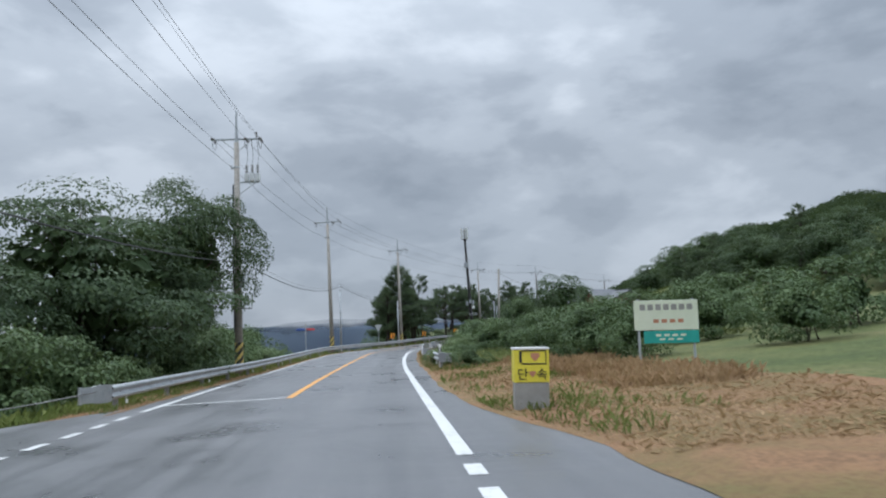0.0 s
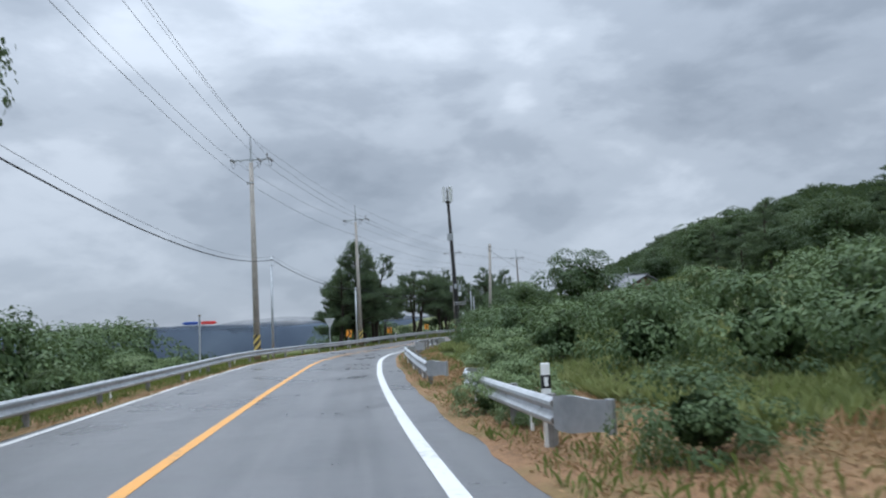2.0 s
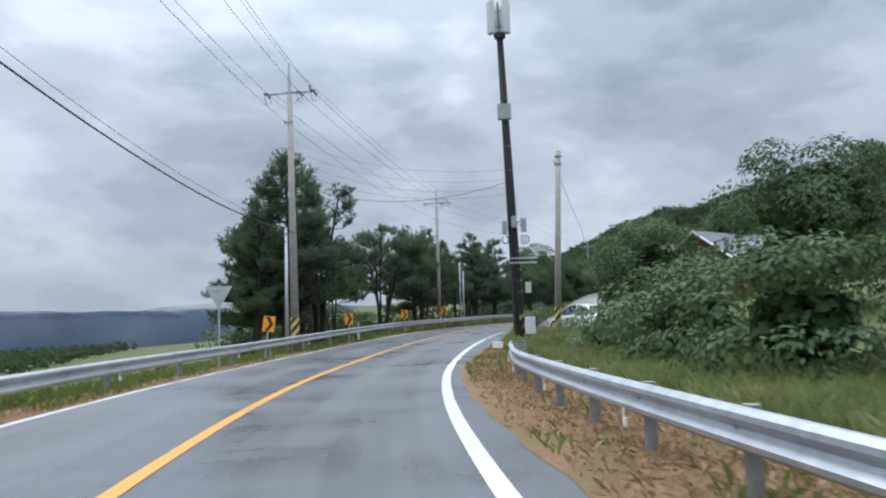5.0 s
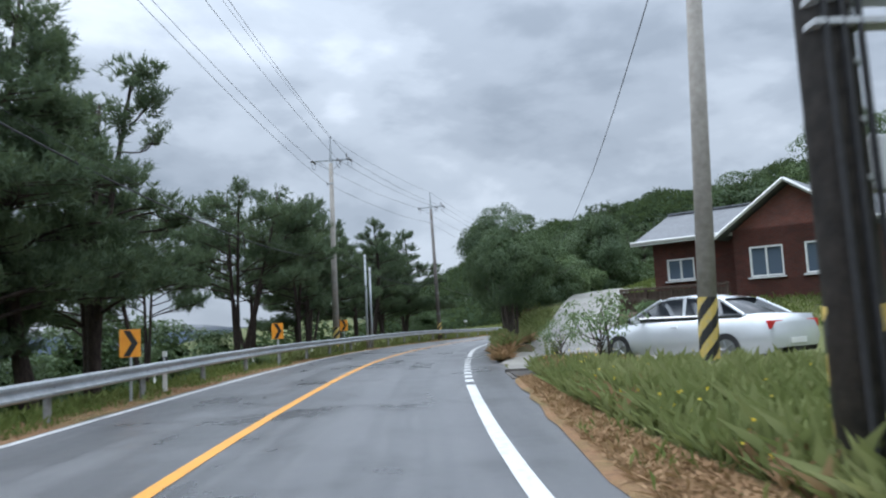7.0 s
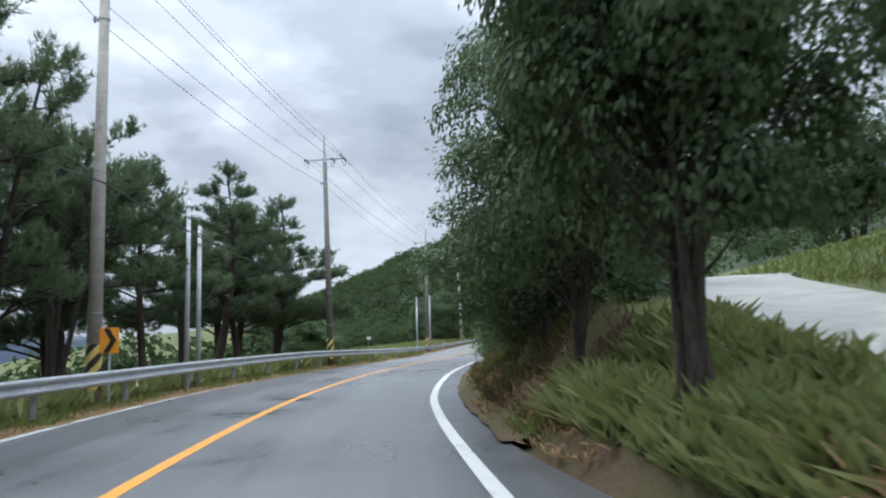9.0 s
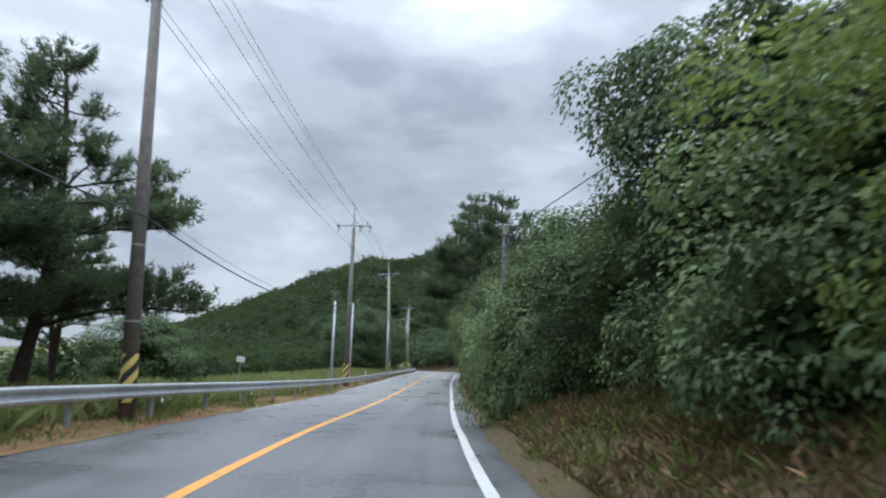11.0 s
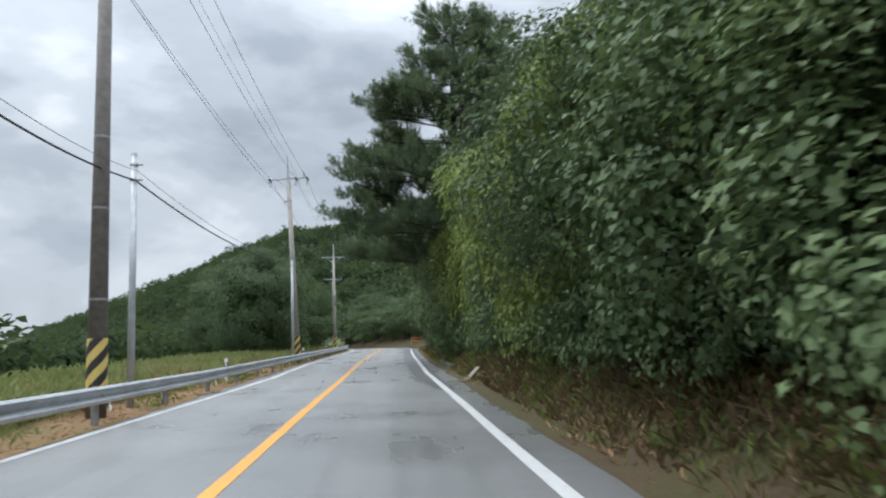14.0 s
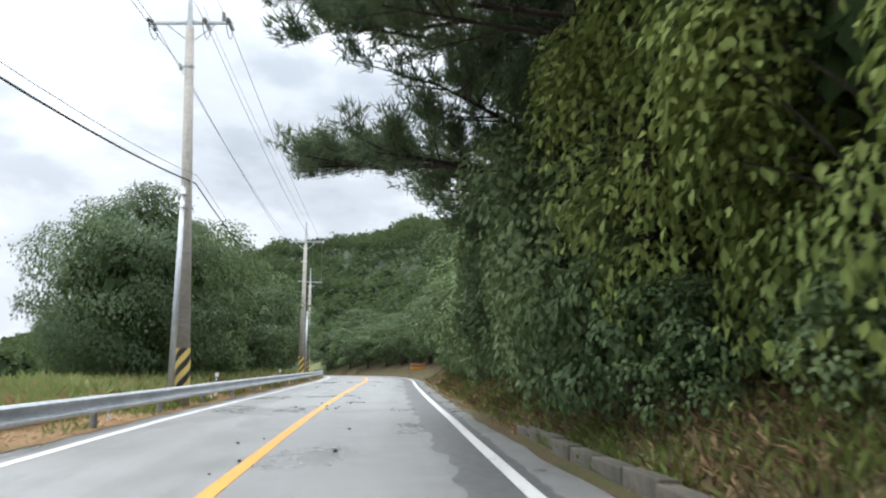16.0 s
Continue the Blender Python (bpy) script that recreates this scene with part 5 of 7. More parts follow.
def pine_tree(seed, tall, spread, foot, tiers, lean=(0.0, 0.0), forks=1, name="pine_tree", twigs=12, taper=1.0, rise=0.22, needle=0.019, blades=8):
    """A pine: dark bent trunk, limbs that lift towards their ends, upright twigs ringed with needles."""
    rng = np.random.default_rng(seed)
    ob = new(name)
    ob.empty_display_size = 0.3
    verts, faces, c_all, w_all = [], [], [], []
    for k in range(forks):
        ang = 2 * math.pi * k / forks + rng.uniform(0, 1)
        off = np.array((math.cos(ang), math.sin(ang))) * (0.34 * spread if forks > 1 else 0.0)
        top = np.array((lean[0] + off[0], lean[1] + off[1], tall * rng.uniform(0.84, 0.97) if k else tall))
        trunk = limb_points(rng, (0, 0, -0.3), top, 0.24, 9)
        tr = np.array(trunk)
        r0 = 0.020 * tall / forks**0.3
        tube(verts, faces, trunk, list(np.linspace(r0 * 1.15, 0.03, 9)), 9)
        for i in range(tiers):
            f = (i + rng.uniform(0, 0.8)) / tiers
            z = foot + (top[2] - 0.35 - foot) * f
            t = (z + 0.3) / (top[2] + 0.3)
            q = np.array([np.interp(t, np.linspace(0, 1, 9), tr[:, c]) for c in range(3)])
            reach = spread * (0.16 + 0.84 * (1.0 - f**1.5 * taper)) * rng.uniform(0.5, 1.12) * (0.75 if forks > 1 else 1.0)
            a = rng.uniform(0, 2 * math.pi) if forks == 1 else ang + rng.normal(0, 1.2)
            e = q + (math.cos(a) * reach, math.sin(a) * reach, rise * reach + rng.uniform(-0.2, 0.3))
            arm = limb_points(rng, q, e, 0.15, 6)
            tube(verts, faces, arm, list(np.linspace(min(r0 * 0.34, 0.058) * (1 - 0.6 * f), 0.012, 6)), 5)
            arm = np.array(arm)
            out = unit(e - q)
            # each bough is a flat fan of twigs, set with upright shoots
            fan = [(arm[2], arm[-1] - arm[2])]
            for _ in range(2 + int(reach * twigs * 0.16)):
                u = rng.uniform(0.28, 0.95)
                root = np.array([np.interp(u, np.linspace(0, 1, 6), arm[:, m]) for m in range(3)])
                swing = rng.choice((-1, 1)) * rng.uniform(0.35, 1.15)
                way = np.array((out[0] * math.cos(swing) - out[1] * math.sin(swing), out[0] * math.sin(swing) + out[1] * math.cos(swing), rng.uniform(-0.02, 0.30)))
                fan.append((root, way * reach * rng.uniform(0.22, 0.46) * (1.25 - 0.5 * u)))
            for root, way in fan:
                far = float(np.linalg.norm(way))
                tube(verts, faces, [tuple(root), tuple(root + way * 0.55), tuple(root + way)], [0.016, 0.011, 0.006], 4)
                n = max(3, int(far / 0.125))
                k = np.sqrt(rng.uniform(0.06, 1.0, n))[:, None]
                base = root + way * k + rng.normal(0, 0.05, (n, 3))
                up = unit(unit(way) * 0.55 + rng.normal(0, 0.30, (n, 3)) + (0, 0, 0.75))
                long = rng.uniform(0.26, 0.52, n)
                for g in (0.2, 0.6, 1.0):
                    c_all.append(base + up * (long * g)[:, None])
                    w_all.append(up)
        n = 16
        way = unit(rng.normal(0, 1, (n, 3)) * (0.7, 0.7, 0.2) + (0, 0, 0.9))
        for g in (0.2, 0.5, 0.8):
            c_all.append(top - (0, 0, 0.55) + way * g)
            w_all.append(way)
    mesh_object("trunk", verts, faces, M["pine_bark"], ob, True)
    cloud_mesh("needles", *tuft_arrays(rng, np.concatenate(c_all), np.concatenate(w_all), blades, 0.19, needle), M["needle"], ob)
    return ob


def tuft_arrays(rng, centre, way, blades, length, wide):
    """Brushes of needles: narrow triangles fanning from each centre."""
    n = len(centre)
    u = unit(way[:, None, :] * 1.0 + rng.normal(0, 0.62, (n, blades, 3)))
    side = unit(np.cross(u, rng.normal(0, 1, (n, blades, 3))))
    root = centre[:, None, :] + rng.normal(0, 0.035, (n, blades, 3))
    tip = root + u * length * rng.uniform(0.7, 1.3, (n, blades, 1))
    w = side * wide
    v = np.stack([root - w, root + w, tip], 2).reshape(-1, 3)
    return v, np.arange(len(v)).reshape(-1, 3)


def put(proto, s, d, turn, k=1.0, kz=None, label="", category="tree", group="", sink=0.0, used=set()):
    """Stands a tree on the ground; the first use takes the model itself, later ones a copy."""
    m = Matrix.Translation(at(s, d, None, -sink)) @ pose(0, 0, 0, 0, 0, turn)
    if proto.name in used:
        ob = copy_thing(proto, m)
    else:
        used.add(proto.name)
        ob = proto
        ob.matrix_basis = m
    ob.scale = (k, k, kz or k)
    return tagged(ob, label, category, group)


PINES = [
    pine_tree(11, 9.2, 3.2, 1.9, 42, (0.3, 0.2), 1, twigs=19),
    pine_tree(12, 7.6, 3.8, 3.3, 13, (0.7, -0.3), 4, taper=0.55, twigs=12),
    pine_tree(13, 11.8, 3.5, 2.6, 46, (-0.3, 0.4), 1, twigs=17),
    pine_tree(14, 8.2, 2.7, 2.4, 18, (-0.4, 0.3), 2, taper=0.75, twigs=16),
    pine_tree(15, 14.2, 5.6, 2.9, 58, (-0.3, 0.3), 1, twigs=16, taper=0.9, rise=0.04, needle=0.012, blades=11),
]
LEFT_PINES = [
    (0, 96.0, -7.4, 20, 1.08, 1.17), (0, 98.4, -6.9, 140, 1.15, 1.12), (3, 95.0, -8.4, 200, 1.05, 1.0), (3, 101.4, -7.0, 250, 1.25, 1.16), (0, 98.2, -10.2, 300, 0.9, 0.9), (3, 103.4, -8.2, 60, 1.1, 0.98), (0, 99.6, -9.6, 210, 0.95, 0.86),
    (1, 114.6, -7.6, 10, 1.08, 1.15), (1, 119.0, -8.8, 120, 1.02, 1.12), (1, 124.4, -7.5, 80, 0.84, 1.1), (1, 109.6, -9.4, 200, 0.8, 0.95), (3, 126.6, -8.4, 20, 1.15, 1.06), (3, 120.6, -6.6, 300, 0.9, 1.1),
    (0, 130.6, -7.6, 75, 0.85, 0.92), (3, 134.8, -8.0, 30, 1.1, 0.92), (0, 128.4, -9.8, 190, 0.9, 0.80), (2, 138.6, -8.2, 220, 0.9, 0.84), (3, 142.0, -9.6, 110, 1.0, 0.85), (0, 147.4, -8.3, 330, 1.15, 1.06), (0, 145.0, -9.6, 15, 1.2, 1.0), (0, 142.6, -8.4, 100, 1.1, 0.94), (3, 153.6, -10.5, 75, 1.0, 0.75),
]
for i, s, d, a, k, kz in LEFT_PINES:
    put(PINES[i], s, d, a, k, kz, "dark green pine with a bare lower trunk", "pine tree", "roadside pines")
for i, s, d, a, k, kz in ((4, 197.8, 5.2, 40, 1.18, 1.12), (4, 202.6, 5.2, 170, 1.12, 1.25), (2, 193.5, 10.5, 290, 0.9, 0.9), (0, 168.6, 8.6, 30, 1.25, 0.72), (2, 174.0, 9.6, 80, 0.85, 0.72), (4, 203.6, 7.9, 10, 0.95, 1.22), (2, 181.4, 8.4, 290, 1.1, 0.80), (2, 183.6, 8.2, 200, 0.95, 0.78), (0, 171.4, 9.6, 120, 1.0, 0.86), (0, 167.4, 11.0, 210, 1.1, 0.74), (2, 163.4, 13.0, 75, 0.95, 0.56), (0, 160.6, 13.6, 160, 1.15, 0.76), (2, 161.8, 15.4, 250, 1.0, 0.59)):
    put(PINES[i], s, d, a, k, kz, "tall pine leaning over the road from the bank", "pine tree", "pines on the bank")

TREES = {
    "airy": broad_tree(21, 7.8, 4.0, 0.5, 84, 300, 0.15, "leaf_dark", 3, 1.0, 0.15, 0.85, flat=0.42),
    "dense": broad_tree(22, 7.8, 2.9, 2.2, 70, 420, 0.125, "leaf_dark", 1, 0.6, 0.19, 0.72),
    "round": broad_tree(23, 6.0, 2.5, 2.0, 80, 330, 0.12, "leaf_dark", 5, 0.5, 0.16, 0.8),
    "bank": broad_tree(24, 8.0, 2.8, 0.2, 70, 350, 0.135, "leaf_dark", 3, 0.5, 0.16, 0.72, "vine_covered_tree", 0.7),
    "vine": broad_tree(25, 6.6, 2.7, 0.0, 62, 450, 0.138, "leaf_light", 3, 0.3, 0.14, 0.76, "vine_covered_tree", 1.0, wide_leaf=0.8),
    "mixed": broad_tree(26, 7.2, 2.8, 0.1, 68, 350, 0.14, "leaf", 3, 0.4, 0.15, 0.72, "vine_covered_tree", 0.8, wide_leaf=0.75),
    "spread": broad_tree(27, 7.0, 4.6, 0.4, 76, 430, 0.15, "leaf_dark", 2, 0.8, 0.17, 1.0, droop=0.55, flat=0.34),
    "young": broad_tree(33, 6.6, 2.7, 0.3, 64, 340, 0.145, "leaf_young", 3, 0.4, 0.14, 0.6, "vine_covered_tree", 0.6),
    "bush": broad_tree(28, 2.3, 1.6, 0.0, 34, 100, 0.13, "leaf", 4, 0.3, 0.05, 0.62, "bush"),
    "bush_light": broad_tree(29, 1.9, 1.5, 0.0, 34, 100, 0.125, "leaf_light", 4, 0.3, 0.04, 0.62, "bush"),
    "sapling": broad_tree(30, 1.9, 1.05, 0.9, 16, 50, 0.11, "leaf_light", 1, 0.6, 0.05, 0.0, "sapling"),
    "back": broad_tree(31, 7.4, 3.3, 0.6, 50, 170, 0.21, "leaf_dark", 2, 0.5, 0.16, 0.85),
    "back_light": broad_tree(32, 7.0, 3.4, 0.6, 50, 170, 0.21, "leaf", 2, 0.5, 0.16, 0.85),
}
# the open country before the bend, on the valley side
for key, s, d, a, k, kz in (("airy", 28.5, -8.9, 0, 1.18, 1.08), ("dense", 33.7, -6.75, 40, 1.05, 1.15), ("airy", 23.5, -12.0, 140, 0.95, 0.85)):
    put(TREES[key], s, d, a, k, kz, "leafy roadside tree with an open uneven crown" if key == "airy" else "dense dark green roadside tree", "tree", "trees on the valley side")
# round tree at the driveway, and others behind it
put(TREES["round"], 105.6, 5.0, 30, 0.50, 0.66, "round many-stemmed tree beside the concrete drive", "tree")
put(TREES["round"], 109.4, 4.9, 130, 0.62, 0.82, "round leafy tree on the bank", "tree", "trees beside the drive")
put(TREES["dense"], 113.6, 5.0, 130, 0.6, 0.70, "dense dark green tree on the bank", "tree", "trees beside the drive")
put(TREES["sapling"], 95.4, 5.9, 10, 0.75, 0.85, "small young tree in long grass", "sapling")
put(TREES["sapling"], 98.6, 5.6, 120, 0.42, 0.6, "small young tree in long grass", "sapling")
put(TREES["mixed"], 88.6, 10.75, 70, 0.78, 0.66, "big leafy shrub beside the yard", "tree", "shrubs by the house")
put(TREES["back"], 84.0, 15.5, 10, 0.9, 0.8, "dark tree above the big shrub", "tree", "shrubs by the house")
put(TREES["bank"], 136.5, 9.4, 10, 0.85, 0.66, "dark round-headed tree above the hedge", "tree", "trees on the bank", 0.3)
put(TREES["bank"], 130.5, 9.8, 80, 0.9, 0.74, "dark round-headed tree above the hedge", "tree", "trees on the bank", 0.3)
put(TREES["vine"], 145.7, 5.6, 200, 0.52, 0.52, "tall shrub hung with pale broad-leaved vines", "tree", "trees on the bank", 0.2)
put(TREES["vine"], 149.2, 5.4, 90, 0.52, 0.58, "tall shrub hung with pale broad-leaved vines", "tree", "trees on the bank", 0.2)
put(TREES["vine"], 146.6, 4.9, 300, 0.42, 0.62, "tall shrub hung with pale broad-leaved vines", "tree", "trees on the bank", 0.2)
put(TREES["bush_light"], 147.2, 4.5, 90, 0.75, 1.2, "pale green shrub at the foot of a pole", "bush", "undergrowth on the bank", 0.1)
put(TREES["dense"], 137.6, 7.9, 30, 0.88, 0.80, "airy dark tree leaning out over the road", "tree", "trees on the bank", 0.3)
put(TREES["bush"], 197.4, 4.9, 30, 0.8, 1.1, "low dark undergrowth at the foot of the trees", "bush", "undergrowth on the bank", 0.1)
BANK = [("bank", 118.4, 5.9), ("mixed", 122.6, 6.6), ("vine", 127.2, 7.9), ("young", 131.8, 7.7), ("vine", 134.4, 7.6), ("bank", 138.0, 7.8), ("bank", 142.2, 7.6), ("vine", 146.4, 7.6), ("mixed", 149.4, 7.6), ("bank", 153.4, 7.5), ("vine", 157.0, 7.0), ("vine", 160.6, 6.8), ("vine", 164.2, 6.6), ("vine", 168.0, 6.9), ("mixed", 171.6, 6.8), ("bank", 175.0, 6.6), ("young", 178.8, 6.6), ("bank", 182.4, 6.7), ("bank", 186.0, 6.9), ("young", 189.8, 6.9), ("young", 193.6, 6.9), ("young", 196.9, 6.8), ("vine", 201.0, 6.4), ("mixed", 205.0, 6.4), ("bank", 209.4, 6.5), ("vine", 213.6, 6.5), ("mixed", 218.0, 6.6), ("bank", 223.0, 6.6), ("back_light", 228.0, 6.8), ("back", 233.0, 6.9), ("back_light", 238.5, 7.0), ("back", 244.0, 7.0), ("back_light", 250.0, 7.0), ("back", 256.0, 7.0), ("back_light", 262.0, 7.0), ("back", 268.0, 7.0), ("back_light", 274.0, 6.6), ("back", 280.0, 6.4), ("back_light", 286.0, 6.2), ("back", 292.0, 6.0)]
TALL = {"young": 6.6, "bank": 8.0, "vine": 6.6, "mixed": 7.2, "back": 7.4, "back_light": 7.0}
rng = np.random.default_rng(5)
for i, s in enumerate(np.arange(117.5, 226, 2.7)):
    k = float(rng.uniform(0.5, 0.78))
    put(TREES["bush" if i % 4 else "bush_light"], float(s), 5.3 + float(rng.uniform(-0.2, 0.5)) + (0.6 if s < 148 else 0.0), float(rng.uniform(0, 360)), k, k * 1.1, "low dark undergrowth at the foot of the trees", "bush", "undergrowth on the bank", 0.1)
for key, s, d in BANK:
    k = float(rng.uniform(0.86, 1.0))
    top = float(np.interp(s, [119, 130, 136, 142, 146, 150, 155, 157.5, 163, 168, 176, 184, 190, 200, 212, 225, 300], [5.4, 5.2, 6.0, 4.9, 4.8, 7.2, 6.0, 4.8, 5.2, 5.8, 8.0, 8.8, 8.8, 8.2, 7.6, 7.2, 7.0])) * float(rng.uniform(0.95, 1.06))
    put(TREES[key], s, d - (0.45 if s > 150 else 0.1), float(rng.uniform(0, 360)), k, (top - 1.35) / TALL[key], "leafy tree with fresh yellow-green leaves above the bank" if key == "young" else "tall shrub hung with pale broad-leaved vines" if key == "vine" else "leafy tree with vines overhanging the road bank", "tree", "trees on the bank", 0.3)
for i, s in enumerate(np.arange(134.4, 300, 6.2)):
    key = ("back_light", "back", "back")[i % 3]
    kz = float(np.interp(s, [122, 140, 145, 170, 176, 300], [0.55, 0.5, 0.30, 0.30, 0.75, 0.9])) * float(rng.uniform(0.85, 1.1))
    put(TREES[key], float(s), 11.5 + float(rng.uniform(-1, 2)), float(rng.uniform(0, 360)), 1.0, kz, "leafy tree higher on the wooded bank", "tree", "trees on the bank", 0.4)
for i, (s, d) in enumerate(((97, 35), (104, 34), (110, 34), (117, 33), (124, 31), (90, 36), (101, 40), (113, 38), (130, 31), (83, 42), (130, 26), (94, 46), (72, 46), (62, 52), (136, 20), (118, 38), (106, 44), (126, 36))):
    put(TREES[("back", "back_light", "back")[i % 3]], s, d, float(rng.uniform(0, 360)), 1.0, float(rng.uniform(0.7, 0.9)), "dark woodland tree on the slope above the house", "tree", "trees above the house", 0.3)
for i, (s, d) in enumerate(((100, 33), (108, 31), (115, 28), (88, 40))):
    put(PINES[2], s, d, 70 * i, 0.8, 0.62, "pine standing out above the slope", "pine tree", "pines above the house")
for i, (s, d, k) in enumerate(((121.0, 15.0, 0.5), (123.5, 17.0, 0.6), (119.0, 20.0, 0.55), (116.0, 23.0, 0.6), (112.0, 25.5, 0.7), (120.0, 25.0, 0.9), (114.0, 12.5, 0.42), (111.5, 12.0, 0.45), (109.0, 11.4, 0.4))):
    put(TREES["bush_light"], s, d, 53.0 * i, k * 1.3, k * 0.7, "low rounded clump of pale green scrub in the meadow", "bush", "meadow scrub", 0.1)
# shrubs on the right before the house
for i, (key, s, d, k) in enumerate((("bush", 24.0, 10.6, 0.8), ("bush", 27.5, 9.9, 0.95), ("bush", 31.0, 10.2, 0.95), ("bush", 35.0, 9.6, 0.9), ("bush", 38.5, 8.8, 0.85), ("bush_light", 40.5, 5.9, 0.6), ("bush_light", 36.5, 5.4, 0.5), ("bush", 43.5, 8.0, 0.85), ("bush_light", 45.5, 6.6, 0.7), ("bush", 48.5, 7.8, 0.95), ("bush", 53.0, 8.0, 0.85), ("bush", 57.5, 8.6, 0.95), ("bush", 63.0, 8.6, 0.9), ("bush", 68.0, 8.2, 1.0), ("bush", 72.5, 8.2, 1.0), ("bush", 76.0, 8.8, 1.1), ("bush_light", 80.0, 7.6, 0.8), ("bush", 22.0, 15.0, 0.9), ("bush", 30.0, 15.5, 1.0), ("bush", 40.0, 14.5, 1.0), ("bush", 50.0, 13.5, 1.0), ("bush", 60.0, 14.0, 1.0), ("bush", 70.0, 13.0, 1.0), ("bush", 38.0, 18.0, 1.2), ("bush", 46.0, 17.5, 1.2), ("bush", 33.0, 20.5, 1.2), ("bush", 55.0, 18.0, 1.2), ("bush", 43.0, 22.0, 1.3), ("bush", 51.0, 23.0, 1.3), ("bush", 36.0, 12.0, 1.0), ("bush", 45.0, 11.0, 1.0), ("bush", 26.0, 19.0, 1.2), ("bush_light", 33.4, 4.9, 0.42), ("bush", 29.5, 5.6, 0.45), ("bush_light", 35.0, 4.6, 0.45))):
    put(TREES[key], s, d, 47.0 * i, k, k * 0.95, "pale green low shrub in the verge" if key == "bush_light" else "dark green shrub behind the dry verge", "bush", "shrubs beyond the verge", 0.1)
# low bushes behind the left rail
for i, (key, s, d, k) in enumerate((("bush", 40.0, -7.6, 1.2), ("bush", 43.0, -9.0, 1.45), ("bush", 47.0, -9.2, 1.5), ("bush", 51.0, -9.6, 1.4), ("bush", 55.0, -9.6, 1.2), ("bush", 60.0, -12.0, 1.7), ("bush_light", 54.0, -7.4, 0.8), ("bush", 64.0, -13.2, 1.9), ("bush", 69.0, -13.4, 1.9), ("bush_light", 47.0, -7.0, 0.7), ("bush", 22.0, -7.0, 1.0), ("bush_light", 25.0, -6.4, 0.8), ("bush", 19.0, -7.5, 1.1), ("bush", 27.5, -6.9, 1.0), ("bush", 31.0, -6.3, 0.9), ("bush_light", 60.0, -7.4, 0.6), ("bush_light", 72.0, -6.6, 0.5), ("bush_light", 105.0, -6.0, 0.5), ("bush_light", 111.0, -5.7, 0.5), ("bush_light", 117.0, -6.2, 0.55), ("bush", 104.0, -10.5, 0.9), ("bush", 120.0, -11.0, 1.2), ("bush", 14.0, -9.5, 1.3), ("bush", 10.0, -11.0, 1.3), ("bush", 109.0, -12.0, 1.6), ("bush", 113.0, -13.0, 1.8), ("bush", 106.0, -14.0, 1.8), ("bush", 118.0, -13.0, 1.7), ("bush_light", 133.0, -6.4, 0.5), ("bush_light", 129.0, -6.1, 0.5))):
    put(TREES[key], s, d, 61.0 * i, k, k, "low leafy bush behind the guardrail", "bush", "bushes behind the rail", 0.1)
# the valley side after the pines
for i, (key, s, d, k, kz) in enumerate((("spread", 216.5, -7.9, 0.78, 1.12), ("mixed", 161.5, -10.6, 0.8, 0.52), ("bank", 164.2, -11.5, 0.85, 0.46), ("spread", 225.0, -11.0, 0.8, 1.1), ("mixed", 224.0, -7.6, 1.0, 1.15), ("spread", 231.0, -9.0, 0.95, 0.95), ("mixed", 234.0, -7.6, 1.0, 1.1), ("back_light", 244.0, -9.0, 1.1, 1.0), ("back", 250.0, -8.0, 1.0, 1.0), ("back_light", 258.0, -8.0, 1.1, 1.0), ("back", 265.0, -7.5, 1.1, 1.0), ("back_light", 272.0, -7.0, 1.1, 1.0), ("back", 279.0, -7.0, 1.1, 1.0), ("back_light", 286.0, -7.0, 1.1, 1.0))):
    put(TREES[key], s, d, 33.0 * i, k, kz, "broad green tree with layered drooping boughs", "tree", "trees beyond the meadow", 0.2)
for i in range(10):
    s, d = float(rng.uniform(140, 300)), float(rng.uniform(-75, -22))
    put(TREES[("back", "back_light")[i % 2]], s, d, float(rng.uniform(0, 360)), 0.75, 0.5, "valley tree below the road", "tree", "valley trees", 0.3)


def canopy(name, count, seed, where, size, label, sprays=22, leaf=0.62):
    """A far wood: each tree a dome of leafy sprays, all in one object."""
    rng = np.random.default_rng(seed)
    spots = np.array([where(rng) for _ in range(count)])
    r = size * rng.uniform(0.6, 1.3, count)
    u = unit(rng.normal(0, 1, (count, sprays, 3)))
    u[..., 2] = np.abs(u[..., 2]) * 1.1 - 0.1
    c = spots[:, None, :] + u * r[:, None, None] * rng.uniform(0.75, 1.05, (count, sprays, 1)) * (1, 1, 1.15) + np.stack([0 * r, 0 * r, r * 0.5], 1)[:, None, :]
    v, t = leaf_arrays(rng, c.reshape(-1, 3), unit(u + (0, 0, 0.4)).reshape(-1, 3), size * leaf, size * leaf * 0.74)
    return tagged(cloud_mesh(name, v, t, M["far_wood"]), label, "woodland", kind="stuff")


def on_hill(rng):
    while True:
        s, d = rng.uniform(130, 830), rng.uniform(-150, 460)
        x, y = road_xy(s, d)
        if (d > 42 or s > 306) and hill(x, y) > 1.5:
            return float(x), float(y), float(ground_z(s, d))


canopy("hill_forest", 8200, 41, on_hill, 3.2, "dense dark green forest covering the hill", 30, 0.46)


def on_near_slope(rng):
    while True:
        s, d = rng.uniform(285, 470), rng.uniform(-70, 190)
        x, y = road_xy(s, d)
        if (d > 25 or s > 306) and hill(x, y) > 0.3:
            return float(x), float(y), float(ground_z(s, d))


canopy("slope_wood", 900, 45, on_near_slope, 2.9, "leafy wood on the near slope of the hill", 60, 0.36)


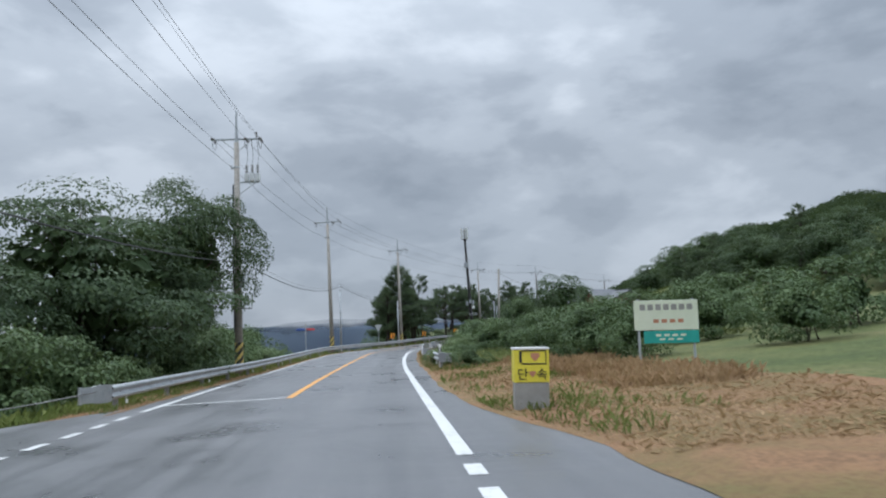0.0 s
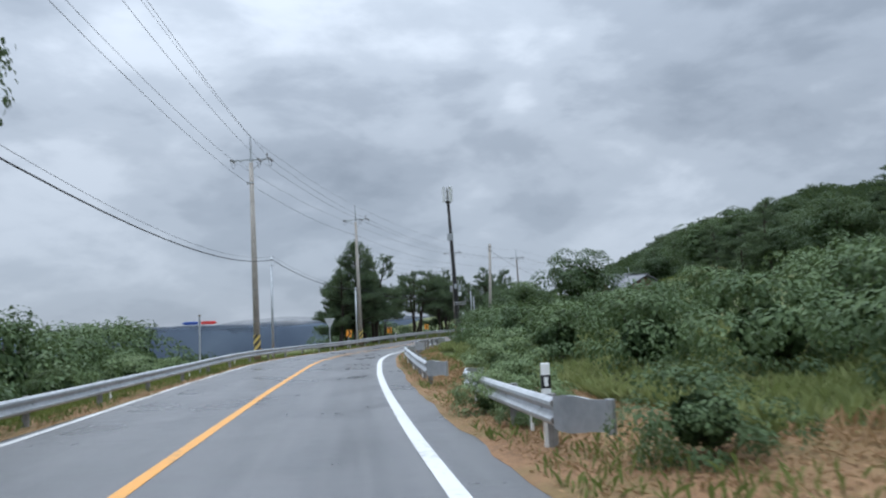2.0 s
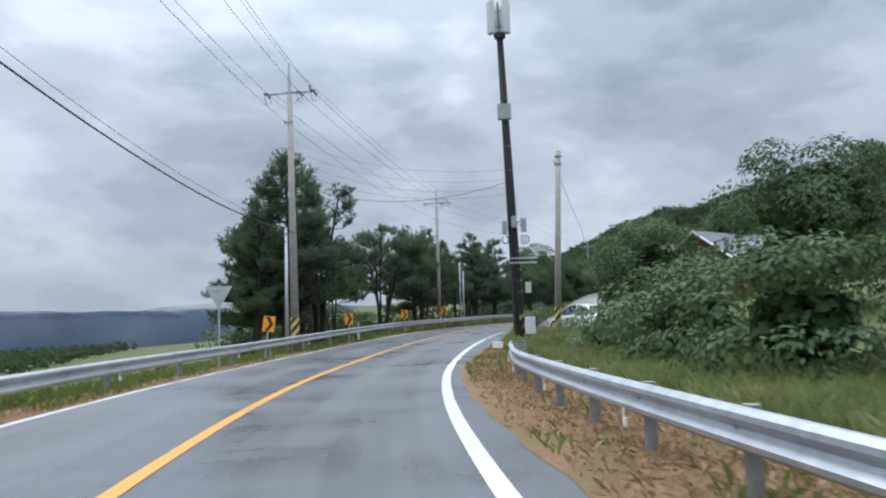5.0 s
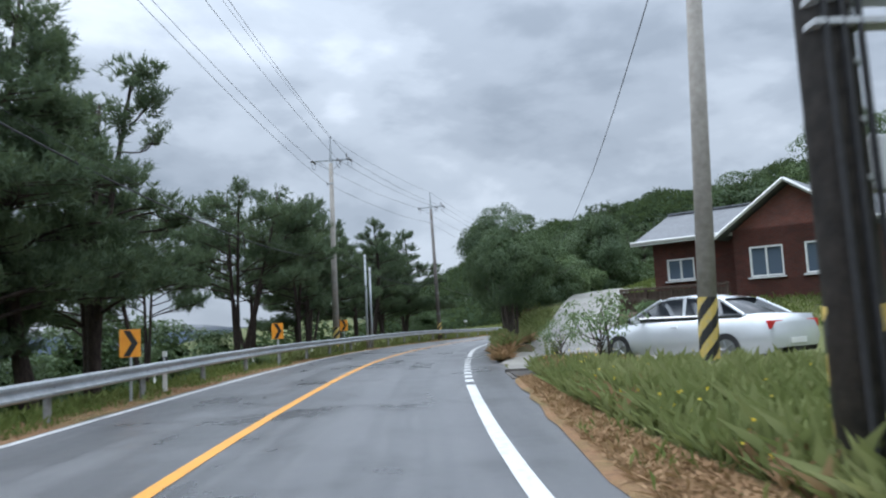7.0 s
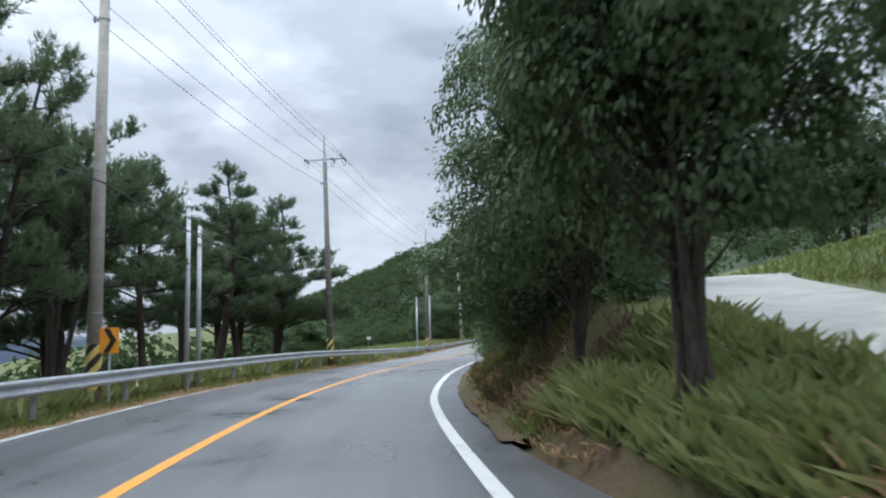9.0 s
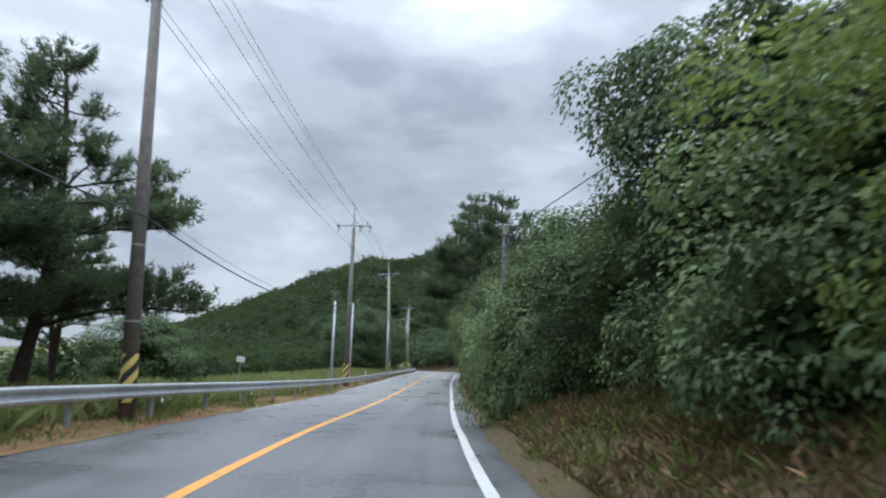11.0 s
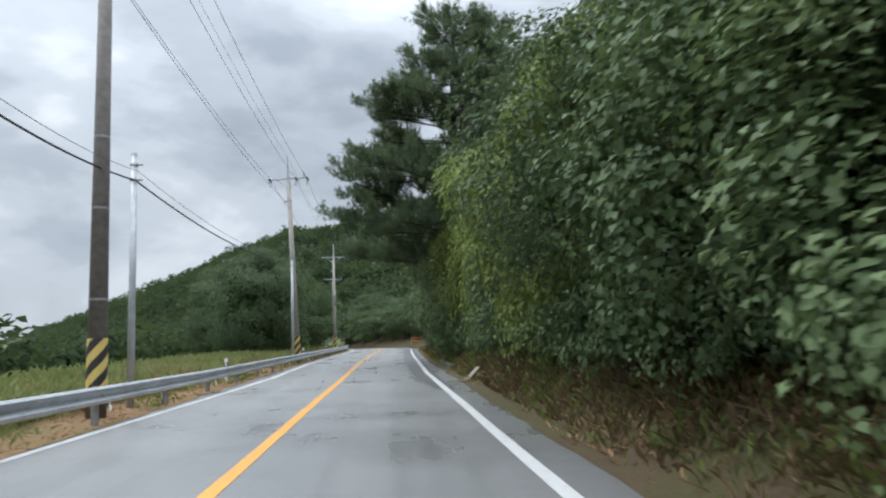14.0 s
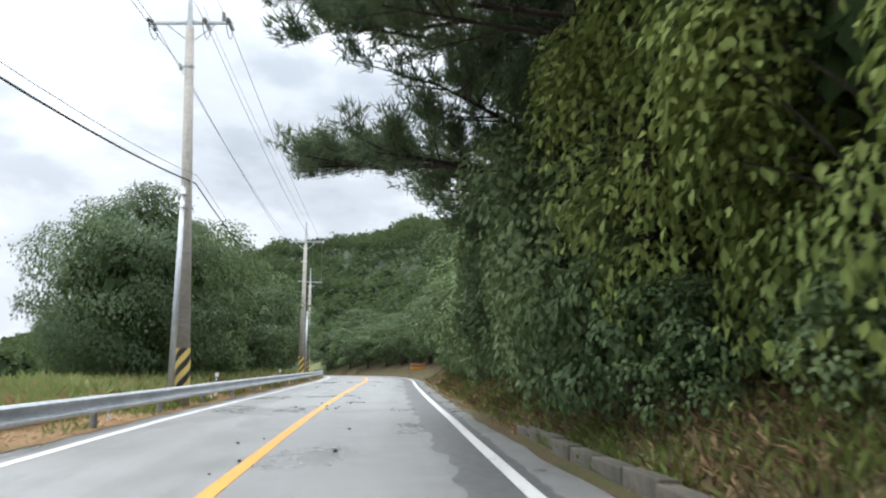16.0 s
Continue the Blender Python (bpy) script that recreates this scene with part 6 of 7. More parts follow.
def in_valley(rng):
    s, d = rng.uniform(-150, 420), -rng.uniform(70, 480)
    x, y = road_xy(s, d)
    return float(x), float(y), float(ground_z(s, d)) - 1.0


def in_scrub(rng):
    s, d = rng.uniform(146, 330), -16 - 70 * rng.uniform(0, 1) ** 1.3
    x, y = road_xy(s, d)
    return float(x), float(y), float(ground_z(s, d)) - 0.4


canopy("valley_scrub", 760, 43, in_scrub, 2.0, "dark scrub and young trees falling to the valley", 95, 0.32)


def in_far_valley(rng):
    s, d = rng.uniform(-500, 1500), -rng.uniform(430, 1700)
    x, y = road_xy(s, d)
    return float(x), float(y), float(ground_z(s, d)) - 2.0


canopy("far_valley_wood", 4200, 44, in_far_valley, 11.0, "dark woods far across the valley", 14)
canopy("valley_wood", 2600, 42, in_valley, 4.0, "dark woods on the valley floor", 26)


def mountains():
    """Ranges with blue haze in their colour and cloud-like faded crests, far behind everything else."""
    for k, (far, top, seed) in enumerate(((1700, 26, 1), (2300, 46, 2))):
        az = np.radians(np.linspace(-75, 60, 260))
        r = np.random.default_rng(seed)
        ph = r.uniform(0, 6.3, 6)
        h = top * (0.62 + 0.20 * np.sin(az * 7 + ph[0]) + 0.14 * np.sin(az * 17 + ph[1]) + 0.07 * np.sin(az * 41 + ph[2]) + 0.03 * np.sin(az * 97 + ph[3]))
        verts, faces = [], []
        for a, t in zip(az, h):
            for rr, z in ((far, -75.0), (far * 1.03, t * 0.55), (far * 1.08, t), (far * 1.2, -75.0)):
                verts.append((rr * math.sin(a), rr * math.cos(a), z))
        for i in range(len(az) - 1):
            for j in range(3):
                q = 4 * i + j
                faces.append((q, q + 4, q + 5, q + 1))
        tagged(mesh_object("backdrop", verts, faces, M["mountain"], shade=True), "mountain range with blue haze painted in and crests faded out", "mountains", kind="structure")


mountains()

# ---------------------------------------------------------------- grass


def blades(name, area, count, seed, mat, tall, wide, label, category, flat=0.0):
    """Grass blades over an area given as a function that yields s, d."""
    rng = np.random.default_rng(seed)
    sd = area(rng, count)
    s, d = sd[:, 0], sd[:, 1]
    x, y = road_xy(s, d)
    p = np.stack([x, y, ground_z(s, d) + 0.04], 1)
    n = len(p)
    up = unit(rng.normal(0, 1, (n, 3)) * (0.45 + flat, 0.45 + flat, 0.15) + (0, 0, 1 - 0.75 * flat))
    side = unit(np.cross(up, rng.normal(0, 1, (n, 3))))
    h = tall * rng.uniform(0.45, 1.3, n)[:, None]
    w = wide * rng.uniform(0.6, 1.3, n)[:, None]
    bend = unit(rng.normal(0, 1, (n, 3)) * (1, 1, 0.1)) * h * 0.3
    v = np.stack([p - side * w, p + side * w, p + up * h * 0.6 + side * w * 0.6, p + up * h + bend - (0, 0, 1) * h * 0.05], 1).reshape(-1, 3)
    i = np.arange(n)[:, None] * 4
    t = np.concatenate([i + (0, 1, 2), i + (0, 2, 3)])
    return tagged(cloud_mesh(name, v, t, M[mat]), label, category, kind="stuff")


def band(s0, s1, d0, d1, clump=0.0):
    def area(rng, n):
        s = rng.uniform(s0, s1, n)
        u = rng.uniform(0, 1, n)
        if clump:
            k = max(3, int(n / 60))
            cs, cu = rng.uniform(s0, s1, k), rng.uniform(0, 1, k)
            j = rng.integers(0, k, n)
            s, u = np.clip(cs[j] + rng.normal(0, clump, n), s0, s1), np.clip(cu[j] + rng.normal(0, clump * 0.25, n), 0, 1)
        a = np.array([d0(q) for q in s]) if callable(d0) else d0
        b = np.array([d1(q) for q in s]) if callable(d1) else d1
        return np.stack([s, a + (b - a) * u], 1)
    return area


blades("dry_grass", band(16, 250, -5.1, -3.3), 30000, 51, "straw", 0.10, 0.010, "mown straw lying along the verge", "dry grass", 0.8)
blades("grass", band(16, 250, -5.3, -3.5, 0.5), 22000, 52, "grass", 0.17, 0.009, "patchy short green grass on the verge", "grass")
blades("grass", band(16, 140, -9.0, -5.0), 26000, 53, "grass", 0.35, 0.011, "rough green grass behind the rail", "grass")
blades("grass", band(112, 245, -9.5, -4.6), 36000, 54, "tall_grass", 0.60, 0.009, "tall pale green meadow grass", "grass")
blades("dry_grass", band(180, 245, -8.0, -4.6, 0.8), 9000, 55, "straw", 0.5, 0.010, "dry golden grass in the meadow", "dry grass")
blades("dry_grass", band(7.5, 97.2, lambda s: asphalt_edge(s) + 0.05, lambda s: float(np.interp(s, [7, 12, 20, 30, 45, 60, 80, 86, 90, 99], [8.5, 10, 9.5, 7.5, 6.0, 5.8, 5.8, 4.9, 4.75, 4.75]))), 48000, 56, "straw", 0.13, 0.011, "mown dry grass lying over the verge", "dry grass", 0.75)
blades("dry_grass", band(14, 30, 6.8, 9.6, 0.5), 5000, 57, "straw", 0.28, 0.007, "standing dry golden grass", "dry grass")
blades("grass", band(9, 92, lambda s: asphalt_edge(s) + 0.1, 7.0, 0.5), 5500, 58, "grass", 0.17, 0.007, "green tufts in the dry verge", "grass")
blades("grass", band(60, 99.0, lambda s: float(np.interp(s, [60, 80, 85, 92, 99], [6.0, 5.9, 5.0, 4.75, 4.9])), lambda s: 9.5 if s < 91 else 6.9), 60000, 59, "tall_grass", 0.34, 0.0036, "long green grass round the pole feet", "grass")
blades("dry_grass", band(84, 100, 5.0, 7.0, 0.4), 2400, 60, "straw", 0.36, 0.0035, "dry stalks in the long grass", "dry grass")
blades("dry_grass", band(108.5, 240, lambda s: asphalt_edge(s) + 0.1, 5.6, 0.6), 12000, 61, "straw", 0.18, 0.005, "brown dead grass at the foot of the bank", "dry grass", 0.4)
blades("grass", band(110.5, 240, lambda s: asphalt_edge(s) + 0.2, 6.5, 0.6), 9000, 62, "grass", 0.22, 0.0045, "weeds at the foot of the bank", "grass")
blades("grass", band(100, 125, 11.0, 26.0), 20000, 63, "grass", 0.25, 0.012, "bright green meadow beside the drive", "grass")

blades("grass", band(30, 62, 6.6, 17.0, 0.7), 26000, 68, "tall_grass", 0.34, 0.008, "rough pale grass between the shrubs", "grass")
blades("dead_bracken", band(112.0, 226, lambda s: asphalt_edge(s) + 0.35, 6.2, 0.5), 40000, 65, "dead", 0.24, 0.0042, "tangled brown bracken at the foot of the bank", "bracken", 0.25)
blades("weeds", band(117, 226, lambda s: asphalt_edge(s) + 0.5, 6.4, 0.4), 20000, 66, "grass", 0.22, 0.0042, "green weeds among the bracken", "weeds", 0.1)
bank_end = lambda s: float(np.interp(s, [103.9, 105, 107, 110.5, 113], [4.6, 4.95, 5.7, 6.5, 6.8]))
blades("grass", band(105.0, 113, 4.5, bank_end, 0.35), 7000, 70, "tall_grass", 0.42, 0.004, "long green grass on the end of the bank", "grass", 0.15)
blades("dry_grass", band(103.9, 107.4, 4.4, bank_end, 0.22), 3000, 71, "straw", 0.36, 0.004, "flattened orange-brown grass on the bank's end", "dry grass", 0.5)
blades("grass", band(82.5, 94, 5.2, 8.6, 0.24), 12000, 67, "tall_grass", 0.55, 0.0038, "arching tufts of tall pale grass", "grass", 0.15)


def flowers():
    """Small yellow flower heads scattered in the grass."""
    rng = np.random.default_rng(64)
    n = 190
    s, d = rng.uniform(86, 99, n), 5.0 + 3.2 * rng.uniform(0, 1, n) ** 1.4
    x, y = road_xy(s, d)
    c = np.stack([x, y, ground_z(s, d) + rng.uniform(0.22, 0.5, n)], 1)
    bits = [leaf_arrays(rng, c + rng.normal(0, 0.012, (n, 3)), unit(rng.normal(0, 1, (n, 3)) * 0.6 + (0, 0, 1)), 0.04, 0.03) for _ in range(3)]
    tagged(cloud_mesh("wild_flowers", *merge(bits), M["flower"]), "small yellow flowers in the long grass", "flowers", kind="stuff")


flowers()


def spiky_plant(s, d, high):
    """Upright fronds with short leaflets along both sides."""
    rng = np.random.default_rng(72)
    ob = thing("spiky_plant", Matrix.Translation(at(s, d)), "dark green spiky fern-like plant beside the drain", "plant")
    for k in range(15):
        a = rng.uniform(0, 2 * math.pi)
        r0, lean = rng.uniform(0.02, 0.34), rng.uniform(0.15, 0.55)
        root = np.array((math.cos(a) * r0, math.sin(a) * r0, -0.05))
        out = np.array((math.cos(a), math.sin(a), 0.0))
        n = 12
        f = np.linspace(0, 1, n)[:, None]
        stem = root + (0, 0, 1) * f * high * rng.uniform(0.7, 1.1) + out * lean * f**1.6 * high
        verts, faces = [], []
        tube(verts, faces, [tuple(p) for p in stem[::3]] + [tuple(stem[-1])], [0.009, 0.008, 0.006, 0.005, 0.003], 4)
        side = np.array((-out[1], out[0], 0.0))
        for i in range(2, n):
            long = 0.15 * high * (1.25 - 0.95 * f[i, 0])
            for sg in (-1, 1):
                tip = stem[i] + side * sg * long + (0, 0, 0.6 * long) + out * rng.normal(0, 0.02)
                q = len(verts)
                verts += [tuple(stem[i] - (0, 0, 0.022)), tuple(stem[i] + side * sg * long * 0.5 + (0, 0, 0.05)), tuple(tip), tuple(stem[i] + (0, 0, 0.02))]
                faces.append((q, q + 1, q + 2, q + 3))
        mesh_object("frond", verts, faces, M["grass"], ob)


spiky_plant(99.6, 5.45, 0.8)

# ---------------------------------------------------------------- drive, house and car
DRIVE = [(102.5, 5.5, -0.04, 1.25), (104.2, 6.2, 0.14, 1.35), (107.0, 7.2, 0.6, 1.35), (110.5, 8.0, 1.15, 1.3), (115.0, 8.8, 1.85, 1.3), (119.5, 9.6, 2.45, 1.3), (123.0, 11.5, 2.75, 1.4), (126.0, 14.5, 3.0, 1.4)]


def drive():
    """The concrete drive, cast in slabs, climbing beside the house."""
    s, d, h, w = (np.interp(np.linspace(0, len(DRIVE) - 1, 43), np.arange(len(DRIVE)), [r[i] for r in DRIVE]) for i in range(4))
    pts = [at(a, b, c) for a, b, c in zip(s, d, h)]
    ob = thing("drive", Matrix.Translation(pts[0]), "wet pale concrete drive climbing away from the road", "drive", kind="structure")
    for i in range(0, 42, 6):
        verts, faces = [], []
        for k in range(i, i + 7):
            way = (pts[min(k + 1, 42)] - pts[max(k - 1, 0)]).normalized()
            side = Vector((way.y, -way.x, 0)).normalized()
            p = pts[k] - pts[0]
            if k in (i, i + 6):
                p = p + way * (0.012 if k == i else -0.012)
            for o, z in ((-w[k], -0.45), (-w[k], 0.05), (w[k], 0.05), (w[k], -0.45)):
                verts.append(p + side * o + Vector((0, 0, z)))
        for k in range(6):
            for j in range(3):
                q = 4 * k + j
                faces.append((q, q + 1, q + 5, q + 4))
        faces += [(0, 3, 2, 1), (24, 25, 26, 27)]
        mesh_object("slab", verts, faces, M["slab"], ob)


drive()


def culvert():
    """An open drain beside the road: two low concrete sides, an end wall and a shallow stony bed coloured dark for a
    hole's shade.
    """
    base = at(98.5, 4.62)
    ob = thing("drain", Matrix.Translation(base) @ pose(0, 0, 0, 0, 0, heading(98.5)), "dark open concrete drain at the drive mouth, bed darkened like a shaded hole", "drain")
    for x, y, w, l, h, z in ((-0.27, 0, 0.09, 2.2, 0.30, -0.14), (0.47, 0, 0.12, 2.2, 0.34, -0.09), (0.1, 1.1, 0.83, 0.14, 0.36, -0.10)):
        bm = fresh()
        box(bm, (w, l, h), (x, y, z), 0.012)
        part("kerb", bm, M["stone"], ob)
    # lies at ground level; its dark colour replaces the shade of a deep hole
    bm = fresh()
    box(bm, (0.62, 2.1, 0.03), (0.1, 0, 0.015))
    part("drain_bed", bm, M["pebble"], ob)


culvert()

HOUSE = Matrix.Translation((27.53, 108.25, 0.0)) @ pose(0, 0, 0, 0, 0, -65.5)
# in the house's own axes x runs along its road front, y goes back from it


def house():
    floor_z, eave = 1.25, 4.05
    long, deep = 9.0, 6.5
    ob = thing("house", HOUSE, "red brick bungalow with a grey shingle roof", "house")

    def wall(a, b, y0, y1, holes=()):
        """One connected slab with openings through it."""
        bm = fresh()
        xs = sorted({a, b, *[v for h in holes for v in (h[0], h[1])]})
        zs = sorted({0.0, eave, *[v for h in holes for v in (h[2], h[3])]})
        spots = {(x, z): bm.verts.new((x, y0, z)) for x in xs for z in zs}
        for x0, x1 in zip(xs, xs[1:]):
            for z0, z1 in zip(zs, zs[1:]):
                if not any(h[0] <= x0 and x1 <= h[1] and h[2] <= z0 and z1 <= h[3] for h in holes):
                    bm.faces.new([spots[x0, z0], spots[x1, z0], spots[x1, z1], spots[x0, z1]])
        bmesh.ops.solidify(bm, geom=bm.faces[:], thickness=y1 - y0)
        low = min(v.co.y for v in bm.verts)
        for v in bm.verts:
            v.co.y += y0 - low
        bmesh.ops.recalc_face_normals(bm, faces=bm.faces)
        return bm

    holes = [(0.62, 1.88, 2.30, 3.24)]
    part("wall_front", wall(0, long, 0, 0.25, holes), M["brick"], ob)
    part("wall_back", wall(0, long, deep - 0.25, deep), M["brick"], ob)
    for x in (0.125, long - 0.125):
        bm = fresh()
        box(bm, (0.25, deep - 0.5, eave), (x, deep / 2, eave / 2))
        part("wall_side", bm, M["brick"], ob)
    bm = fresh()
    ridge = eave + 1.45
    for side in (0, 1):
        y0, y1 = (-0.6, deep / 2) if side == 0 else (deep + 0.6, deep / 2)
        v = [bm.verts.new(p) for p in ((-0.7, y0, eave - 0.12), (long + 0.7, y0, eave - 0.12), (long + 0.7, y1, ridge), (-0.7, y1, ridge), (-0.7, y0, eave), (long + 0.7, y0, eave), (long + 0.7, y1, ridge + 0.13), (-0.7, y1, ridge + 0.13))]
        for f in ((0, 1, 2, 3), (4, 5, 6, 7), (0, 1, 5, 4), (1, 2, 6, 5), (2, 3, 7, 6), (3, 0, 4, 7)):
            bm.faces.new([v[i] for i in f])
    bmesh.ops.recalc_face_normals(bm, faces=bm.faces)
    part("roof", bm, M["roof"], ob)
    for x in (0.13, long - 0.13):
        bm = fresh()
        v = [bm.verts.new((x + o, y, z)) for o in (-0.1, 0.1) for y, z in ((0.0, eave), (deep, eave), (deep / 2, ridge))]
        bm.faces.new(v[:3])
        bm.faces.new(v[3:])
        for i in range(3):
            bm.faces.new([v[i], v[(i + 1) % 3], v[3 + (i + 1) % 3], v[3 + i]])
        part("gable", bm, M["brick"], ob)
    bm = fresh()
    box(bm, (long + 1.5, 0.05, 0.20), (long / 2, -0.63, eave - 0.03), 0.006)
    part("fascia", bm, M["fascia"], ob)
    bm = fresh()
    rod(bm, (-0.72, -0.70, eave + 0.02), (long + 0.72, -0.70, eave - 0.02), 0.06, n=8)
    part("gutter", bm, M["fascia"], ob)
    # a gabled wing stands forward of the front
    wing_x0, wing_x1, wing_y, wing_mid, wing_top = 4.0, 8.6, -0.9, 6.3, eave + 1.7
    wing_holes = [(4.6, 5.9, 2.15, 3.35), (6.7, 7.9, 2.15, 3.35)]
    bm = wall(wing_x0, wing_x1, wing_y, wing_y + 0.25, wing_holes)
    part("wall_wing", bm, M["brick"], ob)
    for x in (wing_x0 + 0.125, wing_x1 - 0.125):
        bm = fresh()
        box(bm, (0.25, -wing_y - 0.25, eave), (x, wing_y / 2 + 0.125, eave / 2))
        part("wall_wing_side", bm, M["brick"], ob)
    bm = fresh()
    v = [bm.verts.new((x, y, z)) for y in (wing_y + 0.02, wing_y + 0.22) for x, z in ((wing_x0, eave), (wing_x1, eave), (wing_mid, wing_top - 0.12))]
    bm.faces.new(v[:3])
    bm.faces.new(v[3:])
    for i in range(3):
        bm.faces.new([v[i], v[(i + 1) % 3], v[3 + (i + 1) % 3], v[3 + i]])
    part("wing_gable", bm, M["brick"], ob)
    bm = fresh()
    for sx in (-1, 1):
        low = wing_x0 - 0.55 if sx < 0 else wing_x1 + 0.55
        v = [bm.verts.new(p) for p in ((wing_mid, wing_y - 0.5, wing_top), (wing_mid, 3.6, wing_top), (low, 3.6, eave - 0.30), (low, wing_y - 0.5, eave - 0.30))]
        w = [bm.verts.new(q.co + Vector((0, 0, 0.13))) for q in v]
        for f in ((v[0], v[1], v[2], v[3]), (w[0], w[1], w[2], w[3]), (v[0], v[3], w[3], w[0]), (v[3], v[2], w[2], w[3]), (v[2], v[1], w[1], w[2])):
            bm.faces.new(f)
    bmesh.ops.recalc_face_normals(bm, faces=bm.faces)
    part("wing_roof", bm, M["roof"], ob)
    for sx in (-1, 1):
        low = wing_x0 - 0.58 if sx < 0 else wing_x1 + 0.58
        bm = fresh()
        rod(bm, (wing_mid, wing_y - 0.53, wing_top + 0.05), (low, wing_y - 0.53, eave - 0.26), 0.075, n=4)
        part("bargeboard", bm, M["fascia"], ob, "white painted bargeboard")
    bm = fresh()
    box(bm, (long + 1.4, 0.34, 0.10), (long / 2, deep / 2, ridge + 0.16), 0.03)
    part("ridge_cap", bm, M["roof"], ob)
    openings = [(h, 0.0) for h in holes] + [(h, wing_y) for h in wing_holes]
    for (x0, x1, z0, z1), y in openings:
        win = mesh_object("window", [(x0, y + 0.10, z0), (x1, y + 0.10, z0), (x1, y + 0.10, z1), (x0, y + 0.10, z1), (x0, y + 0.13, z0), (x1, y + 0.13, z0), (x1, y + 0.13, z1), (x0, y + 0.13, z1)], [(0, 1, 2, 3), (7, 6, 5, 4), (0, 4, 5, 1), (1, 5, 6, 2), (2, 6, 7, 3), (3, 7, 4, 0)], M["glass"], ob)
        bm = fresh()
        for bx, bz, bw, bh in (((x0 + x1) / 2, z0 + 0.03, x1 - x0, 0.07), ((x0 + x1) / 2, z1 - 0.03, x1 - x0, 0.07), (x0 + 0.03, (z0 + z1) / 2, 0.07, z1 - z0), (x1 - 0.03, (z0 + z1) / 2, 0.07, z1 - z0), ((x0 + x1) / 2, (z0 + z1) / 2, 0.06, z1 - z0)):
            box(bm, (bw, 0.12, bh), (bx, y + 0.06, bz), 0.004)
        part("frame", bm, M["white_sheet"], win)
        bm = fresh()
        box(bm, (x1 - x0 + 0.16, 0.16, 0.06), ((x0 + x1) / 2, y - 0.03, z0 - 0.05), 0.006)
        part("sill", bm, M["fascia"], win)
    bm = fresh()
    box(bm, (long + 1.6, 2.6, 1.6), (long / 2, -1.0, 0.15), 0.03)
    part("terrace", bm, M["stone"], ob, "dark stone terrace")


house()


def deck():
    """A weathered timber deck rail and rough stones along the terrace edge."""
    ob = thing("deck_rail", HOUSE @ Matrix.Translation((-0.4, -2.35, 0.95)), "dark weathered timber deck rail before the brick house", "deck rail")
    run = 4.6
    for x in np.arange(0.0, run + 0.1, 1.15):
        bm = fresh()
        box(bm, (0.10, 0.10, 1.05), (float(x), 0, 0.52), 0.008)
        part("post", bm, M["deck_wood"], ob)
    for z in (0.98, 0.55, 0.15):
        bm = fresh()
        box(bm, (run + 0.1, 0.05, 0.09), (run / 2, -0.07, z), 0.006)
        part("rail", bm, M["deck_wood"], ob)
    for x in np.arange(0.2, run, 0.23):
        bm = fresh()
        box(bm, (0.04, 0.03, 0.84), (float(x), -0.03, 0.56), 0.004)
        part("baluster", bm, M["deck_wood"], ob)
    for x in np.arange(0.12, run, 0.215):
        bm = fresh()
        box(bm, (0.20, 0.025, 0.95), (float(x), 0.065, 0.40), 0.004)
        part("board", bm, M["deck_wood"], ob)
    rng = np.random.default_rng(91)
    for i in range(15):
        bm = fresh()
        bmesh.ops.create_icosphere(bm, subdivisions=2, radius=1.0)
        k = rng.uniform(0.20, 0.36)
        grain = rng.normal(0, 2.4, 3)
        for v in bm.verts:
            v.co = v.co * (1 + 0.16 * math.sin(v.co.dot(Vector(grain)) + i))
            v.co = Vector((v.co.x * k * 1.25, v.co.y * k, v.co.z * k * 0.8))
        rock = part("stone", bm, M["rubble"], None, shade=True)
        rock.matrix_world = HOUSE @ Matrix.Translation((-0.7 + 0.36 * i + float(rng.normal(0, 0.06)), -2.62 - float(rng.uniform(0, 0.35)), 0.52 + 0.25 * (i % 2) + float(rng.normal(0, 0.05)))) @ pose(0, 0, 0, 0, 0, float(rng.uniform(0, 360)))
        tagged(rock, "rough red-brown stone banked against the terrace", "stone", "stones along the terrace")


deck()


def traffic_cone():
    ob = thing("traffic_cone", Matrix.Translation(at(101.9, 7.85, 0.30)), "small red and white traffic cone beside the drive", "traffic cone")
    bm = fresh()
    box(bm, (0.36, 0.36, 0.04), (0, 0, 0.02), 0.01)
    part("base", bm, M["black"], ob)
    bm = fresh()
    rod(bm, (0, 0, 0.04), (0, 0, 0.62), 0.13, 0.03, 18)
    body = part("cone", bm, M["sign_red"], ob, shade=False)
    bm = fresh()
    rod(bm, (0, 0, 0.26), (0, 0, 0.44), 0.095, 0.064, 18)
    part("band", bm, M["white_sheet"], body, "white reflective band")


traffic_cone()


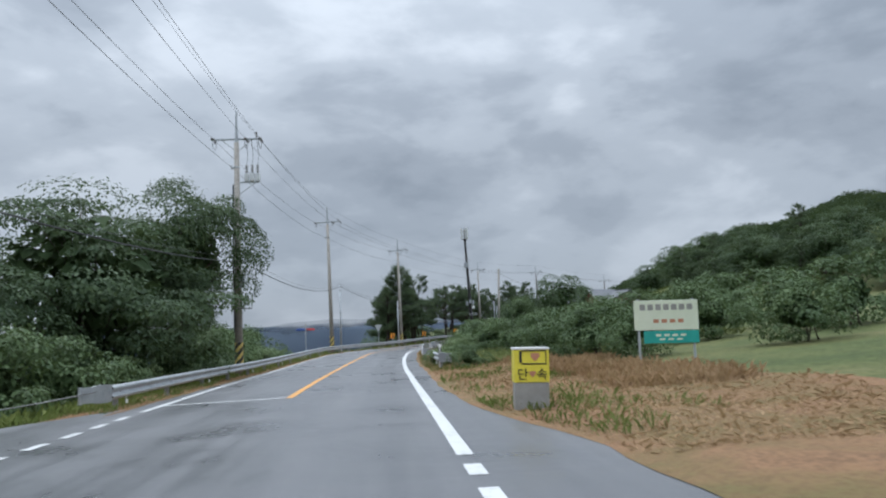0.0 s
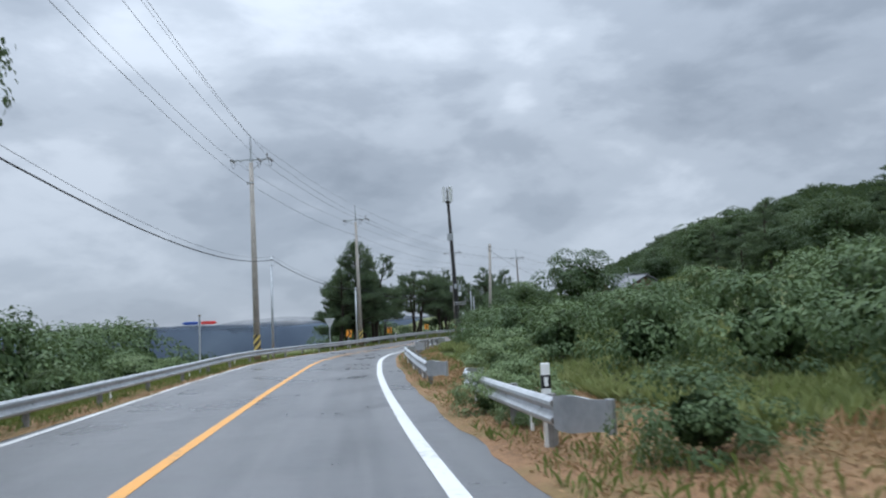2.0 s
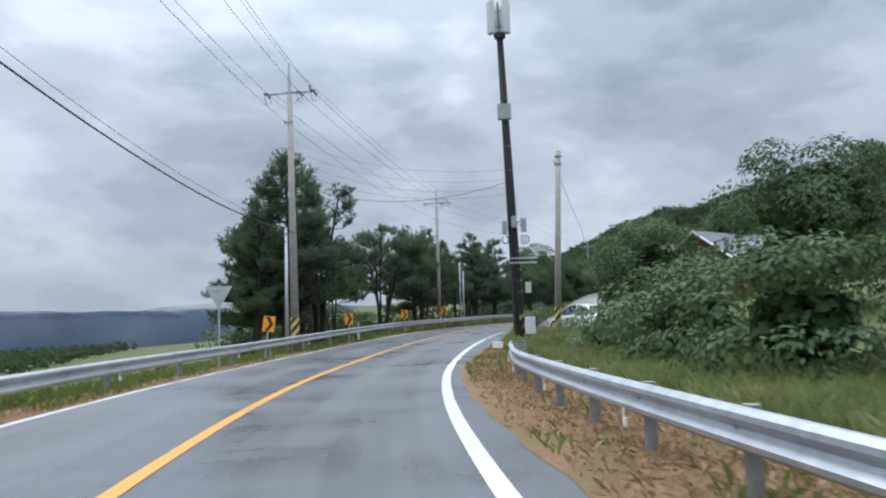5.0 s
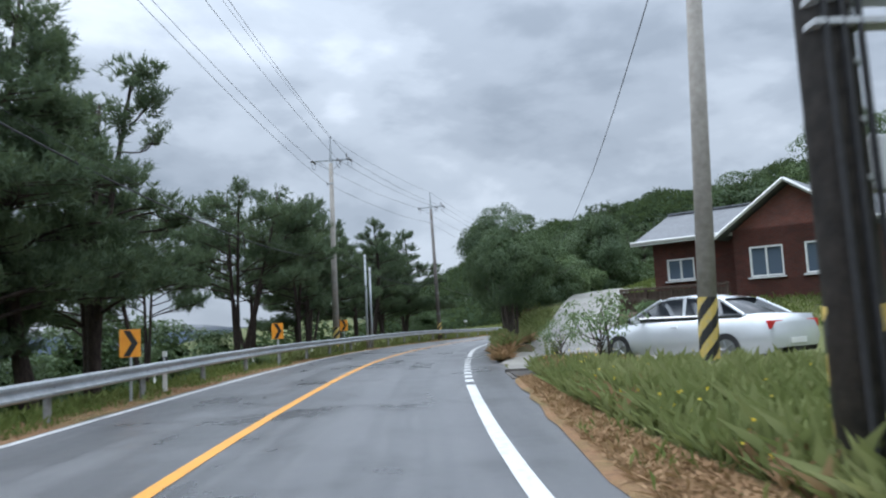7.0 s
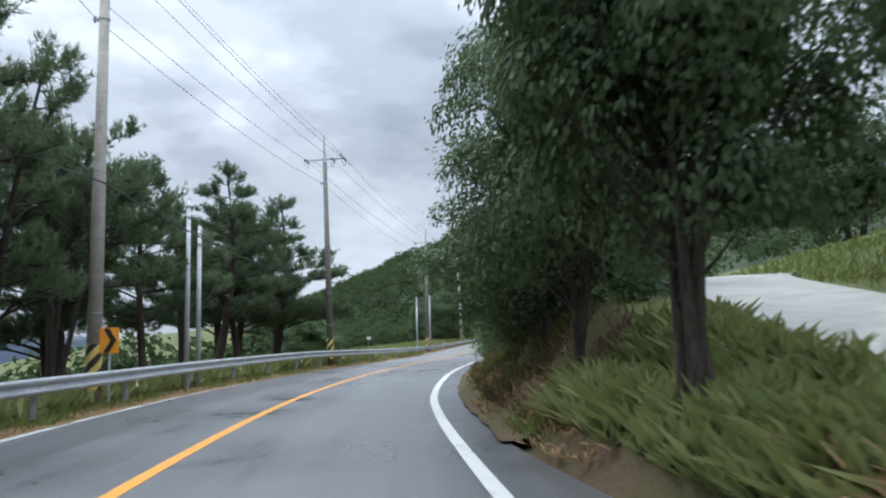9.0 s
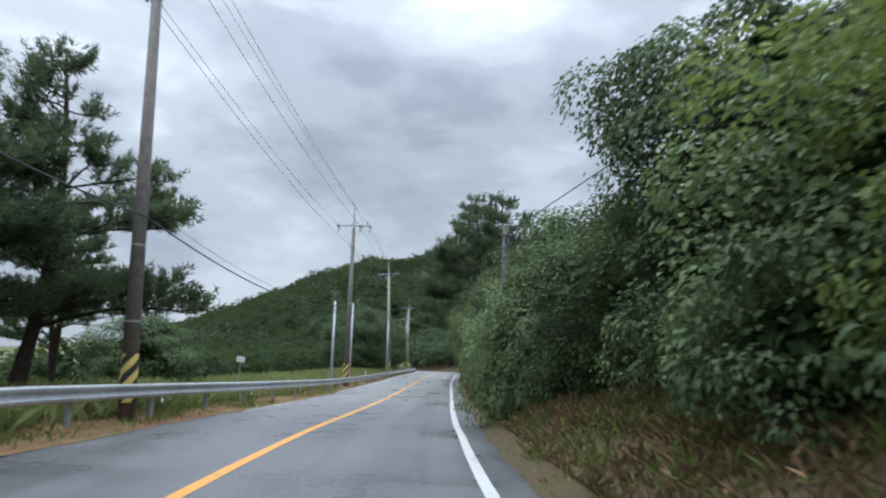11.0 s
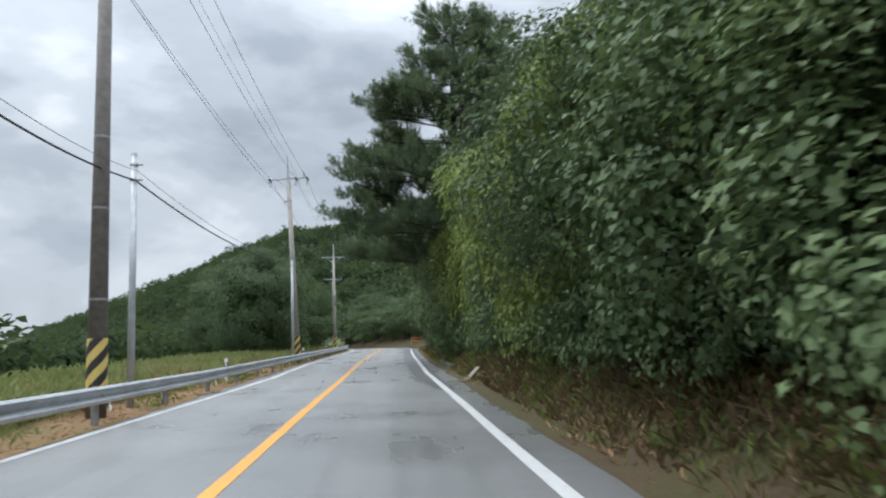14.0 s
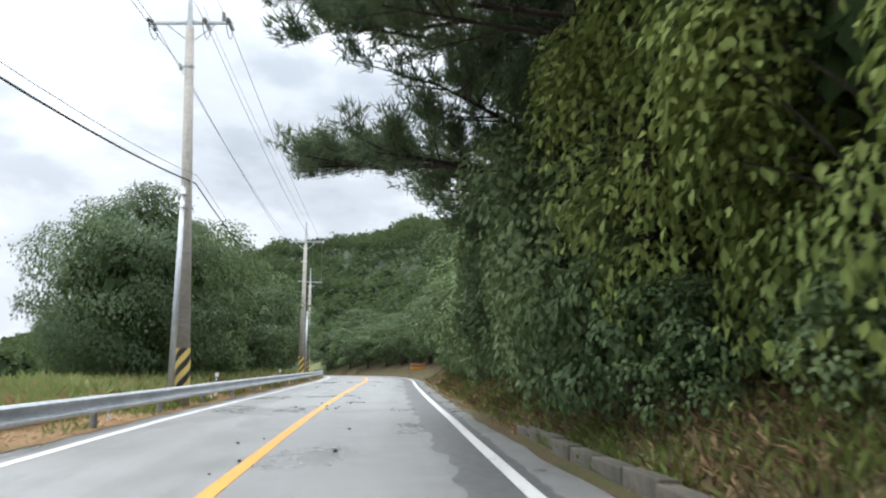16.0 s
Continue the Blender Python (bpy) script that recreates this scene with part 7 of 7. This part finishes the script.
def car():
    """A parked saloon in silver white."""
    long, half = 4.8, 0.90
    rear, front = Vector((17.85, 91.9)), Vector((17.0, 96.4))
    way = (front - rear).normalized()
    mid = (front + rear) / 2
    z = float(road_z(96)) + 0.20
    ob = thing("car", Matrix.Translation((mid.x, mid.y, z)) @ pose(0, 0, 0, 0, 0, math.degrees(math.atan2(-way.x, way.y))), "silver-white saloon car parked beside the house", "car")

    def section(y, lo, belt, top, wid, roof_w):
        return [(-wid * 0.88, y, lo), (-wid, y, lo + 0.16), (-wid, y, (lo + belt) / 2 + 0.06), (-wid * 0.95, y, belt), (-roof_w, y, top), (0, y, top + 0.02), (roof_w, y, top), (wid * 0.95, y, belt), (wid, y, (lo + belt) / 2 + 0.06), (wid, y, lo + 0.16), (wid * 0.88, y, lo)]

    def loft(rows, close=True):
        bm = fresh()
        rings = [[bm.verts.new(p) for p in r] for r in rows]
        n = len(rings[0])
        for a, b in zip(rings, rings[1:]):
            for i in range(n - 1):
                bm.faces.new([a[i], a[i + 1], b[i + 1], b[i]])
        if close:
            bm.faces.new(rings[0])
            bm.faces.new(list(reversed(rings[-1])))
        bmesh.ops.recalc_face_normals(bm, faces=bm.faces)
        return bm

    body = [section(y, lo, b, t, w * half, r * half) for y, lo, b, t, w, r in ((-2.4, 0.36, 0.70, 0.80, 0.84, 0.70), (-2.3, 0.26, 0.86, 0.98, 0.94, 0.78), (-1.9, 0.22, 0.92, 1.02, 1.0, 0.80), (-1.2, 0.20, 0.92, 0.98, 1.0, 0.86), (0.0, 0.20, 0.90, 0.95, 1.0, 0.88), (0.9, 0.20, 0.88, 0.93, 1.0, 0.86), (1.5, 0.20, 0.80, 0.90, 0.99, 0.78), (2.05, 0.22, 0.70, 0.80, 0.95, 0.72), (2.32, 0.28, 0.58, 0.68, 0.86, 0.64), (2.4, 0.36, 0.50, 0.58, 0.76, 0.56))]
    b = part("body", loft(body), M["paint"], ob, shade=True)
    cab = [section(y, 0.88, 0.92, t, 0.93 * half, r * half) for y, t, r in ((-1.75, 1.02, 0.80), (-1.15, 1.34, 0.66), (-0.3, 1.44, 0.64), (0.25, 1.42, 0.64), (0.75, 1.22, 0.70), (1.25, 0.94, 0.80))]
    part("glasshouse", loft(cab), M["car_glass"], ob, "dark tinted windows", True)
    roof = [[(x * half, y, zz) for x, zz in ((-0.66, t - 0.03), (-0.55, t + 0.025), (0, t + 0.045), (0.55, t + 0.025), (0.66, t - 0.03))] for y, t in ((-1.2, 1.33), (-0.8, 1.41), (-0.3, 1.44), (0.25, 1.42), (0.42, 1.38))]
    part("roof_panel", loft(roof, False), M["paint"], ob, shade=True)
    for sx in (-1, 1):
        for pts in ([(-1.8, 1.0), (-1.15, 1.35)], [(0.38, 1.40), (1.3, 0.93)], [(-0.28, 1.43), (-0.32, 0.92)]):
            bm = fresh()
            (y0, z0), (y1, z1) = pts
            rod(bm, (sx * half * (0.86 if z0 < 1.2 else 0.68), y0, z0), (sx * half * (0.86 if z1 < 1.2 else 0.68), y1, z1), 0.035, n=6)
            part("pillar", bm, M["paint"], ob)
        bm = fresh()
        box(bm, (0.20, 0.12, 0.13), (sx * (half + 0.08), 0.85, 0.98), 0.03)
        part("wing_mirror", bm, M["paint"], ob)
        bm = fresh()
        box(bm, (0.40, 0.10, 0.16), (sx * 0.58, 2.28, 0.62), 0.03)
        part("headlight", bm, M["lamp"], ob, "clear headlight")
        bm = fresh()
        box(bm, (0.42, 0.12, 0.17), (sx * 0.60, -2.31, 0.80), 0.03)
        part("tail_light", bm, M["tail"], ob, "red tail light")
        for y in (-1.42, 1.46):
            bm = fresh()
            bmesh.ops.create_cone(bm, cap_ends=True, segments=24, radius1=0.33, radius2=0.33, depth=0.22, matrix=Matrix.Translation((sx * (half - 0.10), y, 0.33)) @ Matrix.Rotation(radians(90), 4, "Y"))
            w = part("wheel", bm, M["black"], ob, shade=False)
            bm = fresh()
            bmesh.ops.create_cone(bm, cap_ends=True, segments=24, radius1=0.21, radius2=0.21, depth=0.235, matrix=Matrix.Translation((sx * (half - 0.10), y, 0.33)) @ Matrix.Rotation(radians(90), 4, "Y"))
            for k in range(5):
                a = 2 * math.pi * k / 5
                rod(bm, (sx * (half + 0.022), y, 0.33), (sx * (half + 0.022), y + 0.19 * math.cos(a), 0.33 + 0.19 * math.sin(a)), 0.025, n=6)
            part("rim", bm, M["rim"], w, "alloy rim")
        for y in (-0.15, -1.05):
            bm = fresh()
            box(bm, (0.03, 0.18, 0.03), (sx * (half + 0.005), y, 0.80), 0.008)
            part("door_handle", bm, M["paint"], ob)
    for y, zz in ((-2.41, 0.48), (2.40, 0.40)):
        bm = fresh()
        box(bm, (0.52, 0.02, 0.11), (0, y, zz), 0.004)
        part("plate_bar", bm, M["white_sheet"], ob)
    bm = fresh()
    box(bm, (0.9, 0.06, 0.18), (0, 2.37, 0.50), 0.02)
    part("grille", bm, M["sign_black"], ob)


car()
tagged(strip("yard", 91.5, 102.5, 6.5, 12.6, M["slab"], lambda s, d: float(road_z(96)) + 0.20 + 0 * d, 1.0, 6, jag=0.15, seed=9), "pale concrete yard under the parked car", "yard", kind="structure")


def plank():
    """Two pale boards dropped end to end at the foot of the bank."""
    for (s0, d0, h0), (s1, d1, h1) in (((185.9, 3.30, 0.03), (185.75, 3.82, 0.05)), ((185.75, 3.82, 0.06), (186.5, 4.25, 0.38))):
        a, b = at(s0, d0, h0), at(s1, d1, h1)
        bm = fresh()
        box(bm, (0.13, (b - a).length, 0.03), (0, 0, 0), 0.004)
        ob = part("plank", bm, M["wood"])
        way = b - a
        ob.matrix_world = Matrix.Translation((a + b) / 2) @ pose(0, 0, 0, math.degrees(math.asin(way.z / way.length)), 0, math.degrees(math.atan2(-way.x, way.y)))
        tagged(ob, "pale weathered plank lying against the bank", "plank", "dropped planks")


plank()


def clods():
    rng = np.random.default_rng(77)
    proto = None
    for i in range(26):
        s, d = (float(rng.uniform(186, 214)), float(rng.normal(-0.15, 0.9)))
        if proto is None:
            bm = fresh()
            bmesh.ops.create_icosphere(bm, subdivisions=1, radius=0.034)
            for v in bm.verts:
                v.co *= rng.uniform(0.7, 1.3)
                v.co.z *= 0.6
            ob = proto = part("clod", bm, M["pebble"])
        else:
            ob = new("clod", proto.data)
        ob.location = at(s, d, 0.018)
        k = float(rng.uniform(0.5, 1.3))
        ob.scale = (k, k, k)
        tagged(ob, "small dark clod lying on the road", "clod", "clods on the road")


clods()


def barrier(s, d, label):
    base = at(s, d)
    ob = thing("work_barrier", Matrix.Translation(base) @ pose(0, 0, 0, 0, 0, heading(s) + 10), label, "barrier")
    for x in (-0.6, 0.6):
        bm = fresh()
        rod(bm, (x, 0, -0.1), (x, 0, 0.95), 0.03, n=8)
        part("leg", bm, M["rail_post"], ob)
    for z, mat in ((0.8, "brown_text"), (0.5, "orange")):
        bm = fresh()
        box(bm, (1.3, 0.03, 0.2), (0, -0.03, z), 0.005)
        part("board", bm, M[mat], ob)


barrier(252.0, 4.6, "red and orange roadside barrier boards")


for x, y, k in ((0.9, -2.8, 0.45), (2.2, -3.0, 0.42)):
    bush = copy_thing(TREES["bush"], HOUSE @ Matrix.Translation((x, y, 0.35)))
    bush.scale = (k, k, k)
    tagged(bush, "small dark shrub before the brick house", "bush", "shrubs by the house")


def kerb_wall(s0, s1, d, high):
    """A low run of rough concrete kerb blocks at the foot of the bank."""
    ob = thing("kerb_wall", Matrix.Translation(at(s0, d)), "low mossy concrete kerb at the foot of the bank", "kerb")
    rng = np.random.default_rng(int(s0))
    s = s0
    while s < s1:
        l = float(rng.uniform(0.85, 1.05))
        bm = fresh()
        box(bm, (0.2, l - 0.015, high), (0, 0, 0), 0.02)
        k = part("kerb", bm, M["kerb"], ob)
        p = at(s + l / 2, d + float(rng.normal(0, 0.015)), 0.0) - at(s0, d)
        k.matrix_basis = Matrix.Translation(p + Vector((0, 0, high * 0.32 + float(rng.normal(0, 0.012))))) @ pose(0, 0, 0, 0, float(rng.normal(0, 2)), heading(s) + float(rng.normal(0, 0.8)))
        s += l


kerb_wall(158.6, 164.5, 4.5, 0.28)
kerb_wall(193.0, 200.5, 4.0, 0.24)
